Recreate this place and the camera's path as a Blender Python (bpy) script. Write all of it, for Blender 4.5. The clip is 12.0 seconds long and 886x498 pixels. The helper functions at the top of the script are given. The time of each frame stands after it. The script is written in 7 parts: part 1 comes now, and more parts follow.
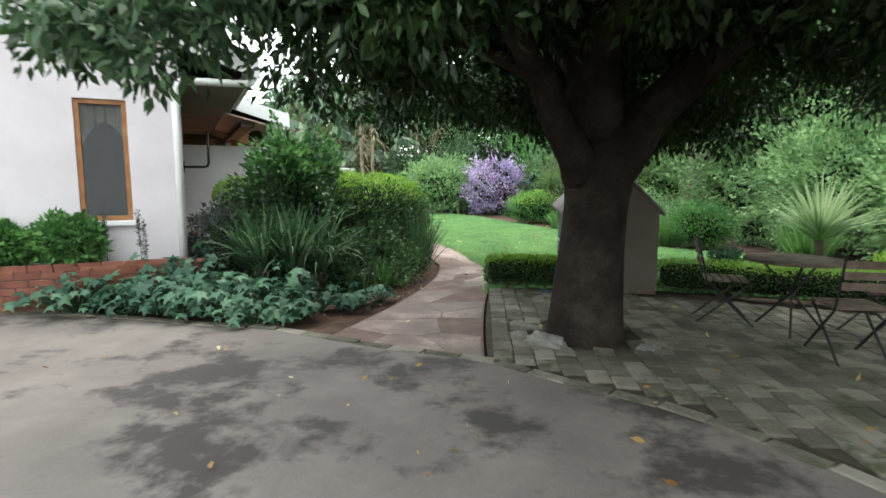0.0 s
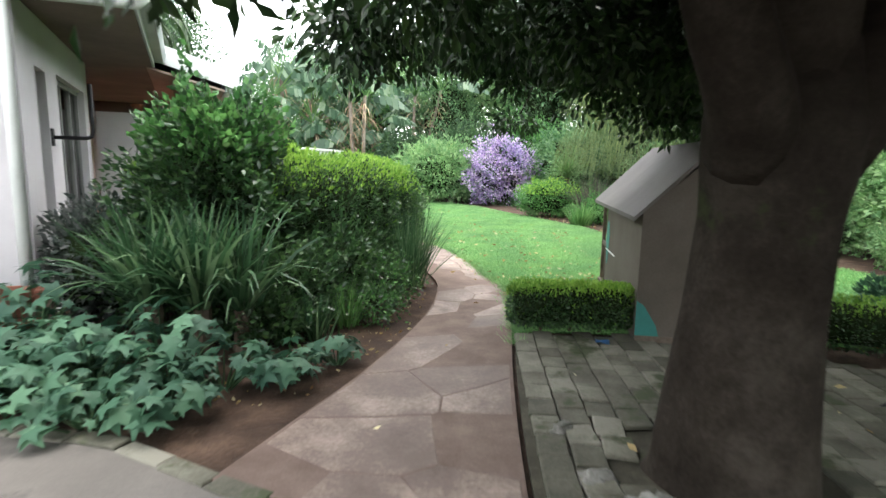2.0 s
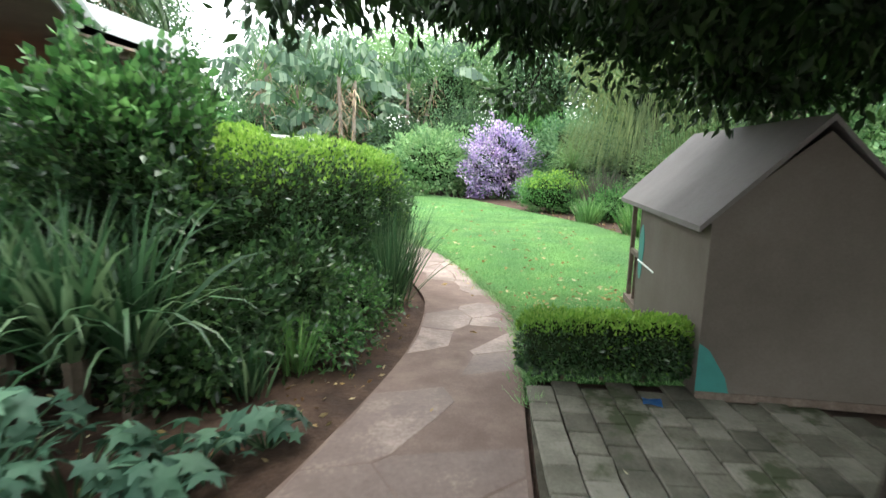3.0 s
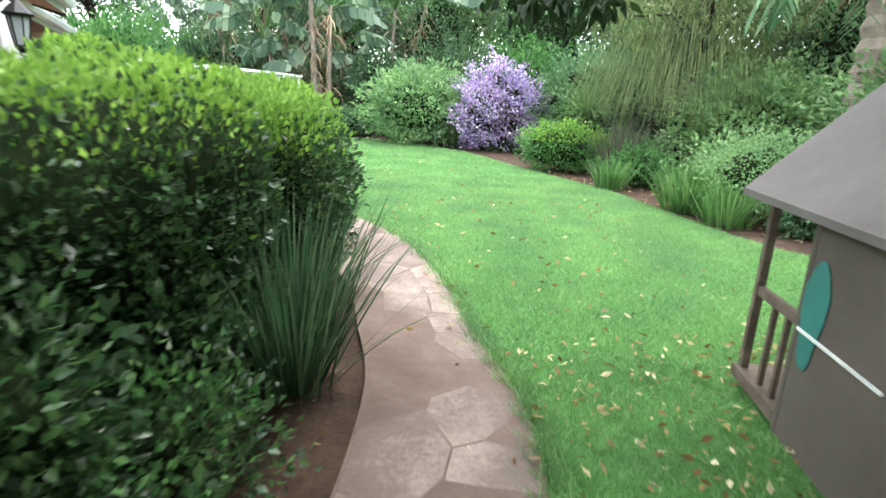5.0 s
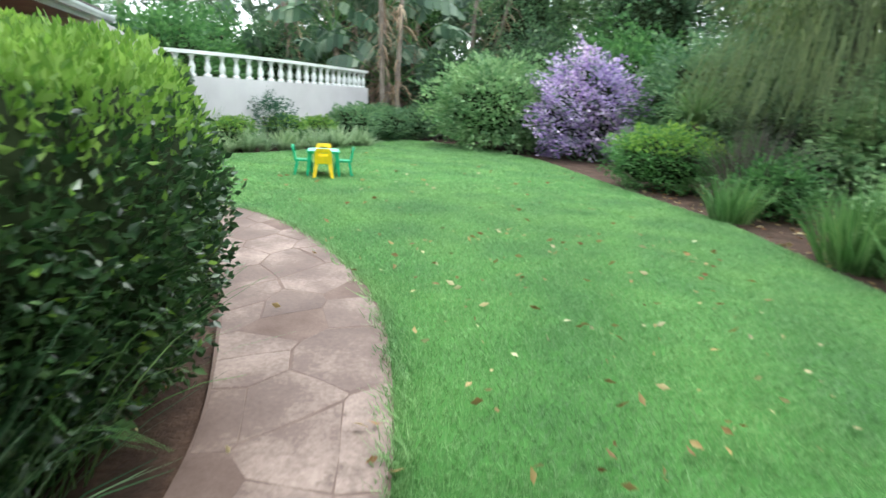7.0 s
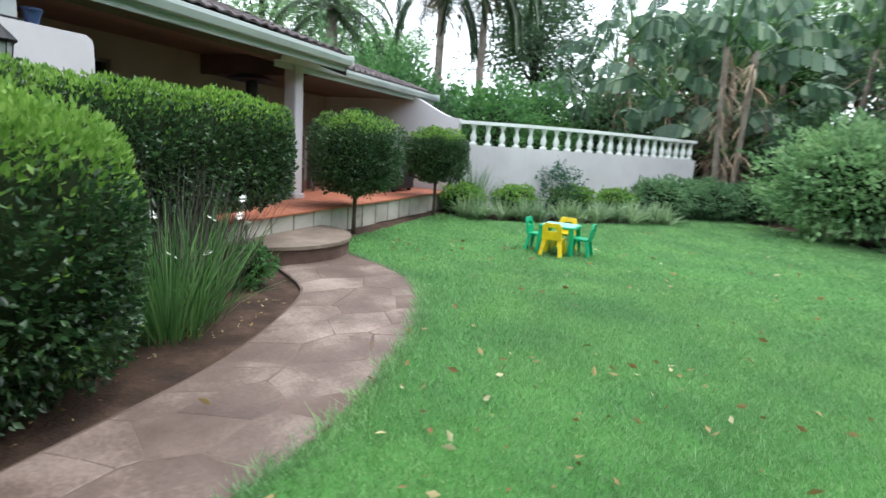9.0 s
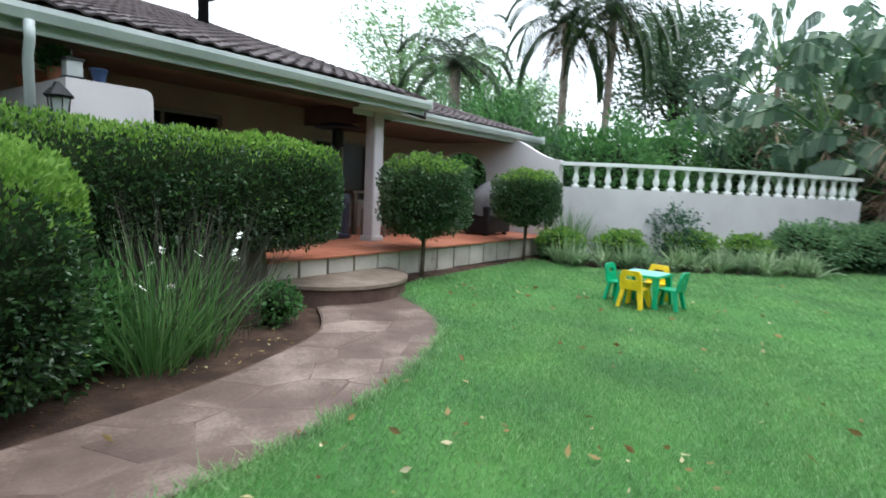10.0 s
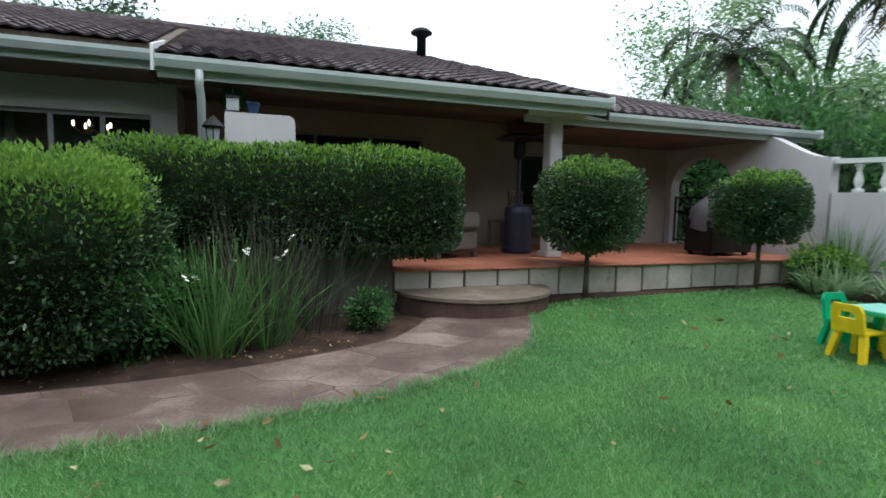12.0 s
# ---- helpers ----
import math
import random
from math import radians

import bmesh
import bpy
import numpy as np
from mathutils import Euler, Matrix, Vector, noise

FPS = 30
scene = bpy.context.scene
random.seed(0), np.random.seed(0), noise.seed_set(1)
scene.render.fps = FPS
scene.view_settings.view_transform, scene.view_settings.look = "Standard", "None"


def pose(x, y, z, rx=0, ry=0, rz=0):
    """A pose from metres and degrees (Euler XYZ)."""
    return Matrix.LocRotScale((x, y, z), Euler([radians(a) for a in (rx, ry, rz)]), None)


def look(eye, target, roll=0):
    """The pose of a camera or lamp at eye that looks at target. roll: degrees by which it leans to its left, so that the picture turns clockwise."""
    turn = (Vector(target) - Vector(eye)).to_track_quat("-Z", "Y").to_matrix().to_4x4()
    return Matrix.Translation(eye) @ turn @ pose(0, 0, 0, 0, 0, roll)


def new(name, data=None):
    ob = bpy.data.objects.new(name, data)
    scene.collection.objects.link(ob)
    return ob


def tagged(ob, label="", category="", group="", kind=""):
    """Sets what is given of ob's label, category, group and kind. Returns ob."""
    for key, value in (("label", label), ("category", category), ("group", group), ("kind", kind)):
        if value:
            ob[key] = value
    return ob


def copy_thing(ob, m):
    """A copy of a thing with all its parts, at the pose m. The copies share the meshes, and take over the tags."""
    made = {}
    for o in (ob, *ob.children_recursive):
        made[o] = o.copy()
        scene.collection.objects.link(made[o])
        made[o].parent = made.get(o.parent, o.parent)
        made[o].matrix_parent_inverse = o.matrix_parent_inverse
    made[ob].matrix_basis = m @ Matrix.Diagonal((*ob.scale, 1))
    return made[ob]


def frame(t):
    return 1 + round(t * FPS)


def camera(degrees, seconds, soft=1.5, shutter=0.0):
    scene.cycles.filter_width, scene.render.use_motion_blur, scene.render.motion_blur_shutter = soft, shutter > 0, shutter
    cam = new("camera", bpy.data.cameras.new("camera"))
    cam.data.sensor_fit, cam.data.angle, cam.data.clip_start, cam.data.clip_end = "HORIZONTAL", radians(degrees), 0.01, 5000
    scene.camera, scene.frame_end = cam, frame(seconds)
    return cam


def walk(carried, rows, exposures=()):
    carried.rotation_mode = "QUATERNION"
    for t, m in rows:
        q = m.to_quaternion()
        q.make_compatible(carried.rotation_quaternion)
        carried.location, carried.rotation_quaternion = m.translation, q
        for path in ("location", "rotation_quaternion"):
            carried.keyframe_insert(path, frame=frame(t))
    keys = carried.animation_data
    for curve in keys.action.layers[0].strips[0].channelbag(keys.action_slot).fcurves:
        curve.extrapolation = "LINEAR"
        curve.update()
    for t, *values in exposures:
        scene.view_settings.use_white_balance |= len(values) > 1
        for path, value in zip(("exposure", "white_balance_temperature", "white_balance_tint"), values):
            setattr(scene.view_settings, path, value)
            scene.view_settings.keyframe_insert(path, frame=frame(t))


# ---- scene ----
cam = camera(78.3, 12.0, shutter=0.5)
PATH = [
    (0, (0.017, -0.059, 1.412), (0.021, 1.925, 1.16), 0.2),
    (0.5, (0.014, 0.549, 1.4), (0.018, 2.529, 1.116), 0.3),
    (1, (0.003, 1.162, 1.413), (0.018, 3.14, 1.12), 0.5),
    (1.5, (-0.022, 1.834, 1.41), (-0.008, 3.812, 1.11), 0.8),
    (2, (-0.01, 2.493, 1.393), (0.005, 4.47, 1.089), 1.1),
    (2.5, (-0.011, 3.153, 1.39), (0.009, 5.129, 1.079), 1.4),
    (3, (0.058, 3.788, 1.361), (0.089, 5.76, 1.028), 1.5),
    (3.2, (0.068, 4.032, 1.357), (0.103, 5.999, 0.998), 1.8),
    (4.8, (0.198, 6.123, 1.415), (0.266, 8.049, 0.878), 2.5),
    (5, (0.250, 6.359, 1.384), (0.316, 8.286, 0.853), 2.8),
    (5.5, (0.342, 6.963, 1.347), (0.379, 8.890, 0.814), 2.8),
    (6, (0.487, 7.531, 1.329), (0.491, 9.458, 0.794), 2.9),
    (6.5, (0.619, 8.086, 1.323), (0.531, 10.011, 0.784), 2.6),
    (7, (0.790, 8.651, 1.300), (0.536, 10.561, 0.762), 3.4),
    (7.2, (0.880, 8.862, 1.292), (0.493, 10.749, 0.755), 3.3),
    (8.8, (1.852, 10.381, 1.378), (0.520, 11.823, 0.994), 4.1),
    (9, (1.976, 10.608, 1.345), (0.562, 11.973, 0.976), 3.8),
    (9.5, (2.192, 11.162, 1.329), (0.586, 12.303, 0.984), 3.3),
    (10, (2.314, 11.735, 1.306), (0.559, 12.666, 1.078), 2.8),
    (10.5, (2.405, 12.276, 1.255), (0.523, 12.926, 1.061), 2.2),
    (11, (2.429, 12.831, 1.237), (0.468, 13.180, 1.050), 1.8),
    (11.5, (2.372, 13.333, 1.196), (0.381, 13.408, 1.016), 1.4),
    (12, (2.241, 13.754, 1.184), (0.254, 13.605, 1.008), 1.1),
]
walk(cam, [(t, look(eye, target, roll)) for t, eye, target, roll in PATH],
     exposures=[(0.0, 1.0, 6500, 8), (1.5, 1.26, 6480, 10), (3.0, 1.46, 6450, 8), (5.0, 1.42, 6300, 9), (5.5, 1.26, 6250, 7), (7.0, 0.78, 6100, 8), (9.0, 0.42, 5950, 9), (10.5, 0.04, 5900, 8), (12.0, -0.34, 5900, 7)])

# ---- sky and sun ----
world = bpy.data.worlds.new("overcast_sky")
scene.world = world
world.use_nodes = True
wn = world.node_tree
wn.nodes.clear()
w_out = wn.nodes.new("ShaderNodeOutputWorld")
w_bg = wn.nodes.new("ShaderNodeBackground")
w_sky = wn.nodes.new("ShaderNodeTexSky")
w_sky.sky_type = "NISHITA"
w_sky.sun_disc = False
w_sky.sun_elevation = radians(55)
w_sky.sun_rotation = radians(20)
w_sky.dust_density = 4.0
w_mix = wn.nodes.new("ShaderNodeMix")
w_mix.data_type = "RGBA"
w_mix.inputs[0].default_value = 0.72
w_mix.inputs[7].default_value = (17.0, 17.4, 17.6, 1)
wn.links.new(w_sky.outputs[0], w_mix.inputs[6])
wn.links.new(w_mix.outputs[2], w_bg.inputs[0])
w_bg.inputs[1].default_value = 0.15
wn.links.new(w_bg.outputs[0], w_out.inputs[0])

sun_data = bpy.data.lights.new("sun", "SUN")
sun_data.energy = 1.5
sun_data.angle = radians(25)
sun_data.color = (1.0, 0.97, 0.92)
sun_ob = new("sun", sun_data)
sun_ob.matrix_world = look((6, 18, 30), (0, 10, 0))

# ---- materials ----
def base_mat(name):
    m = bpy.data.materials.new(name)
    m.use_nodes = True
    nt = m.node_tree
    return m, nt, nt.nodes["Principled BSDF"], nt.nodes["Material Output"]


def node(nt, kind, **inputs):
    n = nt.nodes.new(kind)
    for k, v in inputs.items():
        n.inputs[k.replace("_", " ")].default_value = v
    return n


def ramp(nt, source, stops):
    r = nt.nodes.new("ShaderNodeValToRGB")
    el = r.color_ramp.elements
    while len(el) < len(stops):
        el.new(0.5)
    for e, (p, c) in zip(el, stops):
        e.position, e.color = p, (*c, 1)
    nt.links.new(source, r.inputs[0])
    return r.outputs[0]


def coords(nt, space="Object"):
    if space == "World":
        return nt.nodes.new("ShaderNodeNewGeometry").outputs["Position"]
    return nt.nodes.new("ShaderNodeTexCoord").outputs[space]


def surface(name, dark, mid, light, scale=3.0, fine=60.0, rough=0.85, bump=0.3, depth=0.01, per=0.0, metal=0.0, blotch=None, spec=0.3):
    """Two-scale mottled surface; per: how far each object's or island's tone varies."""
    m, nt, bsdf, _ = base_mat(name)
    co = coords(nt, "World")
    big = node(nt, "ShaderNodeTexNoise", Scale=scale, Detail=6.0, Roughness=0.6)
    small = node(nt, "ShaderNodeTexNoise", Scale=fine, Detail=3.0, Roughness=0.7)
    nt.links.new(co, big.inputs["Vector"])
    nt.links.new(co, small.inputs["Vector"])
    mix = node(nt, "ShaderNodeMath")
    mix.operation = "MULTIPLY_ADD"
    mix.inputs[1].default_value = 0.35
    nt.links.new(small.outputs[0], mix.inputs[0])
    nt.links.new(big.outputs[0], mix.inputs[2])
    value = mix.outputs[0]
    if per:
        info = nt.nodes.new("ShaderNodeObjectInfo")
        add = node(nt, "ShaderNodeMath")
        add.operation = "MULTIPLY_ADD"
        add.inputs[1].default_value = per
        nt.links.new(info.outputs["Random"], add.inputs[0])
        nt.links.new(value, add.inputs[2])
        sub = node(nt, "ShaderNodeMath")
        sub.operation = "SUBTRACT"
        sub.inputs[1].default_value = per / 2
        nt.links.new(add.outputs[0], sub.inputs[0])
        value = sub.outputs[0]
    col = ramp(nt, value, [(0.42, dark), (0.66, mid), (0.9, light)])
    if blotch:
        st = node(nt, "ShaderNodeTexNoise", Scale=blotch[0], Detail=8.0, Roughness=0.65)
        nt.links.new(co, st.inputs["Vector"])
        fac = ramp(nt, st.outputs[0], [(blotch[1], (0, 0, 0)), (blotch[1] + 0.07, (1, 1, 1))])
        mx = nt.nodes.new("ShaderNodeMix")
        mx.data_type = "RGBA"
        nt.links.new(fac, mx.inputs[0])
        nt.links.new(col, mx.inputs[6])
        mx.inputs[7].default_value = (*blotch[2], 1)
        col = mx.outputs[2]
    nt.links.new(col, bsdf.inputs["Base Color"])
    bsdf.inputs["Roughness"].default_value = rough
    bsdf.inputs["Metallic"].default_value = metal
    bsdf.inputs["Specular IOR Level"].default_value = spec
    if bump:
        b = node(nt, "ShaderNodeBump", Strength=bump, Distance=depth)
        nt.links.new(value, b.inputs["Height"])
        nt.links.new(b.outputs[0], bsdf.inputs["Normal"])
    return m


def leaf_mat(name, dark, mid, light, rough=0.45, through_light=0.35, spec=0.35):
    """Leaves: each leaf its own tone, some light passes through."""
    m, nt, bsdf, out = base_mat(name)
    geo = nt.nodes.new("ShaderNodeNewGeometry")
    col = ramp(nt, geo.outputs["Random Per Island"], [(0.0, dark), (0.55, mid), (1.0, light)])
    big = node(nt, "ShaderNodeTexNoise", Scale=1.3, Detail=3.0)
    nt.links.new(geo.outputs["Position"], big.inputs["Vector"])
    tone = ramp(nt, big.outputs[0], [(0.3, (0.75, 0.78, 0.8)), (0.7, (1.2, 1.15, 1.0))])
    mul = nt.nodes.new("ShaderNodeMix")
    mul.data_type, mul.blend_type = "RGBA", "MULTIPLY"
    mul.inputs[0].default_value = 1.0
    nt.links.new(col, mul.inputs[6])
    nt.links.new(tone, mul.inputs[7])
    nt.links.new(mul.outputs[2], bsdf.inputs["Base Color"])
    bsdf.inputs["Roughness"].default_value = rough
    bsdf.inputs["Specular IOR Level"].default_value = spec
    tr = nt.nodes.new("ShaderNodeBsdfTranslucent")
    nt.links.new(mul.outputs[2], tr.inputs[0])
    ms = nt.nodes.new("ShaderNodeMixShader")
    ms.inputs[0].default_value = through_light
    nt.links.new(bsdf.outputs[0], ms.inputs[1])
    nt.links.new(tr.outputs[0], ms.inputs[2])
    nt.links.new(ms.outputs[0], out.inputs[0])
    return m


def plain(name, colour, rough=0.5, metal=0.0, spec=0.5, glow=None):
    m, nt, bsdf, _ = base_mat(name)
    no = node(nt, "ShaderNodeTexNoise", Scale=9.0, Detail=5.0)
    nt.links.new(coords(nt, "World"), no.inputs["Vector"])
    c = ramp(nt, no.outputs[0], [(0.3, tuple(v * 0.86 for v in colour)), (0.7, tuple(min(1, v * 1.08) for v in colour))])
    nt.links.new(c, bsdf.inputs["Base Color"])
    bsdf.inputs["Roughness"].default_value = rough
    bsdf.inputs["Metallic"].default_value = metal
    bsdf.inputs["Specular IOR Level"].default_value = spec
    if glow:
        bsdf.inputs["Emission Color"].default_value = (*glow[0], 1)
        bsdf.inputs["Emission Strength"].default_value = glow[1]
    return m


def glass_mat(name):
    m, nt, bsdf, out = base_mat(name)
    gl = nt.nodes.new("ShaderNodeBsdfGlossy")
    gl.inputs["Roughness"].default_value = 0.03
    tr = nt.nodes.new("ShaderNodeBsdfTransparent")
    tr.inputs[0].default_value = (0.8, 0.84, 0.82, 1)
    fr = node(nt, "ShaderNodeFresnel", IOR=1.32)
    ms = nt.nodes.new("ShaderNodeMixShader")
    nt.links.new(fr.outputs[0], ms.inputs[0])
    nt.links.new(tr.outputs[0], ms.inputs[1])
    nt.links.new(gl.outputs[0], ms.inputs[2])
    nt.links.new(ms.outputs[0], out.inputs[0])
    return m


M_ASPHALT = surface("asphalt", (0.084, 0.075, 0.067), (0.124, 0.111, 0.1), (0.172, 0.156, 0.14), 1.1, 90, 0.75, 0.35, 0.006, blotch=(0.95, 0.5, (0.04, 0.036, 0.033)), spec=0.35)
M_SOIL = surface("soil", (0.022, 0.013, 0.009), (0.05, 0.029, 0.019), (0.1, 0.062, 0.042), 3.5, 45, 0.95, 0.9, 0.03)
# turf darkened to stand for the shadowed gaps between blades
M_TURF = surface("turf", (0.025, 0.09, 0.014), (0.046, 0.148, 0.026), (0.075, 0.2, 0.044), 1.2, 40, 0.9, 0.6, 0.02)
M_FLAG = surface("flagstone", (0.085, 0.056, 0.045), (0.14, 0.098, 0.08), (0.31, 0.24, 0.2), 1.7, 40, 0.6, 0.35, 0.008, per=0.17, blotch=(3.2, 0.58, (0.115, 0.08, 0.064)))
M_MORTAR = surface("path_mortar", (0.095, 0.065, 0.052), (0.135, 0.095, 0.078), (0.19, 0.14, 0.115), 3, 70, 0.9, 0.4, 0.006)
M_PAVER = surface("paver", (0.055, 0.054, 0.04), (0.11, 0.105, 0.08), (0.2, 0.19, 0.155), 2.8, 55, 0.85, 0.4, 0.006, per=0.35, blotch=(2.2, 0.55, (0.05, 0.06, 0.03)))
M_PAVEBED = surface("paving_sand", (0.03, 0.028, 0.02), (0.05, 0.046, 0.032), (0.09, 0.08, 0.06), 5, 60, 0.95, 0.5, 0.01)
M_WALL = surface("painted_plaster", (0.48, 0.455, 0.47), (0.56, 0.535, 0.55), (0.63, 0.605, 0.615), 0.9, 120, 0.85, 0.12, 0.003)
M_WHITE = surface("white_paint", (0.62, 0.64, 0.62), (0.72, 0.74, 0.72), (0.8, 0.81, 0.79), 2, 90, 0.5, 0.08, 0.002)
M_GUTTER = surface("gutter_paint", (0.36, 0.41, 0.405), (0.45, 0.5, 0.49), (0.53, 0.57, 0.555), 1.5, 60, 0.4, 0.05, 0.002, spec=0.5)
# board colour lowered to carry the veranda's deep shade; M_EAVEBOARD is the lighter tone
M_SOFFIT = surface("shade_toned_soffit", (0.13, 0.095, 0.08), (0.17, 0.125, 0.105), (0.22, 0.165, 0.14), 1.4, 30, 0.8, 0.1, 0.003)
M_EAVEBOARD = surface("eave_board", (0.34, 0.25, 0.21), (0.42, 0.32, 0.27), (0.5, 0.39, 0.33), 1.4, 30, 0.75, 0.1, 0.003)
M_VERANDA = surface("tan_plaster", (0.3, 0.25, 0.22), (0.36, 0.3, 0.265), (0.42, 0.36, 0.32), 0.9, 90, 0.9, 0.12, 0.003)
M_ROOF = surface("roof_tile", (0.035, 0.027, 0.028), (0.07, 0.055, 0.056), (0.13, 0.108, 0.105), 2.2, 40, 0.8, 0.4, 0.006, per=0.22, blotch=(1.4, 0.62, (0.05, 0.04, 0.045)))
M_TERRA = surface("terracotta_tile", (0.3, 0.1, 0.055), (0.4, 0.145, 0.085), (0.48, 0.2, 0.125), 1.6, 50, 0.5, 0.15, 0.003, per=0.2)
M_BLOCK = surface("limestone_block", (0.3, 0.275, 0.23), (0.42, 0.39, 0.34), (0.52, 0.49, 0.43), 2.2, 50, 0.85, 0.25, 0.006, per=0.2, blotch=(3.0, 0.62, (0.2, 0.175, 0.14)))
M_STEP = surface("step_stone", (0.13, 0.095, 0.07), (0.2, 0.155, 0.12), (0.3, 0.25, 0.2), 2.4, 50, 0.85, 0.3, 0.006, per=0.15)
M_STEPD = surface("step_brick", (0.06, 0.035, 0.028), (0.1, 0.06, 0.048), (0.15, 0.1, 0.08), 3, 50, 0.9, 0.4, 0.008)
M_BRICK = surface("red_brick", (0.12, 0.045, 0.03), (0.18, 0.068, 0.045), (0.25, 0.11, 0.075), 4, 70, 0.85, 0.35, 0.006, per=0.25)
M_DARKWALL = surface("planter_plaster", (0.1, 0.085, 0.078), (0.14, 0.12, 0.11), (0.2, 0.175, 0.16), 1.6, 60, 0.9, 0.2, 0.005)
M_BARK = surface("bark", (0.014, 0.011, 0.009), (0.027, 0.022, 0.018), (0.052, 0.044, 0.036), 3.5, 40, 0.95, 0.8, 0.02, blotch=(2.0, 0.6, (0.035, 0.045, 0.02)), spec=0.06)
M_TWIG = surface("twig_bark", (0.05, 0.038, 0.028), (0.09, 0.07, 0.05), (0.14, 0.11, 0.085), 6, 50, 0.95, 0.4, 0.01)
M_PALMBARK = surface("palm_bark", (0.13, 0.1, 0.08), (0.24, 0.2, 0.165), (0.36, 0.31, 0.26), 4, 40, 0.95, 0.7, 0.03)
M_THATCH = leaf_mat("dry_frond", (0.16, 0.11, 0.075), (0.28, 0.21, 0.15), (0.4, 0.33, 0.25), 0.8, 0.15, 0.1)
M_WOOD = surface("varnished_wood", (0.2, 0.085, 0.03), (0.3, 0.14, 0.055), (0.4, 0.2, 0.09), 7, 60, 0.45, 0.15, 0.003)
M_DARKWOOD = surface("weathered_wood", (0.07, 0.05, 0.04), (0.12, 0.09, 0.07), (0.19, 0.15, 0.12), 8, 60, 0.8, 0.3, 0.004)
# beige lowered well below its own tone to stand for the tree's shade
M_PLAYWALL = surface("playhouse_panel", (0.085, 0.073, 0.06), (0.112, 0.096, 0.08), (0.14, 0.122, 0.104), 1.2, 60, 0.8, 0.1, 0.003, spec=0.1)
M_PLAYROOF = surface("playhouse_roof_paint", (0.1, 0.09, 0.084), (0.135, 0.122, 0.115), (0.17, 0.156, 0.147), 1.5, 60, 0.75, 0.1, 0.003)
# teal darkened likewise for the shadow it lies in
M_TEAL = plain("teal_paint", (0.025, 0.17, 0.15), 0.6)
M_GREENP = plain("green_plastic", (0.01, 0.36, 0.16), 0.38)
M_YELLOWP = plain("yellow_plastic", (0.88, 0.62, 0.01), 0.38)
M_TABLETOP = plain("pale_green_plastic", (0.24, 0.58, 0.48), 0.35)
M_IRON = plain("black_iron", (0.025, 0.025, 0.027), 0.55, 0.6)
M_HEATER = plain("heater_enamel", (0.03, 0.03, 0.06), 0.45)
M_COVER = plain("grey_cover_cloth", (0.1, 0.095, 0.1), 0.85)
M_CLOTH = plain("armchair_wicker", (0.14, 0.12, 0.105), 0.85)
M_CUSHION = plain("cream_cushion", (0.5, 0.46, 0.4), 0.9)
M_GLASS = glass_mat("window_glass")
M_ALU = plain("grey_window_frame", (0.3, 0.3, 0.3), 0.45, 0.3)
# plaster coloured dark to stand for the unlit rooms
M_ROOM = plain("shade_toned_plaster", (0.08, 0.065, 0.055), 0.9)
M_BULB = plain("lit_bulb", (1, 0.9, 0.7), 0.4, glow=((1.0, 0.86, 0.6), 7.0))
M_LAMPGLASS = plain("lantern_glass", (0.4, 0.42, 0.43), 0.15)
M_BLUE = plain("blue_glaze", (0.03, 0.05, 0.12), 0.25)
M_SCRAP = plain("blue_plastic", (0.04, 0.16, 0.4), 0.45)
M_POT = plain("clay_pot", (0.33, 0.12, 0.07), 0.8)
M_ROCK = surface("pale_rock", (0.09, 0.088, 0.077), (0.17, 0.165, 0.148), (0.27, 0.262, 0.24), 9, 60, 0.95, 0.8, 0.02, blotch=(11.0, 0.62, (0.16, 0.15, 0.13)))
M_PETALW = plain("white_petal", (0.82, 0.82, 0.76), 0.6)

L_HEDGE = leaf_mat("hedge_leaf", (0.018, 0.05, 0.02), (0.04, 0.098, 0.034), (0.09, 0.175, 0.06), 0.3, 0.32, 0.6)
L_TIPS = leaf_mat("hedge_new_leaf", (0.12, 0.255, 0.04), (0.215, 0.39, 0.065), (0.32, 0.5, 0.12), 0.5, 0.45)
L_DARK = leaf_mat("dark_tree_leaf", (0.013, 0.032, 0.012), (0.024, 0.058, 0.019), (0.05, 0.105, 0.03), 0.4, 0.22)
L_SHRUB = leaf_mat("shrub_leaf", (0.042, 0.13, 0.038), (0.08, 0.21, 0.062), (0.145, 0.31, 0.1), 0.5, 0.4)
L_GREY = leaf_mat("blue_green_leaf", (0.03, 0.085, 0.055), (0.055, 0.135, 0.085), (0.1, 0.205, 0.13), 0.6, 0.3)
L_STRAP = leaf_mat("strap_leaf", (0.018, 0.055, 0.024), (0.042, 0.105, 0.047), (0.14, 0.22, 0.12), 0.5, 0.3)
L_YUCCA = leaf_mat("yucca_leaf", (0.16, 0.26, 0.13), (0.28, 0.4, 0.22), (0.42, 0.53, 0.34), 0.5, 0.35)
L_GRASSY = leaf_mat("clump_grass", (0.055, 0.14, 0.04), (0.1, 0.23, 0.07), (0.2, 0.34, 0.13), 0.55, 0.35)
L_DRYSTEM = leaf_mat("dry_stem", (0.045, 0.045, 0.036), (0.085, 0.08, 0.066), (0.14, 0.13, 0.11), 0.8, 0.2)
L_PURPLE = leaf_mat("purple_blossom", (0.27, 0.17, 0.45), (0.54, 0.41, 0.75), (0.82, 0.73, 0.92), 0.6, 0.35)
L_MID = leaf_mat("deep_tree_leaf", (0.03, 0.07, 0.034), (0.058, 0.12, 0.056), (0.11, 0.19, 0.09), 0.5, 0.3)
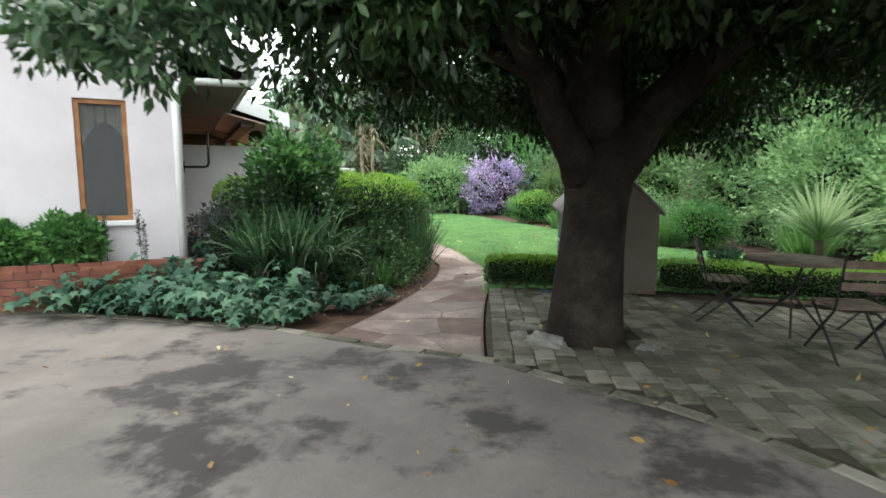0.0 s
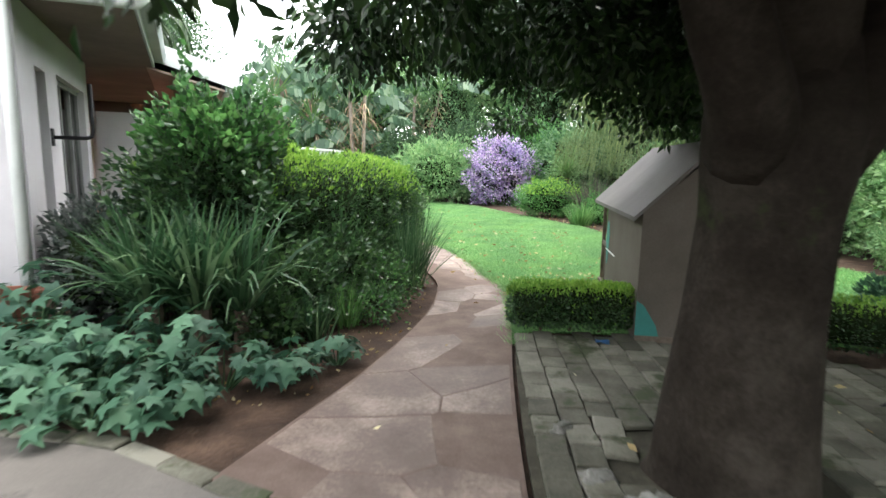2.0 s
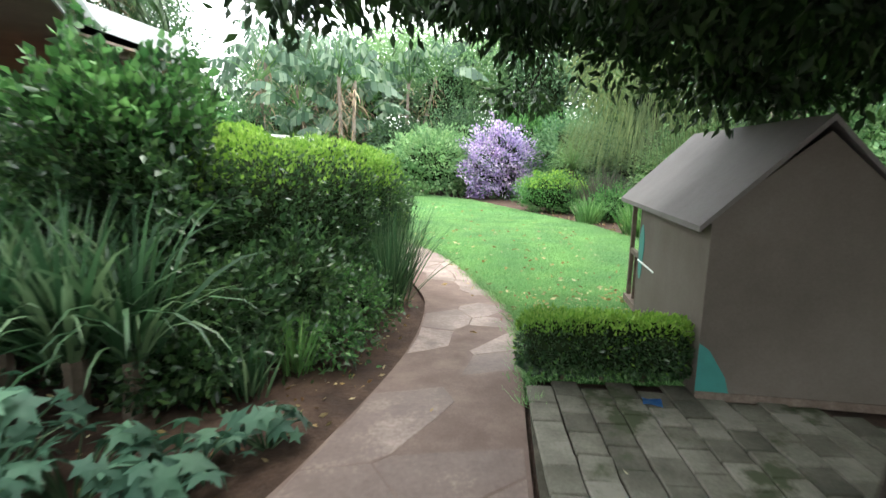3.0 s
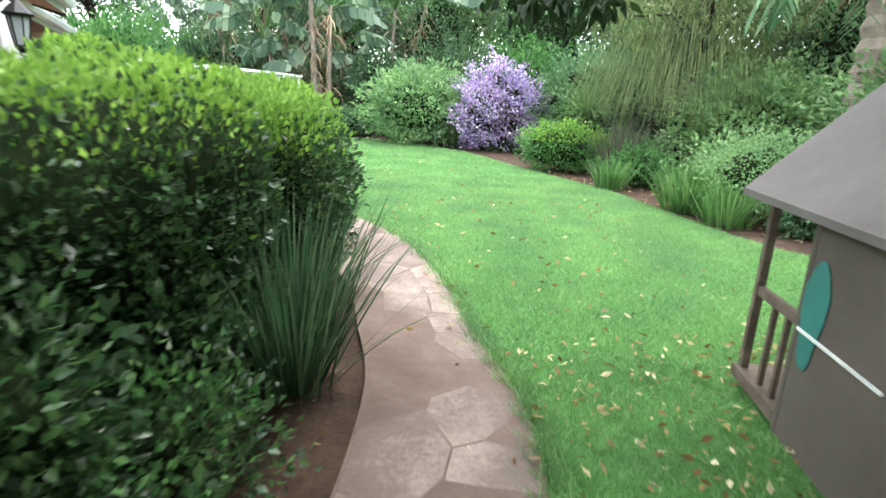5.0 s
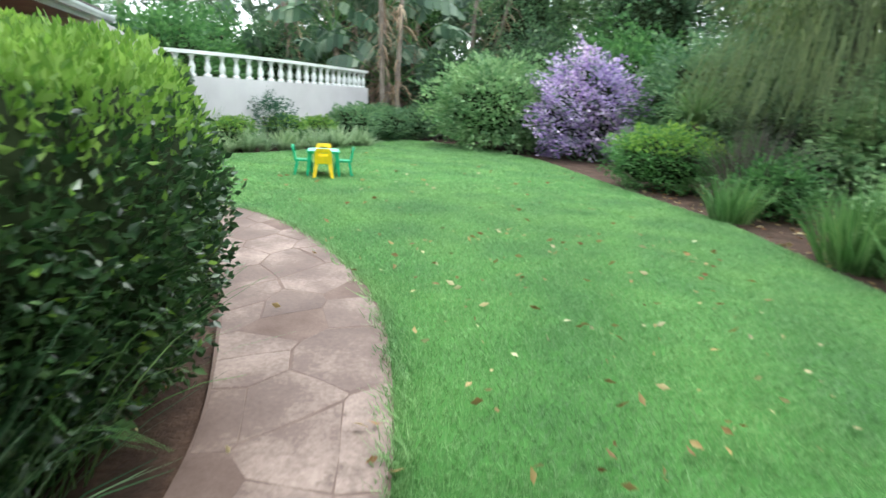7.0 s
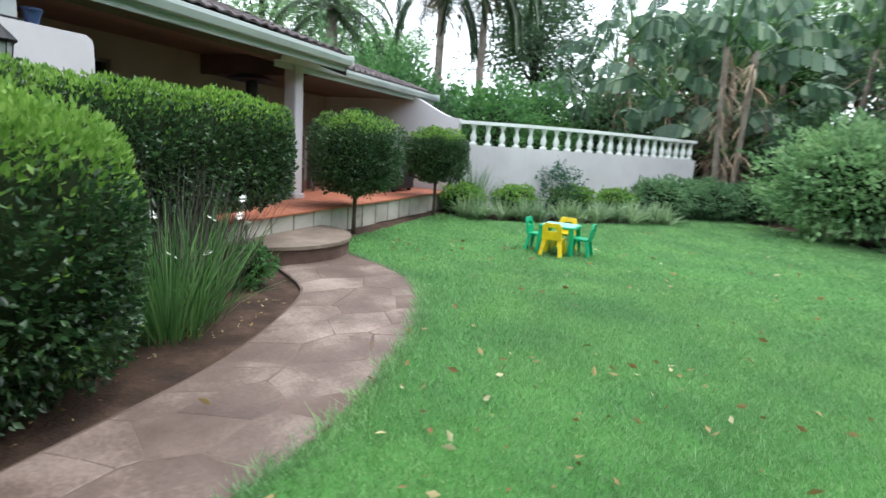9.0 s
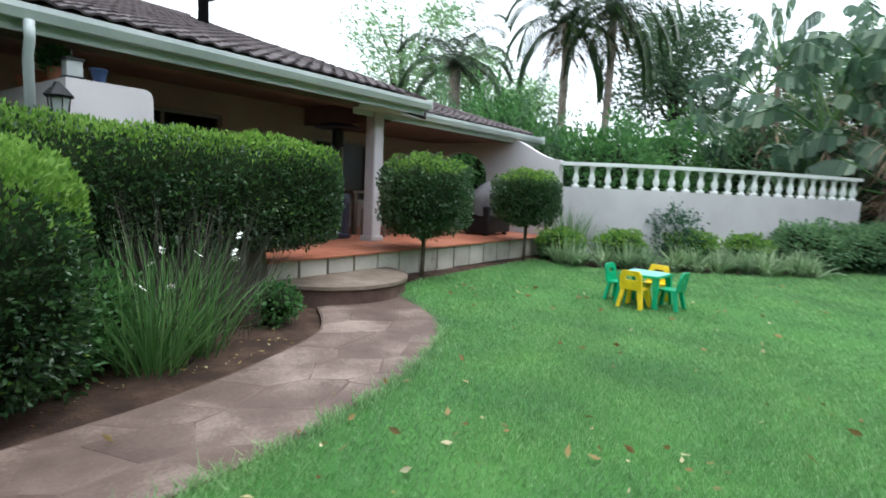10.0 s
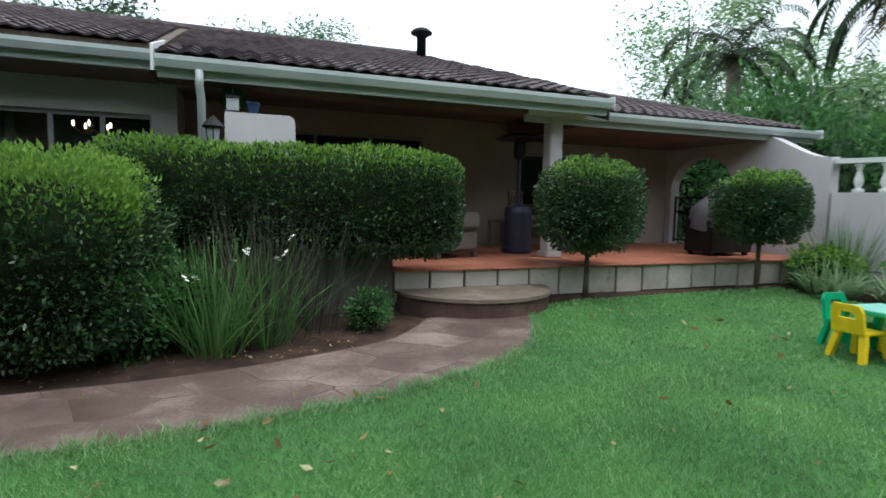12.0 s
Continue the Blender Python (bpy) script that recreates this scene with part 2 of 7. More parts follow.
L_FAR = leaf_mat("far_tree_leaf", (0.06, 0.15, 0.072), (0.12, 0.235, 0.115), (0.21, 0.34, 0.175), 0.6, 0.35)
# far trees: haze and glare put into the leaf colour; also truly pale shrubs
L_FARLIGHT = leaf_mat("light_tree_leaf", (0.12, 0.245, 0.105), (0.215, 0.38, 0.17), (0.33, 0.49, 0.25), 0.6, 0.4)
L_PADDLE = leaf_mat("paddle_leaf", (0.035, 0.08, 0.045), (0.1, 0.19, 0.12), (0.32, 0.42, 0.31), 0.35, 0.3, 0.5)
L_WILLOW = leaf_mat("drooping_leaf", (0.07, 0.115, 0.045), (0.12, 0.175, 0.065), (0.19, 0.24, 0.1), 0.6, 0.35)
L_PURPLELEAF = leaf_mat("dusky_leaf", (0.03, 0.045, 0.04), (0.06, 0.075, 0.07), (0.11, 0.115, 0.12), 0.5, 0.25)
# blade colour paled to carry the grass's sheen
L_LAWN = leaf_mat("lawn_blade", (0.115, 0.25, 0.092), (0.2, 0.375, 0.155), (0.31, 0.5, 0.24), 0.6, 0.35, 0.35)
L_FALLEN = leaf_mat("fallen_leaf", (0.16, 0.075, 0.03), (0.36, 0.26, 0.11), (0.6, 0.55, 0.37), 0.7, 0.2)
# near-black fill for bush cores: the shade among leaves, put into the colour
M_CORE = surface("inner_shade", (0.008, 0.013, 0.006), (0.014, 0.022, 0.009), (0.022, 0.034, 0.014), 3, 30, 1.0, 0.5, 0.03, spec=0.05)

# ---- building helpers ----
rng = np.random.default_rng(7)


def link_mesh(name, mesh, material, parent=None, label=""):
    ob = new(name, mesh)
    if material and not mesh.materials:
        mesh.materials.append(material)
    if parent:
        ob.parent = parent
    if label:
        ob["label"] = label
    return ob


def part(name, bm, material, parent, label="", smooth=False):
    mesh = bpy.data.meshes.new(name)
    bmesh.ops.recalc_face_normals(bm, faces=bm.faces)
    if smooth:
        for f in bm.faces:
            f.smooth = True
    bm.to_mesh(mesh)
    bm.free()
    return link_mesh(name, mesh, material, parent, label)


def raw_mesh(name, verts, faces_flat, n, smooth=False):
    """A mesh from arrays, all faces with n corners."""
    verts = np.asarray(verts, dtype=np.float32)
    idx = np.asarray(faces_flat, dtype=np.int32).ravel()
    count = len(idx) // n
    me = bpy.data.meshes.new(name)
    me.vertices.add(len(verts))
    me.vertices.foreach_set("co", verts.ravel())
    me.loops.add(len(idx))
    me.loops.foreach_set("vertex_index", idx)
    me.polygons.add(count)
    me.polygons.foreach_set("loop_start", np.arange(count, dtype=np.int32) * n)
    me.polygons.foreach_set("loop_total", np.full(count, n, dtype=np.int32))
    if smooth:
        me.polygons.foreach_set("use_smooth", np.ones(count, dtype=bool))
    me.update(calc_edges=True)
    return me


def empty(name, m, label, category, group="", kind=""):
    ob = new(name)
    ob.empty_display_size = 0.1
    ob.matrix_basis = m
    return tagged(ob, label, category, group, kind)


def box(bm, x0, x1, y0, y1, z0, z1, bevel=0.0):
    vs = [bm.verts.new((x, y, z)) for x in (x0, x1) for y in (y0, y1) for z in (z0, z1)]
    fs = [bm.faces.new([vs[i] for i in q]) for q in ((0, 1, 3, 2), (4, 6, 7, 5), (0, 4, 5, 1), (2, 3, 7, 6), (0, 2, 6, 4), (1, 5, 7, 3))]
    if bevel:
        es = list({e for f in fs for e in f.edges})
        bmesh.ops.bevel(bm, geom=es, offset=bevel, segments=2, affect="EDGES")
    return bm


def boxes(*items, bevel=0.0):
    bm = bmesh.new()
    for it in items:
        b2 = bmesh.new()
        box(b2, *it, bevel=bevel)
        tmp = bpy.data.meshes.new("t")
        bmesh.ops.recalc_face_normals(b2, faces=b2.faces)
        b2.to_mesh(tmp)
        b2.free()
        bm.from_mesh(tmp)
        bpy.data.meshes.remove(tmp)
    return bm


def tube(bm, pts, radii, sides=8, cap=True):
    """A tapered tube along points."""
    pts = [Vector(p) for p in pts]
    if not hasattr(radii, "__len__"):
        radii = [radii] * len(pts)
    rings = []
    side = Vector((1, 0.3, 0.1))
    for i, p in enumerate(pts):
        d = (pts[min(i + 1, len(pts) - 1)] - pts[max(i - 1, 0)]).normalized()
        a = side - d * side.dot(d)
        if a.length < 1e-3:
            a = Vector((0, 1, 0)) - d * d.y
        a.normalize()
        b = d.cross(a)
        side = a
        rings.append([bm.verts.new(p + (a * math.cos(q) + b * math.sin(q)) * radii[i]) for q in (2 * math.pi * k / sides for k in range(sides))])
    for r0, r1 in zip(rings, rings[1:]):
        for k in range(sides):
            bm.faces.new((r0[k], r0[(k + 1) % sides], r1[(k + 1) % sides], r1[k]))
    if cap:
        bm.faces.new(rings[0][::-1])
        bm.faces.new(rings[-1])
    return bm


def lathe(bm, profile, sides=16, centre=(0, 0)):
    """A turned body from (radius, height) pairs."""
    rings = []
    for r, z in profile:
        rings.append([bm.verts.new((centre[0] + r * math.cos(2 * math.pi * k / sides), centre[1] + r * math.sin(2 * math.pi * k / sides), z)) for k in range(sides)])
    for r0, r1 in zip(rings, rings[1:]):
        for k in range(sides):
            bm.faces.new((r0[k], r0[(k + 1) % sides], r1[(k + 1) % sides], r1[k]))
    bm.faces.new(rings[0][::-1])
    bm.faces.new(rings[-1])
    return bm


def prism(bm, outline, z0, z1):
    lo = [bm.verts.new((x, y, z0)) for x, y in outline]
    hi = [bm.verts.new((x, y, z1)) for x, y in outline]
    n = len(outline)
    bm.faces.new(lo[::-1])
    bm.faces.new(hi)
    for i in range(n):
        bm.faces.new((lo[i], lo[(i + 1) % n], hi[(i + 1) % n], hi[i]))
    return bm


def unit(v):
    return v / np.maximum(np.linalg.norm(v, axis=-1, keepdims=True), 1e-6)


def leaf_mesh(name, base, way, length, width, fold=0.15):
    """Pointed leaves, four corners each: base, two sides, tip."""
    n = len(base)
    length = np.broadcast_to(length, n)[:, None]
    width = np.broadcast_to(width, n)[:, None]
    way = unit(way)
    side = unit(np.cross(way, rng.normal(size=(n, 3))))
    up = np.cross(side, way)
    mid = base + way * length * 0.45
    v = np.stack([base, mid + side * width / 2 + up * width * fold, base + way * length - up * length * 0.08, mid - side * width / 2 + up * width * fold], axis=1)
    idx = np.arange(n)[:, None] * 4
    tris = np.concatenate([idx + np.array([0, 1, 2]), idx + np.array([0, 2, 3])], axis=1)
    return raw_mesh(name, v.reshape(-1, 3), tris, 3)


def blade_mesh(name, base, way, length, width, droop, segs=4):
    """Long strap leaves that bend over under their weight."""
    n = len(base)
    length = np.broadcast_to(length, n)
    width = np.broadcast_to(width, n)
    droop = np.broadcast_to(droop, n)
    way = unit(way)
    side = unit(np.cross(way, np.array([0, 0, 1.0]) + rng.normal(size=(n, 3)) * 0.15))
    p, d = base.copy(), way.copy()
    rows = []
    for i in range(segs + 1):
        f = i / segs
        w = width * (1 - f ** 2.2) * (0.6 + 0.4 * min(1, 4 * f)) + 0.0015
        rows.append(np.stack([p - side * w[:, None] / 2, p + side * w[:, None] / 2], axis=1))
        d = unit(d + np.array([0, 0, -1.0]) * (droop * (0.25 + f) / segs)[:, None])
        p = p + d * (length / segs)[:, None]
    v = np.stack(rows, axis=1).reshape(n, -1, 3)
    per = 2 * (segs + 1)
    quads = np.array([[2 * i, 2 * i + 1, 2 * i + 3, 2 * i + 2] for i in range(segs)])
    idx = (np.arange(n)[:, None, None] * per + quads[None]).reshape(-1, 4)
    return raw_mesh(name, v.reshape(-1, 3), idx, 4)


def bumpy(p, scale, amount, seed=0.0):
    """Uneven offset for points, by a sum of waves."""
    q = p * scale + seed
    return amount * (np.sin(q[:, 0] * 1.7 + q[:, 1] * 2.3) + np.sin(q[:, 1] * 3.1 - q[:, 2] * 2.7 + 1.3) + np.sin(q[:, 2] * 3.9 + q[:, 0] * 2.9 + 0.7)) / 3


def ball_points(n, centre, radii, shell=0.3, squash=2.0, seed=0.0, rough=0.12, lowest=-1.0):
    """Points in the outer shell of an uneven rounded body; squash above 2 makes it boxy."""
    d = unit(rng.normal(size=(n, 3)))
    d = d[d[:, 2] > lowest]
    r = 1 / (np.abs(d) ** squash).sum(1) ** (1 / squash)
    r *= 1 + bumpy(d, 3.0, rough * 1.6, seed) + bumpy(d, 8.0, rough, seed * 1.7)
    depth = 1 - shell * rng.random(len(d)) ** 1.6
    return np.asarray(centre) + d * (r * depth)[:, None] * np.asarray(radii), d


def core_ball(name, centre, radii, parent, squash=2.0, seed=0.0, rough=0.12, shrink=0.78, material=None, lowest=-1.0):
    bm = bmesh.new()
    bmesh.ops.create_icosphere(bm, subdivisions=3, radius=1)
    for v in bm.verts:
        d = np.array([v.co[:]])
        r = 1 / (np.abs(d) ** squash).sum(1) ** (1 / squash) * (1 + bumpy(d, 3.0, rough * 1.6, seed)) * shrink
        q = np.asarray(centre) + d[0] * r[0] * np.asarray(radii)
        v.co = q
    return part(name, bm, material or M_CORE, parent, "solid dark core standing for inner shade", smooth=True)


def ground_z(x, y):
    """The lawn lifts a little towards the terrace and the bed behind it."""
    off = (x + 3.69) * 0.906 + (y - 12.85) * 0.423
    s = -(x + 3.69) * 0.423 + (y - 12.85) * 0.906
    a = np.clip((1.2 - off) / 1.2, 0, 1)
    b = np.clip((s - 1.0) / 1.0, 0, 1)
    return 0.08 * a * a * (3 - 2 * a) * b


def gz(x, y):
    return float(ground_z(np.array(x), np.array(y)))

# ---- ground ----
# course of the flagstone path: left and right edge, from the drive to the step
PATH_L = [(-1, 4.72), (-0.78, 5.3), (-0.48, 6.1), (-0.12, 7.48), (-0.02, 8.7), (-0.15, 9.5), (-0.34, 10.3), (-0.72, 11.1), (-1.12, 11.8), (-1.69, 12.47), (-2.32, 13), (-3.17, 13.2)]
PATH_R = [(0.36, 4.16), (0.43, 5.2), (0.54, 6.3), (0.72, 7.74), (0.74, 8.7), (0.56, 9.5), (0.38, 10.55), (-0.02, 11.8), (-0.62, 12.75), (-1.32, 13.55), (-2.22, 14.15), (-3.47, 14.3)]


def smooth_line(pts, per=8):
    p = np.array([pts[0]] + list(pts) + [pts[-1]], dtype=float)
    out = []
    for i in range(1, len(p) - 2):
        for k in range(per):
            t = k / per
            a, b, c, d = p[i - 1], p[i], p[i + 1], p[i + 2]
            out.append(0.5 * (2 * b + (c - a) * t + (2 * a - 5 * b + 4 * c - d) * t * t + (3 * b - a - 3 * c + d) * t ** 3))
    out.append(p[-2])
    return np.array(out)


PL, PR = smooth_line(PATH_L), smooth_line(PATH_R)
MID = (PL + PR) / 2
STEP_LEN = np.concatenate([[0], np.cumsum(np.linalg.norm(np.diff(MID, axis=0), axis=1))])
PATH_LEN = float(STEP_LEN[-1])


def on_path(s, t):
    """Plan point at s metres along the path, t from its left edge (0) to its right (1)."""
    x = np.interp(s, STEP_LEN, PL[:, 0]) * (1 - t) + np.interp(s, STEP_LEN, PR[:, 0]) * t
    y = np.interp(s, STEP_LEN, PL[:, 1]) * (1 - t) + np.interp(s, STEP_LEN, PR[:, 1]) * t
    return x, y


def in_poly(px, py, poly):
    inside = np.zeros(len(px), dtype=bool)
    n = len(poly)
    for i in range(n):
        x0, y0 = poly[i]
        x1, y1 = poly[(i + 1) % n]
        cond = (y0 > py) != (y1 > py)
        inside ^= cond & (px < (x1 - x0) * (py - y0) / (y1 - y0 + 1e-12) + x0)
    return inside


# bounds of the surfaces
DRIVE_EDGE = [(-9, 6.2), (-4.7, 5.62), (-3.39, 5.45), (-2.26, 5.15), (-1.62, 5.03), (-1.0, 4.72), (-0.3, 4.38), (0.36, 4.12), (0.89, 3.66), (1.49, 3.17), (1.86, 2.66), (2.2, 2.1), (2.6, 1.0), (2.8, -2)]
LAWN = [(0.62, 7.0)] + [tuple(p) for p in PR[(PR[:, 1] > 7.0)]] + [(-4.02, 14.5), (-5.72, 17.9), (-4.65, 18.9), (-3.52, 21.3), (-3.52, 25.1), (-1.92, 24.8), (-0.42, 24.1), (1.28, 21.7), (2.38, 18.4), (3.42, 15.54), (3.66, 13.7), (3.86, 12.5), (4.1, 11.8), (5.0, 11.3), (6.0, 10.4), (6.4, 8.2), (6.0, 6.6), (4.5, 6.4), (2.7, 6.9)]

gx, gy = np.meshgrid(np.concatenate([np.linspace(-600, -14, 8), np.linspace(-12, 12, 97), np.linspace(14, 600, 8)]),
                     np.concatenate([np.linspace(-600, -10, 8), np.linspace(-8, 30, 153), np.linspace(32, 600, 8)]))
gvz = ground_z(gx, gy) - 0.03
nyg, nxg = gx.shape
gi = np.arange(nyg * nxg).reshape(nyg, nxg)
gq = np.stack([gi[:-1, :-1], gi[:-1, 1:], gi[1:, 1:], gi[1:, :-1]], axis=-1).reshape(-1, 4)
ground = link_mesh("ground", raw_mesh("ground", np.stack([gx, gy, gvz], -1).reshape(-1, 3), gq, 4, True), M_SOIL)
tagged(ground, "reddish-brown bare garden soil", "ground", kind="structure")


def sheet(name, outline, z, material, label, category, follow=False, thick=0.0):
    """A flat-ish surface filled from an outline, with a skirt if thick."""
    bm = bmesh.new()
    top = [bm.verts.new((x, y, z)) for x, y in outline]
    f = bm.faces.new(top)
    if thick:
        ex = bmesh.ops.extrude_face_region(bm, geom=[f])
        for g in ex["geom"]:
            if isinstance(g, bmesh.types.BMVert):
                g.co.z -= thick
    bmesh.ops.triangulate(bm, faces=[q for q in bm.faces if len(q.verts) > 4])
    if follow:
        for _ in range(4):
            longs = [e for e in bm.edges if e.calc_length() > 0.6]
            if longs:
                bmesh.ops.subdivide_edges(bm, edges=longs, cuts=1, use_grid_fill=False)
                bmesh.ops.triangulate(bm, faces=[q for q in bm.faces if len(q.verts) > 3])
        for v in bm.verts:
            v.co.z += gz(v.co.x, v.co.y)
    ob = part(name, bm, material, None)
    return tagged(ob, label, category, kind="structure")


drive_line = smooth_line(DRIVE_EDGE, 5)
drive = sheet("road", [tuple(p) for p in drive_line] + [(2.8, -14), (-14, -14), (-14, 6.2)], -0.006, M_ASPHALT, "worn dark tarmac drive with darker patches", "road", thick=0.05)
lawn = sheet("lawn", LAWN, -0.008, M_TURF, "short green lawn turf", "lawn", follow=True)
path_bed = sheet("path", [tuple(p) for p in PL] + [tuple(p) for p in PR[::-1]], 0.004, M_MORTAR, "curving crazy-paved path of reddish flagstones in mortar", "path", thick=0.06)
PAVE = [(0.38, 4.12)] + [(x + 0.03, y) for x, y in PR if 4.2 < y < 6.95] + [(0.63, 6.95), (1.62, 6.84), (2.9, 6.3), (4.6, 5.6), (7, 4.5), (7, -4), (2.9, -4)] + [tuple(p + np.array((0.1, 0.06))) for p in drive_line[::-1] if p[0] > 0.4]
paving = sheet("pavement", PAVE, -0.004, M_PAVEBED, "mossy old brick-paved court under the tree", "pavement", thick=0.05)

# ---- house: local frame, x out towards the lawn, y along the facade ----
HOUSE = pose(-3.69, 12.85, 0, 0, 0, 25.0)
EAVE_Z = 2.54
house = empty("house", HOUSE, "long white plastered house with a dark tiled roof and deep veranda", "house")


def hp(off, s, z=0.0):
    return HOUSE @ Vector((off, s, z))


# walls
WALL_OFF, FRONT_S, END_S, BACK = -3.2, -5.8, 6.6, -10.0
def wall_with_holes(name, axis, at, thick, a0, a1, z0, z1, holes, parent, material, label=""):
    """A wall along x or y of the local frame, with rectangular openings (a0, a1, z0, z1) cut through."""
    cuts_a = sorted({a0, a1, *[h[0] for h in holes], *[h[1] for h in holes]})
    cuts_z = sorted({z0, z1, *[h[2] for h in holes], *[h[3] for h in holes]})
    bm = bmesh.new()
    for i in range(len(cuts_a) - 1):
        for k in range(len(cuts_z) - 1):
            ca, cz = (cuts_a[i] + cuts_a[i + 1]) / 2, (cuts_z[k] + cuts_z[k + 1]) / 2
            if any(h[0] < ca < h[1] and h[2] < cz < h[3] for h in holes):
                continue
            u0, u1, w0, w1 = cuts_a[i], cuts_a[i + 1], cuts_z[k], cuts_z[k + 1]
            if axis == "x":
                box(bm, u0, u1, at, at + thick, w0, w1)
            else:
                box(bm, at, at + thick, u0, u1, w0, w1)
    bmesh.ops.remove_doubles(bm, verts=bm.verts, dist=1e-4)
    seen = {}
    for f in list(bm.faces):
        key = tuple(sorted(v.index for v in f.verts))
        seen.setdefault(key, []).append(f)
    bm.verts.index_update()
    seen = {}
    for f in bm.faces:
        seen.setdefault(tuple(sorted(v.index for v in f.verts)), []).append(f)
    dead = [f for fs in seen.values() if len(fs) > 1 for f in fs]
    if dead:
        bmesh.ops.delete(bm, geom=dead, context="FACES_ONLY")
    return part(name, bm, material, parent, label)


SIDE_OFF, SIDE_END = -2.12, -2.4          # wall of the front room
wall_with_holes("wall", "y", SIDE_OFF - 0.22, 0.22, FRONT_S + 0.222, SIDE_END, 0, 2.7, [(-5.25, -4.85, 0.5, 2.15), (-4.35, -2.7, 0.45, 2.2)], house, M_WALL)
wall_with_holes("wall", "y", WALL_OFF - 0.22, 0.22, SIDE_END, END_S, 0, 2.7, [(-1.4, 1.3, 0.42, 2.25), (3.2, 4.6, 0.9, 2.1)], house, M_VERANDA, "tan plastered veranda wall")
wall_with_holes("wall", "x", SIDE_END - 0.22, 0.22, WALL_OFF - 0.22, SIDE_OFF - 0.222, 0, 2.7, [], house, M_WALL)
WIN_A, WIN_B, WIN_Z0, WIN_Z1 = -3.22, -2.69, 0.92, 2.32
wall_with_holes("wall", "x", FRONT_S, 0.22, BACK, SIDE_OFF, 0, 2.7, [(WIN_A, WIN_B, WIN_Z0, WIN_Z1)], house, M_WALL, "white plastered gable wall")
# gable triangle over the front wall
bm = bmesh.new()
gable = [(SIDE_OFF, 2.7), (SIDE_OFF, 3.05), (-5.2, 4.06), (BACK, 2.95), (BACK, 2.7)]
for y in (FRONT_S, FRONT_S + 0.22):
    bm.faces.new([bm.verts.new((x, y, z)) for x, z in gable])
bm.verts.ensure_lookup_table()
for i in range(5):
    a, b = bm.verts[i], bm.verts[(i + 1) % 5]
    bm.faces.new((a, b, bm.verts[5 + (i + 1) % 5], bm.verts[5 + i]))
part("gable", bm, M_WALL, house)
wall_with_holes("wall", "x", END_S, 0.2, BACK + 0.222, -3.204, 0, 2.7, [], house, M_WALL)
# back wall and added inner partitions keep the rooms dark, helped by M_ROOM's shade-dark colour
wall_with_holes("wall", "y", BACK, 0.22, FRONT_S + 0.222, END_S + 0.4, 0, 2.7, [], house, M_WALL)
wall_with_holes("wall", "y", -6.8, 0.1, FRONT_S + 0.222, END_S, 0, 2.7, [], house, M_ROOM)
# added partition, hides the chandelier from the front window
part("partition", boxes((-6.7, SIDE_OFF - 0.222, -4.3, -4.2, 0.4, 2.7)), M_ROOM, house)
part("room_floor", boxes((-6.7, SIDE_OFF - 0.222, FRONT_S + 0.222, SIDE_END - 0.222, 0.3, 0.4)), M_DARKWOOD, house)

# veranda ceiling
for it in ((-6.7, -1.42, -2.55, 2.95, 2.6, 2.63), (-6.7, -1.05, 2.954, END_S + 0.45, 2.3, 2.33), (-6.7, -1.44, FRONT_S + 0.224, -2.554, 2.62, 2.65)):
    part("ceiling", boxes(it), M_SOFFIT, house, "tan boarded veranda ceiling, darkened for its shade")
bm = bmesh.new()                                    # raking boards under the deep eave
rake = [(-0.46, 2.36), (-1.42, 2.6), (-1.42, 2.63), (-0.46, 2.39)]
a = [bm.verts.new((x, -2.42, z)) for x, z in rake]
b = [bm.verts.new((x, 2.95, z)) for x, z in rake]
bm.faces.new(a), bm.faces.new(b[::-1])
for i in range(4):
    bm.faces.new((a[i], b[i], b[(i + 1) % 4], a[(i + 1) % 4]))
part("ceiling", bm, M_EAVEBOARD, house, "pinkish tan raking eave boards")
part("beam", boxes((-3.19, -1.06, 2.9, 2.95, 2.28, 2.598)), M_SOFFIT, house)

# roof: three eaves of different reach, one slope
SLOPE = math.tan(radians(18.0))
RIDGE_X, RIDGE_Z = -5.2, EAVE_Z + 0.06 + (5.2 - 0.4) * SLOPE


def roof_z(x):
    return EAVE_Z + 0.06 + (-0.42 - x) * SLOPE


def hip_limit(x):
    """How far along the facade the front slope reaches at x."""
    return END_S + 0.75 - max(0.0, (-0.95 - x)) * 0.95


WING_DROP = 0.26                                     # the end wing's roof lies lower


def main_limit(x):
    """Hipped end of the main slope over the end wing."""
    return 2.98 - max(0.0, (-1.3 - x)) * 0.3


def slope_slab(x0, x1, y0, y1, hip=None, drop=0.0):
    bm = bmesh.new()
    ya, yb = (hip(x0), hip(x1)) if hip else (y1, y1)
    top = [(x0, y0), (x0, ya), (x1, yb), (x1, y0)]
    lo = [bm.verts.new((x, y, roof_z(x) - 0.08 - drop)) for x, y in top]
    hi = [bm.verts.new((x, y, roof_z(x) - 0.012 - drop)) for x, y in top]
    bm.faces.new(lo), bm.faces.new(hi[::-1])
    for i in range(4):
        bm.faces.new((lo[i], hi[i], hi[(i + 1) % 4], lo[(i + 1) % 4]))
    return bm


part("roof_deck", slope_slab(-0.42, RIDGE_X, -2.42, 2.98, main_limit), M_DARKWOOD, house)
part("roof_deck", slope_slab(-0.95, RIDGE_X, 1.2, 0, hip_limit, WING_DROP), M_DARKWOOD, house)
part("roof_deck", slope_slab(-1.32, RIDGE_X, FRONT_S - 0.13, -2.424), M_DARKWOOD, house)
bm = bmesh.new()                                    # end of the main slope above the wing
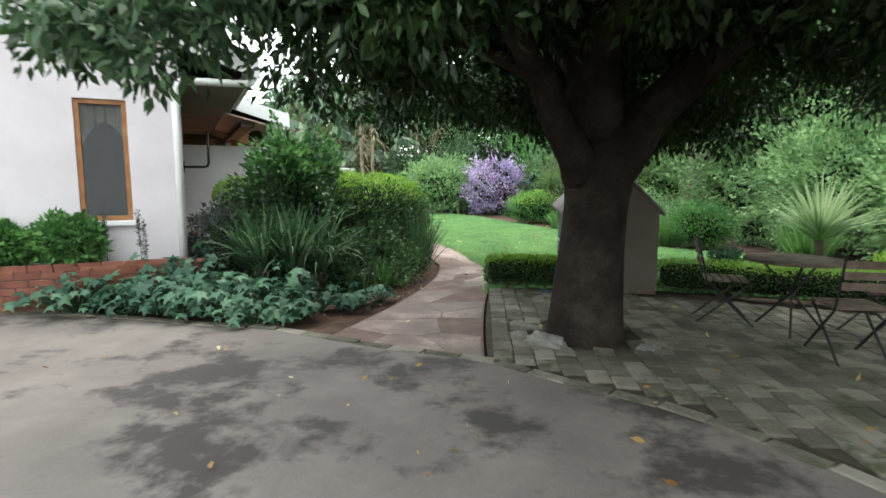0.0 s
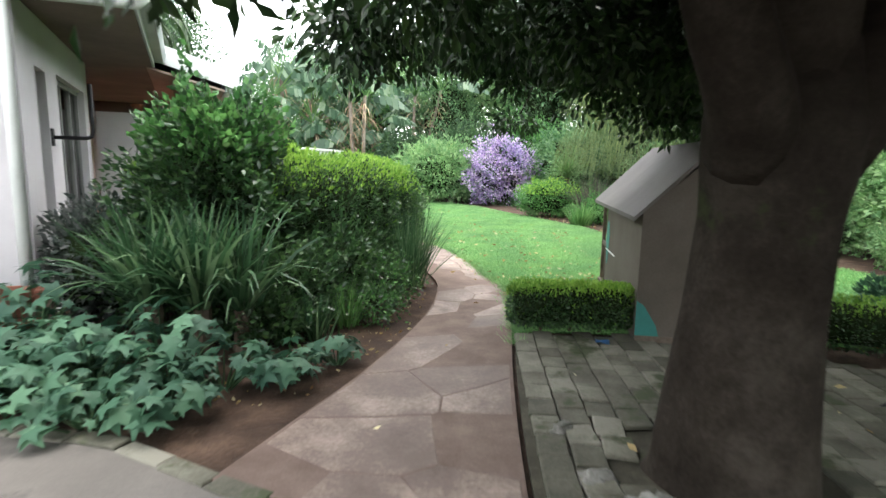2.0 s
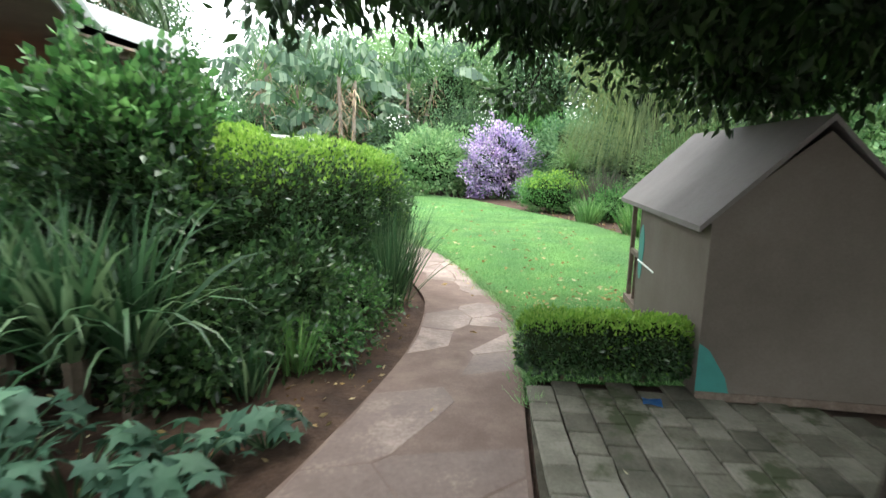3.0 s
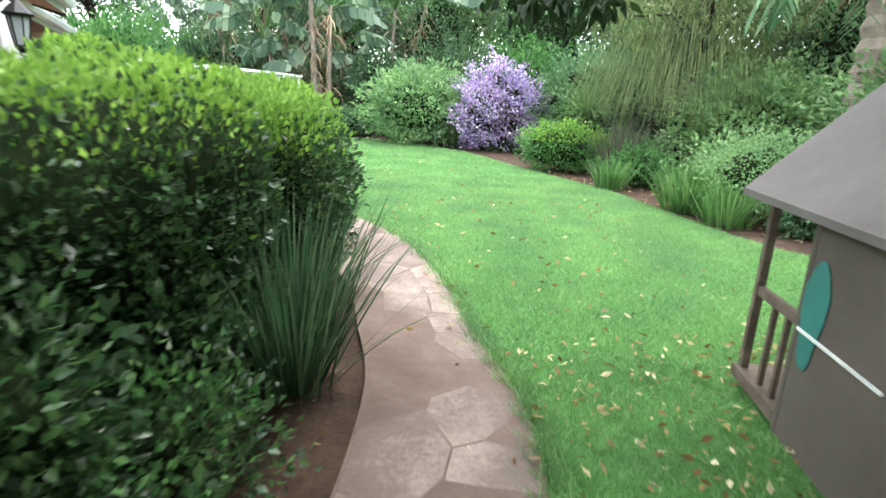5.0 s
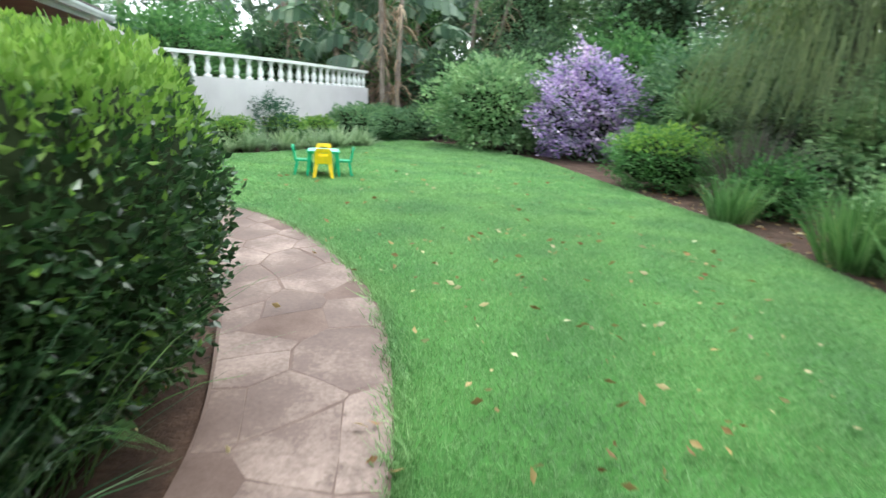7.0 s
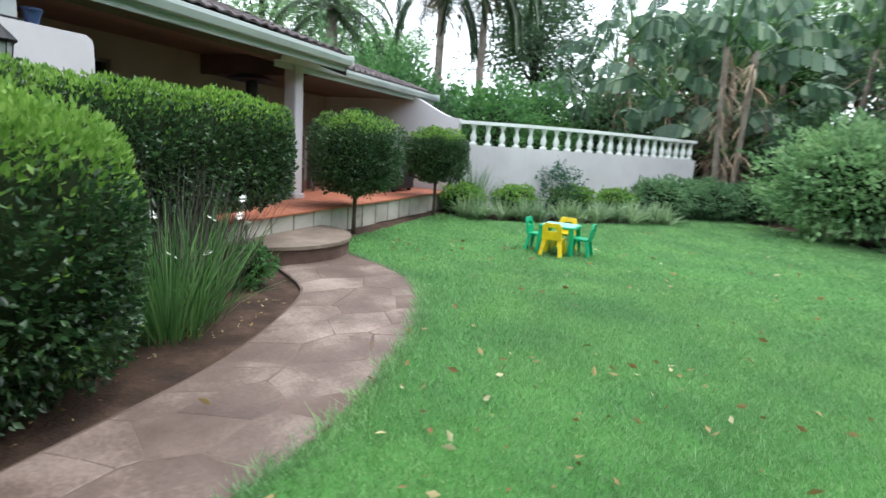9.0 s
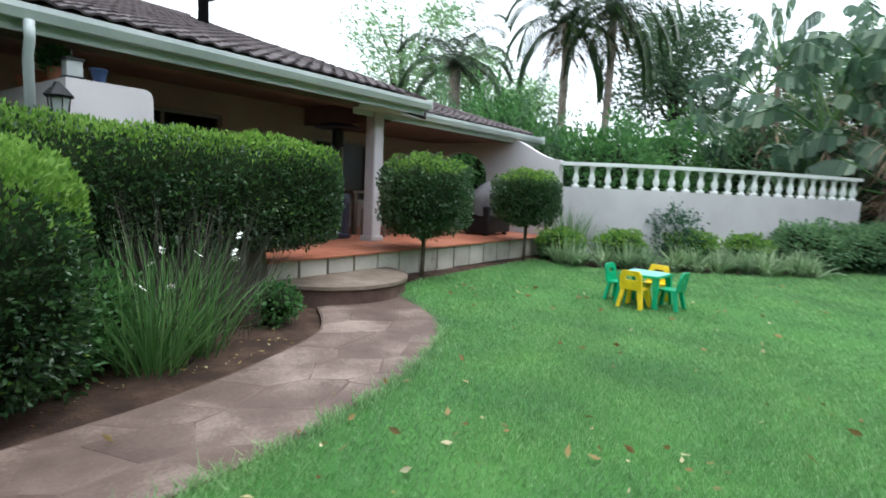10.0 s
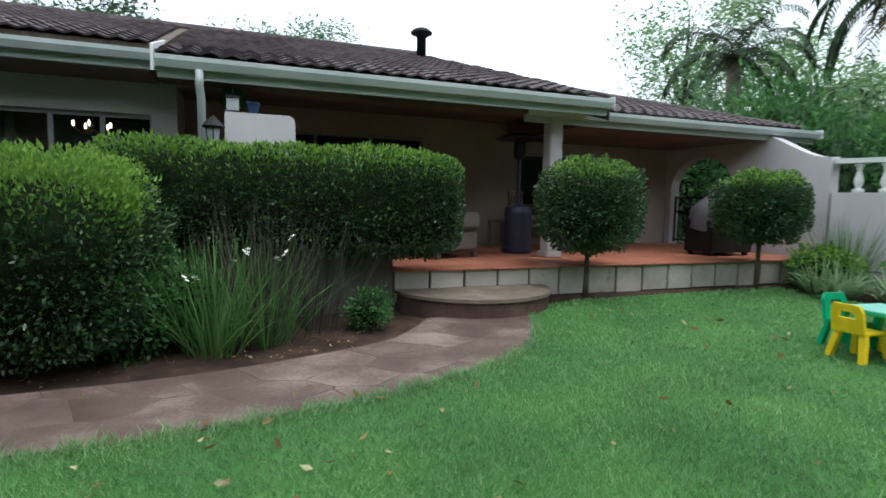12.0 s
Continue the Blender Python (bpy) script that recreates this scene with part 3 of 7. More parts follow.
q = [(-0.42, 2.985), (RIDGE_X, main_limit(RIDGE_X) + 0.005)]
a = [bm.verts.new((x, y, roof_z(x) + 0.03)) for x, y in q] + [bm.verts.new((x, y, roof_z(x) - 0.3)) for x, y in q[::-1]]
b = [bm.verts.new((x, y + 0.02, roof_z(x) + 0.03)) for x, y in q] + [bm.verts.new((x, y + 0.02, roof_z(x) - 0.3)) for x, y in q[::-1]]
bm.faces.new(a), bm.faces.new(b[::-1])
for i in range(4):
    bm.faces.new((a[i], b[i], b[(i + 1) % 4], a[(i + 1) % 4]))
part("roof_end", bm, M_ROOF, house)
bm = bmesh.new()                                    # rear slope and hip end
rx = hip_limit(RIDGE_X)
pts = [(RIDGE_X, FRONT_S - 0.13, RIDGE_Z), (RIDGE_X, rx, RIDGE_Z - WING_DROP), (-10.4, END_S + 0.75, 2.7), (-10.4, FRONT_S - 0.13, 2.7), (-0.95, END_S + 0.75, roof_z(-0.95) - WING_DROP)]
v = [bm.verts.new(p) for p in pts]
bm.faces.new((v[0], v[1], v[2], v[3]))
bm.faces.new((v[1], v[4], v[2]))
ex = bmesh.ops.extrude_face_region(bm, geom=list(bm.faces))
for g in ex["geom"]:
    if isinstance(g, bmesh.types.BMVert):
        g.co.z -= 0.07
part("roof_slope", bm, M_ROOF, house)
bm = bmesh.new()                                    # ridge capping
tube(bm, [(RIDGE_X, FRONT_S - 0.13, RIDGE_Z - 0.03), (RIDGE_X, main_limit(RIDGE_X), RIDGE_Z - 0.03)], 0.11, 8)
part("ridge_cap", bm, M_ROOF, house)
bm = bmesh.new()
tube(bm, [(RIDGE_X, rx, RIDGE_Z - 0.03 - WING_DROP), (-0.95, END_S + 0.72, roof_z(-0.95) - 0.02 - WING_DROP)], 0.09, 8)
part("hip_cap", bm, M_ROOF, house)


# gutters, fascias, soffit edges
def gutter(x, y0, y1, ez):
    bm = bmesh.new()
    prof = [(x - 0.02, ez + 0.01), (x - 0.02, ez - 0.1), (x + 0.085, ez - 0.1), (x + 0.12, ez - 0.03), (x + 0.12, ez + 0.015), (x + 0.1, ez + 0.02), (x + 0.1, ez - 0.025), (x + 0.075, ez - 0.085), (x - 0.008, ez - 0.085), (x - 0.008, ez + 0.01)]
    a = [bm.verts.new((px, y0, pz)) for px, pz in prof]
    b = [bm.verts.new((px, y1, pz)) for px, pz in prof]
    n = len(prof)
    for i in range(n):
        bm.faces.new((a[i], a[(i + 1) % n], b[(i + 1) % n], b[i]))
    bm.faces.new(a[::-1]), bm.faces.new(b)
    part("gutter", bm, M_GUTTER, house, "pale grey-green box gutter")
    part("fascia", boxes((x - 0.045, x - 0.022, y0 + 0.004, y1 - 0.004, ez - 0.18, ez + 0.03)), M_GUTTER, house)
    part("gutter_end", boxes((x - 0.02, x + 0.125, y1, y1 + 0.012, ez - 0.105, ez + 0.05)), M_WHITE, house)


gutter(-0.4, -2.42, 2.96, EAVE_Z)
gutter(-0.93, 2.0, END_S + 1.1, 2.47)
gutter(-1.3, FRONT_S - 0.13, -2.47, 2.78)
bm = bmesh.new()                                    # long white board where the roof steps out
q = [(-0.26, -0.2), (-1.32, -0.2), (-1.32, 0.05), (-0.26, 0.05)]
a = [bm.verts.new((x, -2.455, roof_z(min(x, -0.38)) + z)) for x, z in q]
b = [bm.verts.new((x, -2.43, roof_z(min(x, -0.38)) + z)) for x, z in q]
bm.faces.new(a), bm.faces.new(b[::-1])
for i in range(4):
    bm.faces.new((a[i], b[i], b[(i + 1) % 4], a[(i + 1) % 4]))
part("bargeboard", bm, M_WHITE, house, "long white board at the roof's step")
bm = bmesh.new()                                    # verge boards on the gable
for x0, x1, z0, z1 in ((-1.2, RIDGE_X, roof_z(-1.2), RIDGE_Z), (RIDGE_X, -10.4, RIDGE_Z, 2.7)):
    q = [(x0, z0 - 0.2), (x1, z1 - 0.2), (x1, z1 + 0.03), (x0, z0 + 0.03)]
    a = [bm.verts.new((x, FRONT_S - 0.16, z)) for x, z in q]
    b = [bm.verts.new((x, FRONT_S - 0.135, z)) for x, z in q]
    bm.faces.new(a), bm.faces.new(b[::-1])
    for i in range(4):
        bm.faces.new((a[i], b[i], b[(i + 1) % 4], a[(i + 1) % 4]))
part("bargeboard", bm, M_WHITE, house)
part("eave_soffit", boxes((SIDE_OFF + 0.004, -1.35, FRONT_S, -2.6, 2.585, 2.605)), M_SOFFIT, house, "underside of the eaves, darkened for its shade")

# downpipes
bm = bmesh.new()
tube(bm, [(-0.33, -2.03, EAVE_Z - 0.1), (-0.33, -2.03, EAVE_Z - 0.24), (-0.42, -2.02, EAVE_Z - 0.36), (-0.44, -2.0, 0.3)], 0.04, 10)
part("downpipe", bm, M_GUTTER, house, "white painted downpipe", True)
bm = bmesh.new()
tube(bm, [(-1.24, FRONT_S + 0.0, 2.68), (-1.3, FRONT_S - 0.03, 2.6), (SIDE_OFF + 0.02, FRONT_S - 0.05, 2.58), (SIDE_OFF - 0.05, FRONT_S - 0.06, 2.5), (SIDE_OFF - 0.05, FRONT_S - 0.06, 0.05)], 0.045, 10)
part("downpipe", bm, M_WHITE, house, "white downpipe with a long swan neck", True)

# veranda column and beam
COL_X, COL_Y = -1.0, 2.5
part("column", boxes((COL_X - 0.1, COL_X + 0.1, COL_Y - 0.1, COL_Y + 0.1, 0.5, 2.376), (COL_X - 0.13, COL_X + 0.13, COL_Y - 0.13, COL_Y + 0.13, 0.42, 0.5), bevel=0.012), M_WALL, house, "square plastered veranda column")
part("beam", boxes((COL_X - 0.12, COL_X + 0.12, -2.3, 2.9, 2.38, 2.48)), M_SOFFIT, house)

# louvred front window
def pane_grid(x0, x1, y, z0, z1, parent):
    win = new("window_front")
    win.parent = parent
    win["label"] = "brown timber window with glass louvres and a white sill"
    part("window_frame", boxes((x0, x0 + 0.055, y, y + 0.08, z0, z1), (x1 - 0.055, x1, y, y + 0.08, z0, z1), (x0 + 0.055, x1 - 0.055, y, y + 0.08, z0, z0 + 0.055), (x0 + 0.055, x1 - 0.055, y, y + 0.08, z1 - 0.055, z1), bevel=0.004), M_WOOD, win)
    part("window_sill", boxes((x0 - 0.03, x1 + 0.03, y - 0.08, y + 0.06, z0 - 0.06, z0 - 0.003), bevel=0.006), M_WHITE, win)
    n = 8
    for i in range(n):
        z = z0 + 0.06 + (z1 - z0 - 0.12) * i / n
        bm = bmesh.new()
        h = (z1 - z0 - 0.12) / n
        q = [(y + 0.02, z), (y + 0.026, z - 0.002), (y + 0.056, z + h), (y + 0.05, z + h)]
        a = [bm.verts.new((x0 + 0.056, yy, zz)) for yy, zz in q]
        b = [bm.verts.new((x1 - 0.056, yy, zz)) for yy, zz in q]
        bm.faces.new(a), bm.faces.new(b[::-1])
        for k in range(4):
            bm.faces.new((a[k], b[k], b[(k + 1) % 4], a[(k + 1) % 4]))
        ob = part("pane", bm, M_GLASS, win)
        ob.visible_shadow = False
    bm = bmesh.new()
    for i in range(n + 1):
        z = z0 + 0.06 + (z1 - z0 - 0.12) * i / n
        box(bm, x0 + 0.056, x1 - 0.056, y + 0.045, y + 0.052, z - 0.002, z + 0.002)
    part("louvre_rail", bm, M_ALU, win)


cur = bmesh.new()
rows = []
for k in range(15):
    u = k / 14
    x = WIN_A + 0.02 + (WIN_B - WIN_A - 0.04) * u
    drop = 0.5 - 0.28 * math.sin(math.pi * u)
    rows.append([cur.verts.new((x, FRONT_S + 0.3 + 0.02 * math.sin(k * 2.1), WIN_Z1 - 0.02 - drop * f)) for f in (0, 0.33, 0.66, 1)])
for r0, r1 in zip(rows, rows[1:]):
    for k in range(3):
        cur.faces.new((r0[k], r0[k + 1], r1[k + 1], r1[k]))
bmesh.ops.solidify(cur, geom=cur.faces[:], thickness=0.006)
part("curtain", cur, M_CUSHION, house, "pale swagged curtain behind the louvres")
pane_grid(WIN_A, WIN_B, FRONT_S + 0.03, WIN_Z0, WIN_Z1, house)


def sliding_window(x, y0, y1, z0, z1, leaves):
    win = new("window_sliding")
    win.parent = house
    win["label"] = "dark sliding window in a grey metal frame"
    w = (y1 - y0) / leaves
    bm = bmesh.new()
    for i in range(leaves + 1):
        yy = y0 + w * i
        box(bm, x - 0.03, x + 0.03, max(y0, yy - 0.025), min(y1, yy + 0.025), z0, z1)
    box(bm, x - 0.028, x + 0.028, y0, y1, z0, z0 + 0.05)
    box(bm, x - 0.028, x + 0.028, y0, y1, z1 - 0.05, z1)
    part("window_frame", bm, M_ALU, win)
    for i in range(leaves):
        ob = part("pane", boxes((x - 0.004, x + 0.004, y0 + w * i + 0.026, y0 + w * (i + 1) - 0.026, z0 + 0.052, z1 - 0.052)), M_GLASS, win)
        ob.visible_shadow = False


sliding_window(SIDE_OFF - 0.1, -5.25, -4.85, 0.5, 2.15, 1)
sliding_window(SIDE_OFF - 0.1, -4.35, -2.7, 0.45, 2.2, 3)
sliding_window(WALL_OFF - 0.1, -1.4, 1.3, 0.42, 2.25, 3)
sliding_window(WALL_OFF - 0.1, 3.2, 4.6, 0.9, 2.1, 2)

# screen wall with a rounded shoulder on the veranda
bm = bmesh.new()
prof = [(-1.8, 0.0), (-1.1, 0.0), (-1.1, 1.97), (-1.115, 2.02), (-1.16, 2.05), (-1.8, 2.05)]
a = [bm.verts.new((-0.49, y, z)) for y, z in prof]
b = [bm.verts.new((-0.31, y, z)) for y, z in prof]
bm.faces.new(a), bm.faces.new(b[::-1])
for i in range(len(prof)):
    bm.faces.new((a[i], b[i], b[(i + 1) % len(prof)], a[(i + 1) % len(prof)]))
part("screen_wall", bm, M_WALL, house, "plastered screen wall with a rounded shoulder")
part("screen_wall", boxes((SIDE_OFF, -0.492, -1.8, -1.62, 0, 2.05)), M_WALL, house)

# chimney flue on the roof
bm = bmesh.new()
lathe(bm, [(0.09, 3.2), (0.09, 4.25), (0.1, 4.25), (0.1, 4.28), (0.2, 4.3), (0.21, 4.34), (0.12, 4.4), (0.02, 4.41)], 12, (-4.3, 1.6))
part("flue", bm, M_IRON, house, "black metal flue with a cowl", True)

# ---- terrace ----
TZ = 0.42
terrace = sheet("terrace", [tuple(hp(x, y)[:2]) for x, y in ((-0.012, -0.1), (-0.012, 6.6), (-3.2, 6.6), (-3.2, -2.1), (-0.5, -2.1), (-0.5, -0.1))], TZ - 0.03, M_STEPD, "veranda floor of terracotta tiles with a pale block edge", "terrace", thick=0.5)

# arched end wall running into the garden wall's scroll
bm = bmesh.new()
ARCH_A, ARCH_B, ARCH_SPRING = -3.05, -1.6, 1.55
top = []
for i in range(13):
    q = i / 12
    top.append((-1.25 + 1.37 * q, 2.44 - 0.47 * (1 - math.cos(q * math.pi)) / 2 - 0.02))


def arch_z(x):
    q = (x - (ARCH_A + ARCH_B) / 2) / ((ARCH_B - ARCH_A) / 2)
    return ARCH_SPRING + 0.55 * math.sqrt(max(0.0, 1 - q * q))


cols = [(-3.2, ARCH_A, 0)] + [(ARCH_A + (ARCH_B - ARCH_A) * (1 - math.cos(math.pi * k / 14)) / 2, ARCH_A + (ARCH_B - ARCH_A) * (1 - math.cos(math.pi * (k + 1) / 14)) / 2, 1) for k in range(14)]
cols += [(ARCH_B, -1.25, 0)] + [(a[0], b[0], 0) for a, b in zip(top, top[1:])]
for xa, xb, hollow in cols:
    za, zb = [float(np.interp(x, [p[0] for p in top], [p[1] for p in top])) if x > -1.25 else 2.42 for x in (xa, xb)]
    ba, bb = (arch_z(xa), arch_z(xb)) if hollow else (0.0, 0.0)
    f = [bm.verts.new((x, END_S, z)) for x, z in ((xa, ba), (xb, bb), (xb, zb), (xa, za))]
    g = [bm.verts.new((x, END_S + 0.2, z)) for x, z in ((xa, ba), (xb, bb), (xb, zb), (xa, za))]
    bm.faces.new(f), bm.faces.new(g[::-1])
    bm.faces.new((f[3], f[2], g[2], g[3])), bm.faces.new((f[1], f[0], g[0], g[1]))
    if xb in (ARCH_A, top[-1][0]):
        bm.faces.new((f[2], f[1], g[1], g[2]))
    if xa in (-3.2, ARCH_B):
        bm.faces.new((f[0], f[3], g[3], g[0]))
end_wall = part("wall_end", bm, M_WALL, None)
end_wall.matrix_basis = HOUSE
tagged(end_wall, "white plastered wall with an arch and a scrolled shoulder", "wall", kind="structure")

# garden wall with balustrade
BAL = smooth_line([tuple(hp(0.12, END_S + 0.1)[:2]), (-5.32, 20.4), (-4.57, 22.7), (-4.12, 25.4)], 6)
WALL_TOP, RAIL = 1.42, 1.92


def ribbon(line, half, z0, z1, material, name, parent=None, label=""):
    d = np.gradient(line, axis=0)
    nrm = unit(np.stack([-d[:, 1], d[:, 0]], -1))
    a, b = line - nrm * half, line + nrm * half
    bm = bmesh.new()
    rows = [[bm.verts.new((*p, z)) for p, z in ((a[i], z0), (b[i], z0), (b[i], z1), (a[i], z1))] for i in range(len(line))]
    for r0, r1 in zip(rows, rows[1:]):
        for k in range(4):
            bm.faces.new((r0[k], r0[(k + 1) % 4], r1[(k + 1) % 4], r1[k]))
    bm.faces.new(rows[0]), bm.faces.new(rows[-1][::-1])
    return part(name, bm, material, parent, label)


garden_wall = ribbon(BAL, 0.1, 0, WALL_TOP, M_WALL, "wall_garden")
tagged(garden_wall, "curved white garden wall", "wall", kind="structure")
balustrade = empty("balustrade", pose(0, 0, 0), "white cast balustrade on a curved garden wall", "balustrade")
ribbon(BAL, 0.09, RAIL - 0.07, RAIL, M_WHITE, "rail", balustrade)
bm = lathe(bmesh.new(), [(0.075, 0), (0.075, 0.05), (0.035, 0.06), (0.045, 0.09), (0.066, 0.15), (0.06, 0.2), (0.035, 0.28), (0.032, 0.33), (0.05, 0.35), (0.035, 0.37), (0.065, 0.39), (0.065, RAIL - 0.07 - WALL_TOP)], 10)
first = part("baluster", bm, M_WHITE, balustrade, smooth=True)
bal_len = np.concatenate([[0], np.cumsum(np.linalg.norm(np.diff(BAL, axis=0), axis=1))])
count = int(bal_len[-1] / 0.31)
for i in range(count):
    q = 0.3 + i * 0.31
    x, y = np.interp(q, bal_len, BAL[:, 0]), np.interp(q, bal_len, BAL[:, 1])
    ob = first if i == 0 else new("baluster", first.data)
    ob.parent = balustrade
    ob.matrix_basis = pose(x, y, WALL_TOP, 0, 0, i * 13)

# ---- plants ----
def hedge_run(name, line, half, z0, z1, n_leaf, label, seed, tips=0.25, group="", leaf=0.036, mat=None, tipmat=None, squash=3.0):
    """A clipped hedge along a plan line: leaves on an uneven rounded body over a shade-dark core, bright new growth on
    top.
    """
    line = smooth_line(line, 6)
    thing = empty(name, pose(float(line[0][0]), float(line[0][1]), z0), label, "hedge", group)
    origin = np.array([line[0][0], line[0][1], z0])
    d = np.gradient(line, axis=0)
    length = np.concatenate([[0], np.cumsum(np.linalg.norm(np.diff(line, axis=0), axis=1))])
    total = length[-1]
    zc, hz = (z0 + z1) / 2, (z1 - z0) / 2
    q = rng.random(n_leaf) * (total + 2 * half) - half
    ang = rng.random(n_leaf) * 2 * math.pi
    cs, sn = np.cos(ang), np.sin(ang)
    r = 1 / (np.abs(cs) ** squash + np.abs(sn) ** squash) ** (1 / squash)
    endf = np.sqrt(np.clip(1 - (np.clip(np.maximum(-q, q - total), 0, None) / half) ** 2, 0.02, 1))
    qc = np.clip(q, 0, total)
    cx, cy = np.interp(qc, length, line[:, 0]), np.interp(qc, length, line[:, 1])
    tx, ty = np.interp(qc, length, d[:, 0]), np.interp(qc, length, d[:, 1])
    t = unit(np.stack([tx, ty], -1))
    side = np.stack([t[:, 1], -t[:, 0]], -1)
    depth = 1 - 0.34 * rng.random(n_leaf) ** 1.5
    probe = np.stack([cx + cs, cy, zc + sn], -1)
    uneven = 1 + bumpy(probe, 2.2, 0.16, seed) + bumpy(probe, 7.0, 0.12, seed) + bumpy(probe, 17.0, 0.06, seed) + 0.12 * (rng.random(n_leaf) > 0.96) * rng.random(n_leaf)
    over = q - qc
    px = cx + side[:, 0] * cs * r * half * depth * endf * uneven + t[:, 0] * over
    py = cy + side[:, 1] * cs * r * half * depth * endf * uneven + t[:, 1] * over
    pz = zc + sn * r * hz * depth * (0.55 + 0.45 * endf) * (1 + (uneven - 1) * 0.5)
    pts = np.stack([px, py, pz], -1) - origin
    out = np.stack([side[:, 0] * cs + t[:, 0] * over / half, side[:, 1] * cs + t[:, 1] * over / half, sn], -1)
    way = unit(out) + rng.normal(size=(n_leaf, 3)) * 0.6 + np.array([0, 0, 0.35])
    size = leaf * (0.7 + 0.6 * rng.random(n_leaf))
    # new shoots gather on top; their share also paints the tops as lit
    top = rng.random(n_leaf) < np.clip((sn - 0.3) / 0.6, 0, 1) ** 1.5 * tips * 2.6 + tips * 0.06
    link_mesh("foliage", leaf_mesh("foliage", pts[~top], way[~top], size[~top], size[~top] * 0.55), mat or L_HEDGE, thing)
    if top.any():
        link_mesh("new_growth", leaf_mesh("new_growth", pts[top] + np.array([0, 0, 0.012]), way[top] + np.array([0, 0, 0.5]), size[top] * 1.05, size[top] * 0.5), tipmat or L_TIPS, thing, "bright yellow-green new shoots, thickened to read as lit tops")
    # solid body inside, its near-black colour standing for shade between the leaves
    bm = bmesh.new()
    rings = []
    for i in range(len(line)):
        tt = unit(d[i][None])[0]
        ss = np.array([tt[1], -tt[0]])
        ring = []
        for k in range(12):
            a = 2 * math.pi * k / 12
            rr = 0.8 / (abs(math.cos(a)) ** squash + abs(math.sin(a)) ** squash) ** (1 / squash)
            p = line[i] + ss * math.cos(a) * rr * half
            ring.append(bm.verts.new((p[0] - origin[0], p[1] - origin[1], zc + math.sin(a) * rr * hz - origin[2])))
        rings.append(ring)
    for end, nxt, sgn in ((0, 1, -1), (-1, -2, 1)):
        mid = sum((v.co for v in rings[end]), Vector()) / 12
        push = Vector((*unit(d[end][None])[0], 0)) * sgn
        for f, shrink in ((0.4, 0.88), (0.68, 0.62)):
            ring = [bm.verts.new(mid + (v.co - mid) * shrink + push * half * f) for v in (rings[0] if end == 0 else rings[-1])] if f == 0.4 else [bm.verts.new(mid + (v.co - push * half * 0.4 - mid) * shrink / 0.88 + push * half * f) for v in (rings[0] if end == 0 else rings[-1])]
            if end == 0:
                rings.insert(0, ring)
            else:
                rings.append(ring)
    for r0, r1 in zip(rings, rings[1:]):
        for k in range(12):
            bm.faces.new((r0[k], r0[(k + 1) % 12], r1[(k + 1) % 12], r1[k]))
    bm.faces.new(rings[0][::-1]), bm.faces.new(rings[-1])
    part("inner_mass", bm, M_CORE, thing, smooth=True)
    # stems down to the soil
    for i in range(max(3, int(total / 0.3))):
        bm = bmesh.new()
        f = (i + 0.5) / max(3, int(total / 0.3)) * total
        x, y = np.interp(f, length, line[:, 0]) - origin[0], np.interp(f, length, line[:, 1]) - origin[1]
        tube(bm, [(x, y, -0.05), (x + 0.03, y - 0.02, hz * 0.4), (x - 0.05, y + 0.04, hz)], [0.018, 0.014, 0.01], 5)
        part("stem", bm, M_TWIG, thing)
    return thing


def shrub(name, at, radii, n, label, leaf=0.06, mat=None, seed=0.0, squash=2.0, rough=0.16, category="shrub", group="", extra=None, droop=0.0, wide=0.5, base=0.0, shell=0.4, core=0.72, lowest=-0.9):
    """A rounded bush: several stems, a core coloured as dark shade and a shell of single leaves."""
    thing = empty(name, pose(at[0], at[1], base), label, category, group)
    c = np.array([0, 0, radii[2] * 0.92])
    pts, d = ball_points(n, c, radii, shell, squash, seed, rough, lowest)
    way = d + rng.normal(size=d.shape) * 0.6 + np.array([0, 0, 0.2 - droop])
    size = leaf * (0.65 + 0.7 * rng.random(len(d)))
    pick = np.zeros(len(d), dtype=bool)
    if extra:
        pick = (d[:, 2] > extra[1]) & (rng.random(len(d)) < extra[2])
        if pick.any():
            link_mesh(extra[3], leaf_mesh(extra[3], pts[pick] + d[pick] * 0.02, way[pick], size[pick] * extra[4], size[pick] * extra[4] * 0.7), extra[0], thing)
    link_mesh("foliage", leaf_mesh("foliage", pts[~pick], way[~pick], size[~pick], size[~pick] * wide), mat or L_SHRUB, thing)
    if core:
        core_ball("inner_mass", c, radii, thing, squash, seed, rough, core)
    for k in range(5):
        a = 2 * math.pi * k / 5 + seed
        bm = bmesh.new()
        tube(bm, [(0.05 * math.cos(a), 0.05 * math.sin(a), -0.05), (0.3 * radii[0] * math.cos(a), 0.3 * radii[1] * math.sin(a), radii[2] * 0.5), (0.5 * radii[0] * math.cos(a), 0.5 * radii[1] * math.sin(a), radii[2])], [0.025, 0.018, 0.01], 5)
        part("stem", bm, M_TWIG, thing)
    return thing


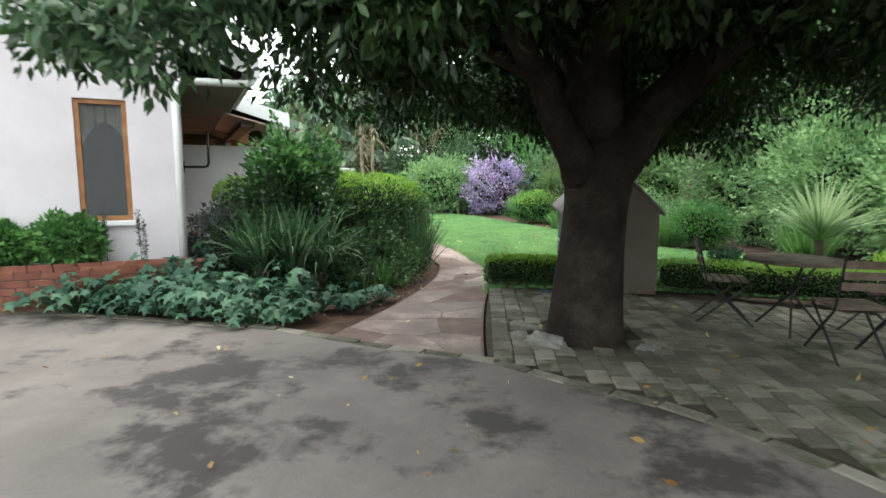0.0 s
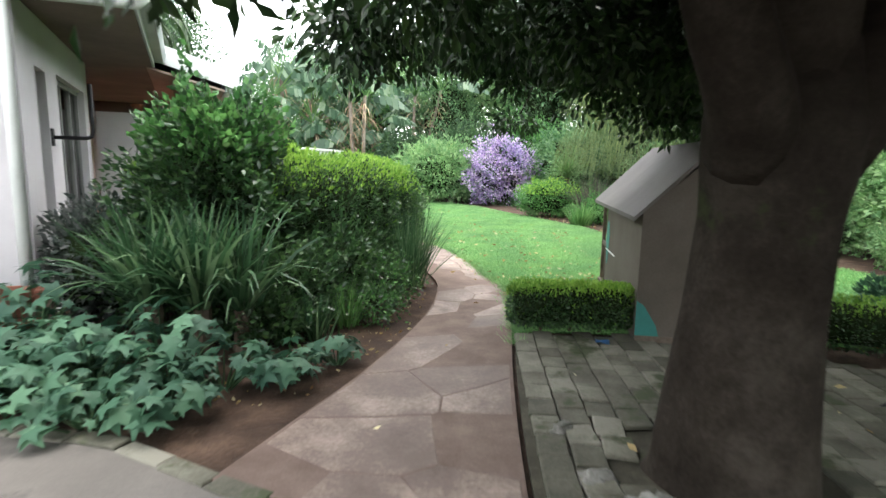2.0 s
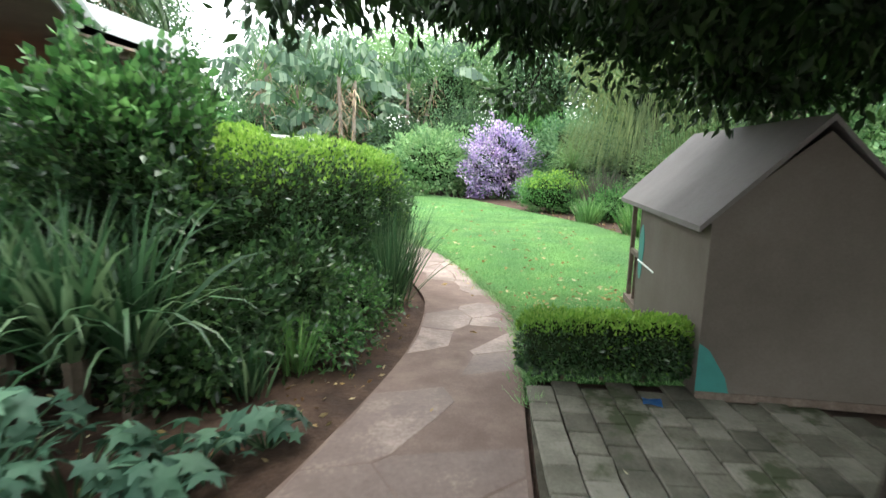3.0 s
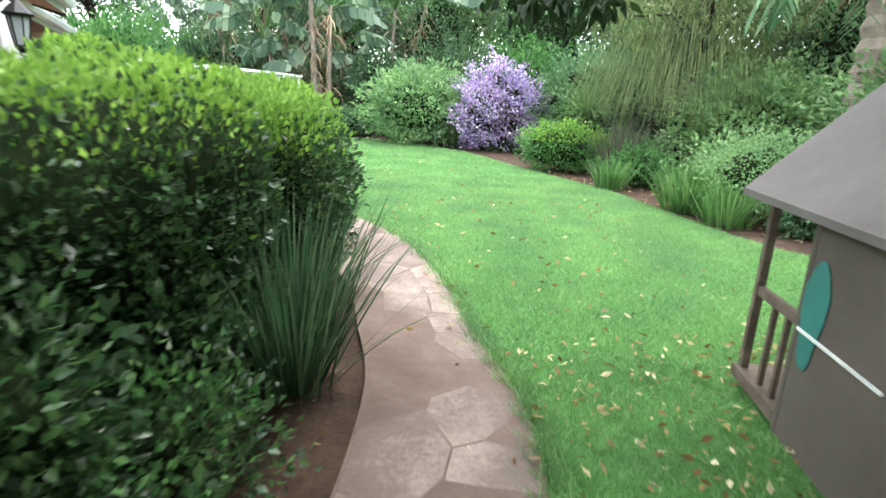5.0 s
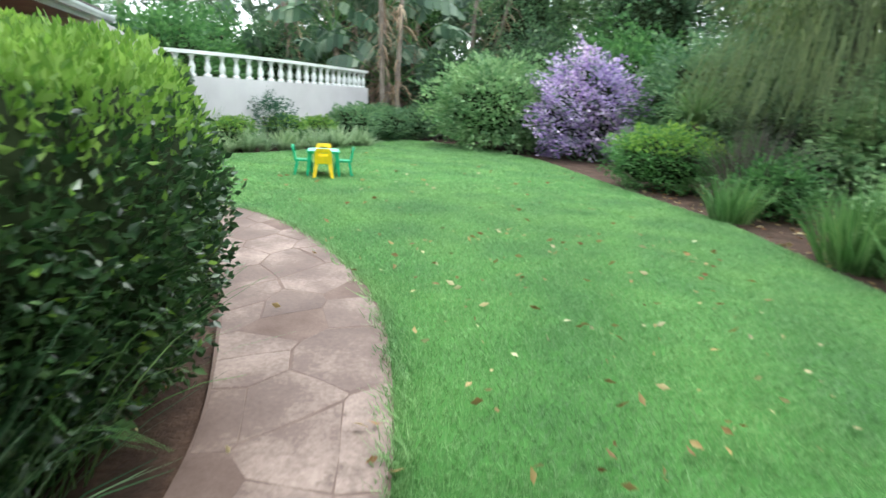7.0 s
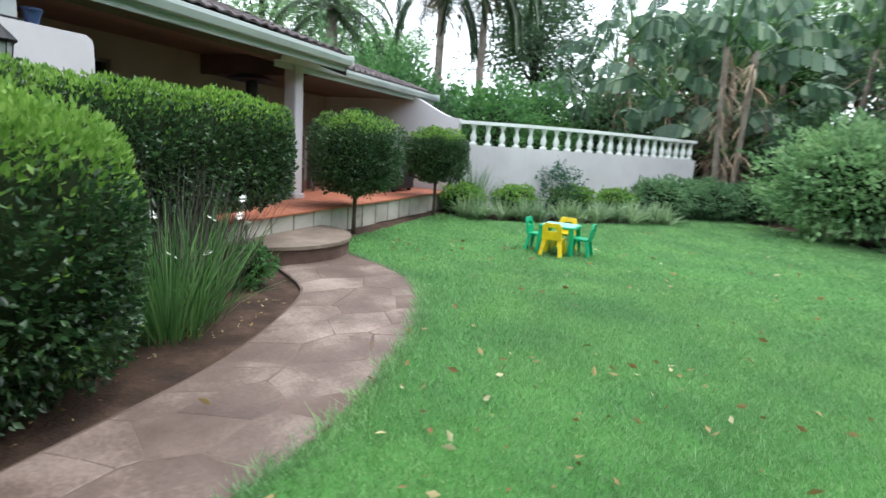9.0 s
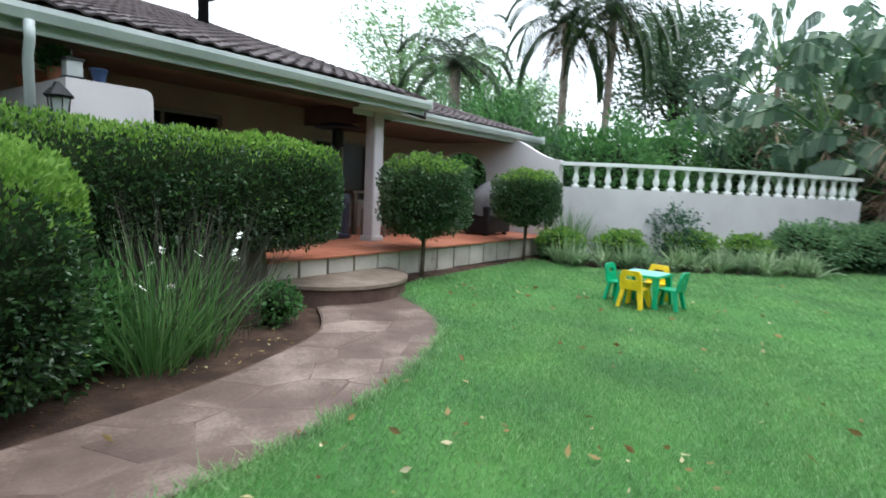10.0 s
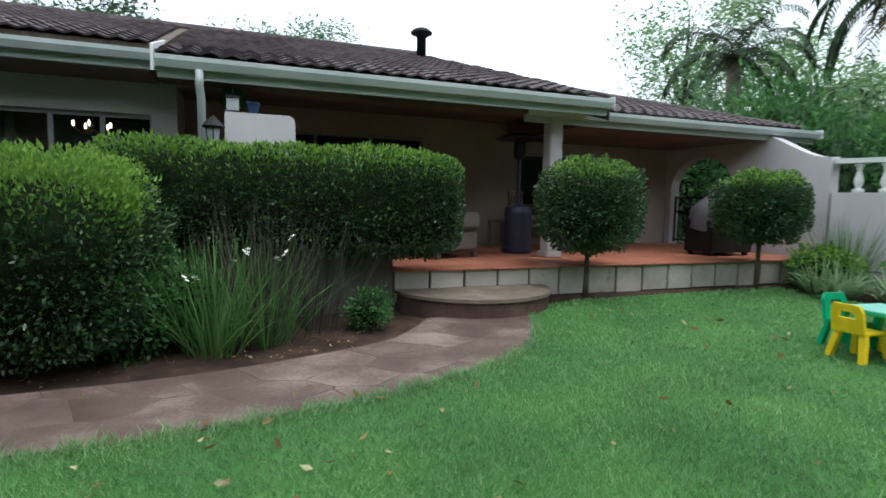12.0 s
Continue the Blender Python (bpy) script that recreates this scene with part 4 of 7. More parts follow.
def strap_clump(name, at, n, length, width, label, mat=None, lean=0.6, droop=1.2, spread=0.12, base=0.0, group="", category="plant", segs=5, stem=0.0):
    """A tuft of long strap leaves from one crown."""
    thing = empty(name, pose(at[0], at[1], base), label, category, group)
    a = rng.random(n) * 2 * math.pi
    rad = np.stack([np.cos(a), np.sin(a), np.zeros(n)], -1)
    b = rad * (spread * rng.random(n))[:, None] + np.array([0, 0, stem - 0.02])
    way = rad * (lean * rng.random(n))[:, None] + np.array([0, 0, 1.0]) + rng.normal(size=(n, 3)) * 0.08
    ln = length * (0.55 + 0.5 * rng.random(n))
    link_mesh("leaves", blade_mesh("leaves", b, way, ln, width * (0.7 + 0.5 * rng.random(n)), droop * (0.5 + 0.8 * rng.random(n)), segs), mat or L_STRAP, thing)
    if stem:
        bm = tube(bmesh.new(), [(0, 0, -0.05), (0.02, 0, stem * 0.6), (0, 0.02, stem + 0.03)], [0.07, 0.06, 0.07], 8)
        part("stem", bm, M_TWIG, thing)
    return thing


def tree(name, at, height, crown_r, n, label, mat=None, leaf=0.12, trunk_r=0.16, seed=0.0, crown_z=None, clumps=9, base=0.0, spread=1.0, wide=0.5, droop=0.0, group="far trees"):
    """A background tree: tapered trunk with limbs, a crown of many clumps of leaves."""
    thing = empty(name, pose(at[0], at[1], base), label, "tree", group)
    lr = np.random.default_rng(int(seed * 100) + 3)
    cz = crown_z if crown_z else height * 0.62
    bm = bmesh.new()
    lean = lr.normal(size=2) * 0.25
    tube(bm, [(0, 0, -0.1), (lean[0] * 0.4, lean[1] * 0.4, cz * 0.5), (lean[0], lean[1], cz), (lean[0] * 1.2, lean[1] * 1.2, height * 0.9)], [trunk_r, trunk_r * 0.8, trunk_r * 0.55, trunk_r * 0.15], 8)
    cs = []
    for k in range(clumps):
        a = 2 * math.pi * k / clumps * 2.4 + lr.random()
        rr = crown_r * (0.25 + 0.6 * lr.random()) * spread
        z = cz + (height - cz) * (-0.35 + 1.15 * k / clumps)
        c = np.array([lean[0] + rr * math.cos(a), lean[1] + rr * math.sin(a), z])
        cs.append(c)
        tube(bm, [(lean[0], lean[1], cz * 0.75 + 0.2 * (z - cz)), tuple((c + np.array([lean[0], lean[1], cz])) / 2), tuple(c)], [trunk_r * 0.35, trunk_r * 0.2, 0.02], 5)
    part("trunk", bm, M_BARK, thing)
    per = n // clumps
    P, W = [], []
    for k, c in enumerate(cs):
        rad = crown_r * (0.38 + 0.22 * lr.random())
        p, d = ball_points(per, c, (rad, rad, rad * 0.75), 0.75, 2.0, seed + k, 0.22)
        P.append(p), W.append(d + rng.normal(size=d.shape) * 0.7 + np.array([0, 0, -0.15 - droop]))
    P, W = np.concatenate(P), np.concatenate(W)
    size = leaf * (0.6 + 0.8 * rng.random(len(P)))
    link_mesh("crown", leaf_mesh("crown", P, W, size, size * wide), mat or L_FAR, thing)
    return thing


# large shade tree beside the drive
def shade_tree():
    thing = empty("shade_tree", pose(1.33, 4.75, 0), "large spreading shade tree with a dark trunk and dense leaves", "tree")
    bm = bmesh.new()
    prof = [(0, 0, -0.1, 0.37), (0, 0, 0.06, 0.335), (0.0, 0, 0.3, 0.31), (0.02, 0, 0.8, 0.27), (0.04, 0, 1.2, 0.265), (0.06, 0, 1.55, 0.3), (0.06, 0.05, 1.9, 0.27)]
    rings = []
    for x, y, z, r in prof:
        ring = []
        for k in range(28):
            a = 2 * math.pi * k / 28
            rr = r * (1 + 0.05 * math.sin(3 * a + z) + 0.035 * math.sin(7 * a + 2 * z) + (0.16 if z < 0.05 else 0.02) * max(0, math.sin(5 * a + 1)))
            ring.append(bm.verts.new((x + rr * math.cos(a), y + rr * math.sin(a), z)))
        rings.append(ring)
    for r0, r1 in zip(rings, rings[1:]):
        for k in range(28):
            bm.faces.new((r0[k], r0[(k + 1) % 28], r1[(k + 1) % 28], r1[k]))
    bm.faces.new(rings[-1])
    part("trunk", bm, M_BARK, thing, smooth=True)
    limbs = [
        [(-0.12, -0.1, 1.45, 0.17), (-0.3, -0.3, 1.75, 0.14), (-0.55, -0.45, 2.2, 0.12), (-0.95, -0.7, 2.8, 0.09), (-1.7, -1.2, 3.1, 0.05), (-2.9, -1.7, 2.85, 0.02)],
        [(0.0, 0.0, 1.7, 0.26), (-0.05, -0.1, 2.3, 0.22), (0.0, -0.25, 3.0, 0.18), (-0.2, -0.6, 4.2, 0.1)],
        [(0.15, 0.0, 1.5, 0.24), (0.45, 0.0, 1.95, 0.19), (0.95, -0.1, 2.45, 0.15), (1.7, -0.4, 3.1, 0.1), (2.6, -0.9, 3.6, 0.05)],
        [(0.05, 0.15, 1.7, 0.18), (0.1, 0.7, 2.4, 0.13), (-0.2, 1.5, 3.1, 0.09), (-0.1, 2.6, 3.5, 0.06), (0.3, 4.2, 3.3, 0.03)],
        [(0.0, -0.25, 2.6, 0.12), (0.2, -1.0, 3.2, 0.09), (0.4, -2.0, 3.7, 0.06), (0.4, -3.2, 4.1, 0.03)],
        [(0.45, 0.02, 1.95, 0.1), (1.0, 0.7, 2.5, 0.08), (1.6, 1.3, 3.0, 0.04)],
        [(-0.55, -0.45, 2.2, 0.07), (-1.2, -0.1, 2.6, 0.06), (-2.0, 0.1, 3.2, 0.03)],
        [(0.3, 4.2, 3.3, 0.03), (-0.1, 4.4, 2.7, 0.018), (-0.4, 4.45, 2.0, 0.006)],
        [(-1.7, -1.2, 3.1, 0.045), (-2.2, -1.7, 2.85, 0.03), (-2.6, -2.05, 2.45, 0.018), (-2.9, -2.25, 2.05, 0.008)],
    ]
    for limb in limbs:
        lb = bmesh.new()
        fine = []
        pts = [Vector(p[:3]) for p in limb]
        rs = [p[3] for p in limb]
        for i in range(len(pts) - 1):
            for k in range(4):
                f = k / 4
                fine.append((pts[i].lerp(pts[i + 1], f) + Vector((math.sin(i * 4 + k), math.cos(i * 3 + k), 0)) * 0.015, rs[i] * (1 - f) + rs[i + 1] * f))
        fine.append((pts[-1], rs[-1]))
        tube(lb, [p for p, _ in fine], [r for _, r in fine], 12)
        part("limb", lb, M_BARK, thing, smooth=True)
    # crown: sprays of leaves hanging round an uneven umbrella
    lr = np.random.default_rng(5)
    P, W = [], []
    made = 0
    while made < 290:
        a, rr = lr.random() * 2 * math.pi, math.sqrt(lr.random())
        x, y = 3.3 * rr * math.cos(a) + 0.55, 3.3 * rr * math.sin(a) - 0.1
        if x < -2.05 + 0.35 * math.sin(y * 2.1) + 0.12 * max(0, y):
            continue
        rim = rr * rr
        low = 2.1 - 0.42 * rim * (1.0 if y > 0 else 0.35) + 0.16 * math.sin(3 * a + 1) + (0.45 if math.hypot(x, y) < 0.9 else 0.0)
        z = low + 0.28 + (2.6 * (1 - rim) + 0.55) * lr.random() ** 1.3
        p, d = ball_points(430, np.array([x, y, z]), (0.46, 0.46, 0.3), 0.9, 2.0, made * 0.37, 0.25)
        P.append(p), W.append(d * 0.7 + rng.normal(size=d.shape) * 0.5 + np.array([0, 0, -0.55]))
        made += 1
    # boughs reaching out over the lawn
    for k in range(16):
        c = np.array([-1.5 + 1.6 * lr.random(), 3.0 + 0.6 * lr.random(), 2.25 + 0.4 * lr.random()])
        p, d = ball_points(300, c, (0.36, 0.36, 0.22), 0.9, 2.0, k * 0.53, 0.25)
        P.append(p), W.append(d * 0.7 + rng.normal(size=d.shape) * 0.5 + np.array([0, 0, -0.55]))
    for k in range(7):
        c = np.array([-0.78 + 0.09 * k + lr.normal() * 0.04, 4.45 + lr.normal() * 0.1, 1.88 + 0.04 * (k % 3) + 0.03 * lr.random()])
        p, d = ball_points(34, c, (0.13, 0.13, 0.1), 0.9, 2.0, k * 0.53, 0.25)
        P.append(p), W.append(d * 0.7 + rng.normal(size=d.shape) * 0.4 + np.array([0, 0, -0.8]))
    # high boughs shading the near lawn
    for k in range(46):
        c = np.array([-1.3 + 4.2 * lr.random(), 3.1 + 2.0 * lr.random(), 2.75 + 0.8 * lr.random()])
        p, d = ball_points(300, c, (0.5, 0.5, 0.26), 0.9, 2.0, k * 0.53, 0.25)
        P.append(p), W.append(d * 0.7 + rng.normal(size=d.shape) * 0.5 + np.array([0, 0, -0.55]))
    # a bough that hangs out over the drive
    for k in range(12):
        f = lr.random()
        c = np.array([-2.1 - 1.45 * f + lr.normal() * 0.22, -1.55 - 0.35 * f + lr.normal() * 0.25, 2.75 - 0.3 * f + lr.normal() * 0.2])
        p, d = ball_points(300, c, (0.34, 0.34, 0.24), 0.9, 2.0, k * 0.53, 0.25)
        P.append(p), W.append(d * 0.7 + rng.normal(size=d.shape) * 0.5 + np.array([0, 0, -0.55]))
    P, W = np.concatenate(P), np.concatenate(W)
    size = 0.1 * (0.6 + 0.7 * rng.random(len(P)))
    link_mesh("crown", leaf_mesh("crown", P, W, size, size * 0.42), L_DARK, thing, "dense dark green crown of pointed leaves")
    # low spray on the same tree, in a lighter leaf to paint it sunlit
    P, W = [], []
    for k in range(28):
        f = lr.random()
        c = np.array([-2.3 - 0.75 * f + lr.normal() * 0.1, -2.15 + lr.normal() * 0.16, 2.42 - 0.55 * lr.random() * (1 - abs(f - 0.5)) + lr.normal() * 0.06])
        p, d = ball_points(42, c, (0.17, 0.17, 0.13), 0.9, 2.0, k * 0.53, 0.25)
        P.append(p), W.append(d * 0.7 + rng.normal(size=d.shape) * 0.5 + np.array([-0.1, -0.2, -0.8]))
    P, W = np.concatenate(P), np.concatenate(W)
    size = 0.095 * (0.6 + 0.7 * rng.random(len(P)))
    link_mesh("low_bough", leaf_mesh("low_bough", P, W, size, size * 0.4), L_MID, thing, "hanging spray of leaves coloured lighter as sunlit")
    # dense upper crown, above what the lower boughs show
    a, rr = lr.random(42000) * 2 * math.pi, np.sqrt(lr.random(42000))
    x, y = 3.35 * rr * np.cos(a) + 0.55, 3.35 * rr * np.sin(a) - 0.1
    z = 3.0 + (2.5 * (1 - rr ** 2)) * lr.random(42000) + 0.25 * np.sin(x * 3) * np.cos(y * 2.7)
    ok = (x > -2.7 + 0.35 * np.sin(y * 2.1) + 0.9 * np.maximum(0, y)) & (x < 2.3)
    P = np.stack([x, y, z], -1)[ok]
    W = rng.normal(size=P.shape) * np.array([1, 1, 0.4])
    link_mesh("upper_crown", leaf_mesh("upper_crown", P, W, 0.22, 0.13), L_DARK, thing)
    return thing


shade_tree()

# hedges beside the path
hedge_run("hedge", [(-1.75, 7.7), (-1.25, 8.4), (-0.98, 9.0)], 0.5, 0.12, 1.46, 30000, "clipped dark green hedge with bright new tips", 1.0, tips=0.34, leaf=0.042)
hedge_run("hedge", [(-0.8, 9.75), (-0.86, 10.4), (-1.12, 10.9)], 0.52, 0.1, 1.42, 30000, "rounded end of a clipped hedge with bright new tips", 1.7, tips=0.55, squash=2.6, leaf=0.042)
hedge_run("hedge", [(-3.42, 9.4), (-2.02, 10.5), (-1.72, 10.8)], 0.5, 0.12, 1.45, 26000, "clipped hedge with yellow-green top", 2.2, tips=0.4)
a0, a1 = hp(0.25, -2.6), hp(0.3, 0.25)
hedge_run("hedge", [(a0.x, a0.y), ((a0.x + a1.x) / 2, (a0.y + a1.y) / 2), (a1.x, a1.y)], 0.32, 0.62, 1.67, 34000, "tall clipped hedge along the terrace planter", 3.1, tips=0.28, leaf=0.042)
# high tips on both box hedges: new shoots plus painted sunlight
hedge_run("hedge", [(0.75, 7.03), (1.2, 7.02), (1.5, 6.98)], 0.16, 0.05, 0.42, 8000, "low clipped box hedge edging the paving", 4.0, tips=0.75, leaf=0.03)
hedge_run("hedge", [(2.95, 6.7), (3.9, 6.3), (5.4, 5.7)], 0.25, 0.05, 0.42, 11000, "low clipped box hedge edging the paving", 5.0, tips=0.75, leaf=0.03)


def topiary(at, base, size_by=1.0):
    thing = empty("topiary_tree", pose(at[0], at[1], base), "clipped standard tree with a square-rounded crown on a thin trunk", "tree", "standard trees by the terrace")
    bm = tube(bmesh.new(), [(0, 0, -0.05), (0.015, 0, 0.25), (0, 0.01, 0.55), (0.01, 0, 0.9)], [0.035, 0.028, 0.03, 0.04], 8)
    part("trunk", bm, M_TWIG, thing, smooth=True)
    c = np.array([0, 0, 1.1])
    rad = (0.6 * size_by, 0.6 * size_by, 0.54 * size_by ** 2)
    pts, d = ball_points(16000, c, rad, 0.35, 2.8, at[0], 0.07)
    way = d + rng.normal(size=d.shape) * 0.6 + np.array([0, 0, 0.3])
    size = 0.042 * (0.7 + 0.6 * rng.random(len(d)))
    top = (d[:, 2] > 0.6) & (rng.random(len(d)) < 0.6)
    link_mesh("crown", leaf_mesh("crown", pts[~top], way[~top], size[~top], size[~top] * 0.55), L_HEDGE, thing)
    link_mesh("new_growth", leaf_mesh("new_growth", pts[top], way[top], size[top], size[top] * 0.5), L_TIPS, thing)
    core_ball("inner_mass", c, rad, thing, 2.8, at[0], 0.07, 0.75)
    return thing


topiary((-4.44, 15), 0.06)
topiary((-5.5, 17.5), 0.08, 0.93)

# ---- bed beside the path ----
shrub("climbing_shrub", (-2.02, 7.4), (0.58, 0.55, 0.98), 21000, "tall dark shrub with glossy oval leaves and pale new shoots", 0.075, L_HEDGE, 0.7, 2.5, 0.26, extra=(L_SHRUB, 0.5, 0.5, "new_growth", 1.0))
shrub("dusky_shrub", (-2.85, 7.0), (0.42, 0.4, 0.55), 4200, "dusky purplish shrub against the house", 0.06, L_PURPLELEAF, 1.9)
shrub("path_shrub", (-0.56, 7.95), (0.28, 0.45, 0.24), 2600, "low green shrub with small leaves edging the path", 0.04, L_SHRUB, 2.4, rough=0.5, core=0.3, extra=(L_HEDGE, -1.0, 0.55, "inner_foliage", 1.0))
shrub("path_shrub", (-0.6, 7.3), (0.2, 0.3, 0.16), 1100, "low green shrub with small leaves edging the path", 0.04, L_SHRUB, 3.4, rough=0.5, core=0.3, extra=(L_HEDGE, -1.0, 0.55, "inner_foliage", 1.0))
STRAP = "grey-green strap-leaved plant with arching leaves on a short stem"
strap_clump("strap_plant", (-1.78, 6.45), 190, 0.95, 0.036, STRAP, L_STRAP, 1.1, 1.6, 0.14, stem=0.34)
strap_clump("strap_plant", (-2.12, 6.4), 170, 0.9, 0.034, STRAP, L_STRAP, 1.1, 1.5, 0.14, stem=0.38)
strap_clump("strap_plant", (-1.5, 6.5), 90, 0.95, 0.034, STRAP, L_STRAP, 0.9, 2.6, 0.12, stem=0.32)
strap_clump("strap_plant", (-2.35, 6.7), 90, 0.8, 0.032, STRAP, L_STRAP, 1.1, 1.4, 0.12, stem=0.3)
for i, (x, y, r, h) in enumerate([(-1.3, 7.2, 0.42, 0.34), (-1.75, 6.95, 0.42, 0.4), (-1.0, 7.7, 0.34, 0.4), (-2.3, 6.95, 0.4, 0.45), (-0.85, 8.45, 0.3, 0.36), (-1.35, 6.75, 0.3, 0.2), (-0.75, 9.1, 0.24, 0.3)]):
    shrub("undergrowth", (x, y), (r, r, h), 3600, "dark tangled low foliage under the hedge", 0.06, L_HEDGE, 60 + i, rough=0.4, core=0.55, group="low foliage under the hedge")
strap_clump("bed_grass", (-0.98, 6.75), 46, 0.5, 0.016, "thin tuft of upright grass in the bed", L_STRAP, 0.6, 0.9, 0.1)
strap_clump("bed_grass", (-0.8, 7.1), 60, 0.5, 0.016, "thin tuft of upright grass in the bed", L_GRASSY, 0.6, 0.9, 0.1)
strap_clump("tall_grass", (-0.37, 8.8), 300, 1.0, 0.011, "tuft of tall upright green grass beside the path", L_STRAP, 0.65, 0.9, 0.2, group="grass tufts by the path")
strap_clump("tall_grass", (-0.54, 9.35), 330, 1.0, 0.011, "tuft of tall upright green grass beside the path", L_STRAP, 0.65, 1.0, 0.2, group="grass tufts by the path")
strap_clump("tall_grass", (-0.77, 10), 280, 1.0, 0.011, "tuft of tall upright green grass beside the path", L_GRASSY, 0.85, 1.1, 0.24, group="grass tufts by the path")
strap_clump("tall_grass", (-1.72, 11.7), 190, 1.0, 0.014, "tuft of arching green grass under the hedge", L_GRASSY, 0.95, 1.0, 0.22, group="grass tufts by the path")
strap_clump("tall_grass", (-2.02, 12), 140, 0.95, 0.012, "tuft of arching green grass under the hedge", L_GRASSY, 1.0, 1.0, 0.22, group="grass tufts by the path")
strap_clump("dry_reeds", (-2.17, 11.85), 170, 1.25, 0.008, "upright grey-brown dry flower stems", L_DRYSTEM, 0.6, 0.4, 0.34)
strap_clump("dry_reeds", (-2.57, 12.2), 110, 1.2, 0.008, "upright grey-brown dry flower stems", L_DRYSTEM, 0.6, 0.4, 0.34)
shrub("bed_shrub", (-1.57, 11.05), (0.4, 0.4, 0.33), 3600, "small leafy green shrub in the bed", 0.05, L_SHRUB, 5.4, rough=0.2)
shrub("bed_shrub", (-1.92, 11.25), (0.35, 0.4, 0.36), 3000, "small leafy green shrub in the bed", 0.05, L_SHRUB, 5.9, rough=0.2)
shrub("young_shrub", (-2.7, 12.7), (0.2, 0.2, 0.19), 900, "small round green shrub in bare soil", 0.05, L_SHRUB, 6.1, rough=0.2)


def daisies(at, n, lr):
    thing = empty("daisy", pose(at[0], at[1], 0), "white daisies on thin green stalks", "flower", "white daisies")
    for k in range(n):
        a, h = lr.random() * 6.28, 0.55 + 0.35 * lr.random()
        x, y = 0.4 * math.cos(a) * (0.4 + lr.random()), 0.4 * math.sin(a) * (0.4 + lr.random())
        part("stalk", tube(bmesh.new(), [(0, 0, -0.02), (x * 0.5, y * 0.5, h * 0.6), (x, y, h)], 0.003, 4), L_GRASSY, thing)
        bm = bmesh.new()
        lean = (0.8 * math.cos(2.4 * k), 0.8 * math.sin(2.4 * k))
        for j in range(9):
            q = 2 * math.pi * j / 9
            c, s = math.cos(q), math.sin(q)
            v = [bm.verts.new((x + c * r - s * w, y + s * r + c * w, h + 0.004 + r * 0.15 + (c * lean[0] + s * lean[1]) * r)) for r, w in ((0.004, 0.0), (0.021, 0.008), (0.033, 0.0), (0.021, -0.008))]
            bm.faces.new(v)
        part("flower_head", bm, M_PETALW, thing)


lr = np.random.default_rng(11)
daisies((-1.97, 12.1), 5, lr)
daisies((-1.67, 11.85), 3, lr)


def lobed_plant(at, n, size, label, mat, seed, height=0.3, base=0.0):
    """A sprawling plant with broad lobed leaves on stalks."""
    thing = empty("leafy_perennial", pose(at[0], at[1], base), label, "plant", "broad-leaved plants in the bed")
    lr = np.random.default_rng(seed)
    verts, faces = [], []
    bm = bmesh.new()
    for k in range(n):
        a = lr.random() * 2 * math.pi
        r = size * (0.15 + 0.85 * math.sqrt(lr.random()))
        h = height * (0.35 + 0.75 * lr.random()) * (1.15 - 0.5 * r / size)
        c = np.array([r * math.cos(a), r * math.sin(a), h])
        tube(bm, [(c[0] * 0.2, c[1] * 0.2, -0.02), (c[0] * 0.7, c[1] * 0.7, h * 0.8), tuple(c)], [0.006, 0.004, 0.003], 4, False)
        rad = 0.085 * (0.5 + 0.8 * lr.random())
        tilt = np.array([math.cos(a) * 0.5 + lr.normal() * 0.45, math.sin(a) * 0.5 + lr.normal() * 0.45, 1.0])
        tilt /= np.linalg.norm(tilt)
        e1 = np.cross(tilt, [math.sin(a), -math.cos(a), 0.2])
        e1 /= np.linalg.norm(e1)
        e2 = np.cross(tilt, e1)
        i0 = len(verts)
        verts.append(c)
        m = 15
        for j in range(m):
            q = 2 * math.pi * j / m
            rr = rad * (1.0 if j % 3 == 0 else 0.5 if j % 3 == 1 else 0.6) * (1.15 if j in (6, 9) else 1.0)
            verts.append(c + e1 * math.cos(q) * rr + e2 * math.sin(q) * rr - tilt * rr * (0.16 if j % 3 else 0.34))
        for j in range(m):
            faces.append((i0, i0 + 1 + j, i0 + 1 + (j + 1) % m))
    link_mesh("leaves", raw_mesh("leaves", np.array(verts), np.array(faces), 3), mat, thing)
    tagged(part("stem", bm, L_STRAP, thing), "thin green leaf stalks", kind="stuff")
    return thing


BROAD = "sprawling plant with broad blue-green lobed leaves"
for i, (x, y, n, sz, h) in enumerate([(-3.0, 5.7, 60, 0.5, 0.42), (-2.45, 5.55, 60, 0.45, 0.4), (-2.0, 5.4, 55, 0.42, 0.36), (-3.6, 5.95, 45, 0.4, 0.4), (-1.5, 5.35, 34, 0.32, 0.3), (-0.98, 5.85, 24, 0.26, 0.24), (-0.72, 6.2, 16, 0.2, 0.2), (-1.7, 5.75, 30, 0.35, 0.5), (-3.3, 6.2, 40, 0.4, 0.6), (-4.3, 5.75, 34, 0.35, 0.3), (-3.85, 5.62, 40, 0.36, 0.42), (-4.75, 5.75, 30, 0.32, 0.34), (-2.65, 5.4, 34, 0.36, 0.3), (-2.25, 5.9, 40, 0.4, 0.5), (-1.85, 5.2, 22, 0.28, 0.22), (-2.8, 6.1, 36, 0.4, 0.62), (-3.3, 5.6, 30, 0.35, 0.3), (-1.35, 5.75, 22, 0.3, 0.3)]):
    lobed_plant((x, y), int(n * 1.6), sz, BROAD, L_GREY, 40 + i, h)
shrub("wall_plant", (-4.15, 6.0), (0.36, 0.26, 0.28), 2600, "fresh green leafy plant in the brick planter", 0.08, L_SHRUB, 7.2, base=0.45, core=0.6)
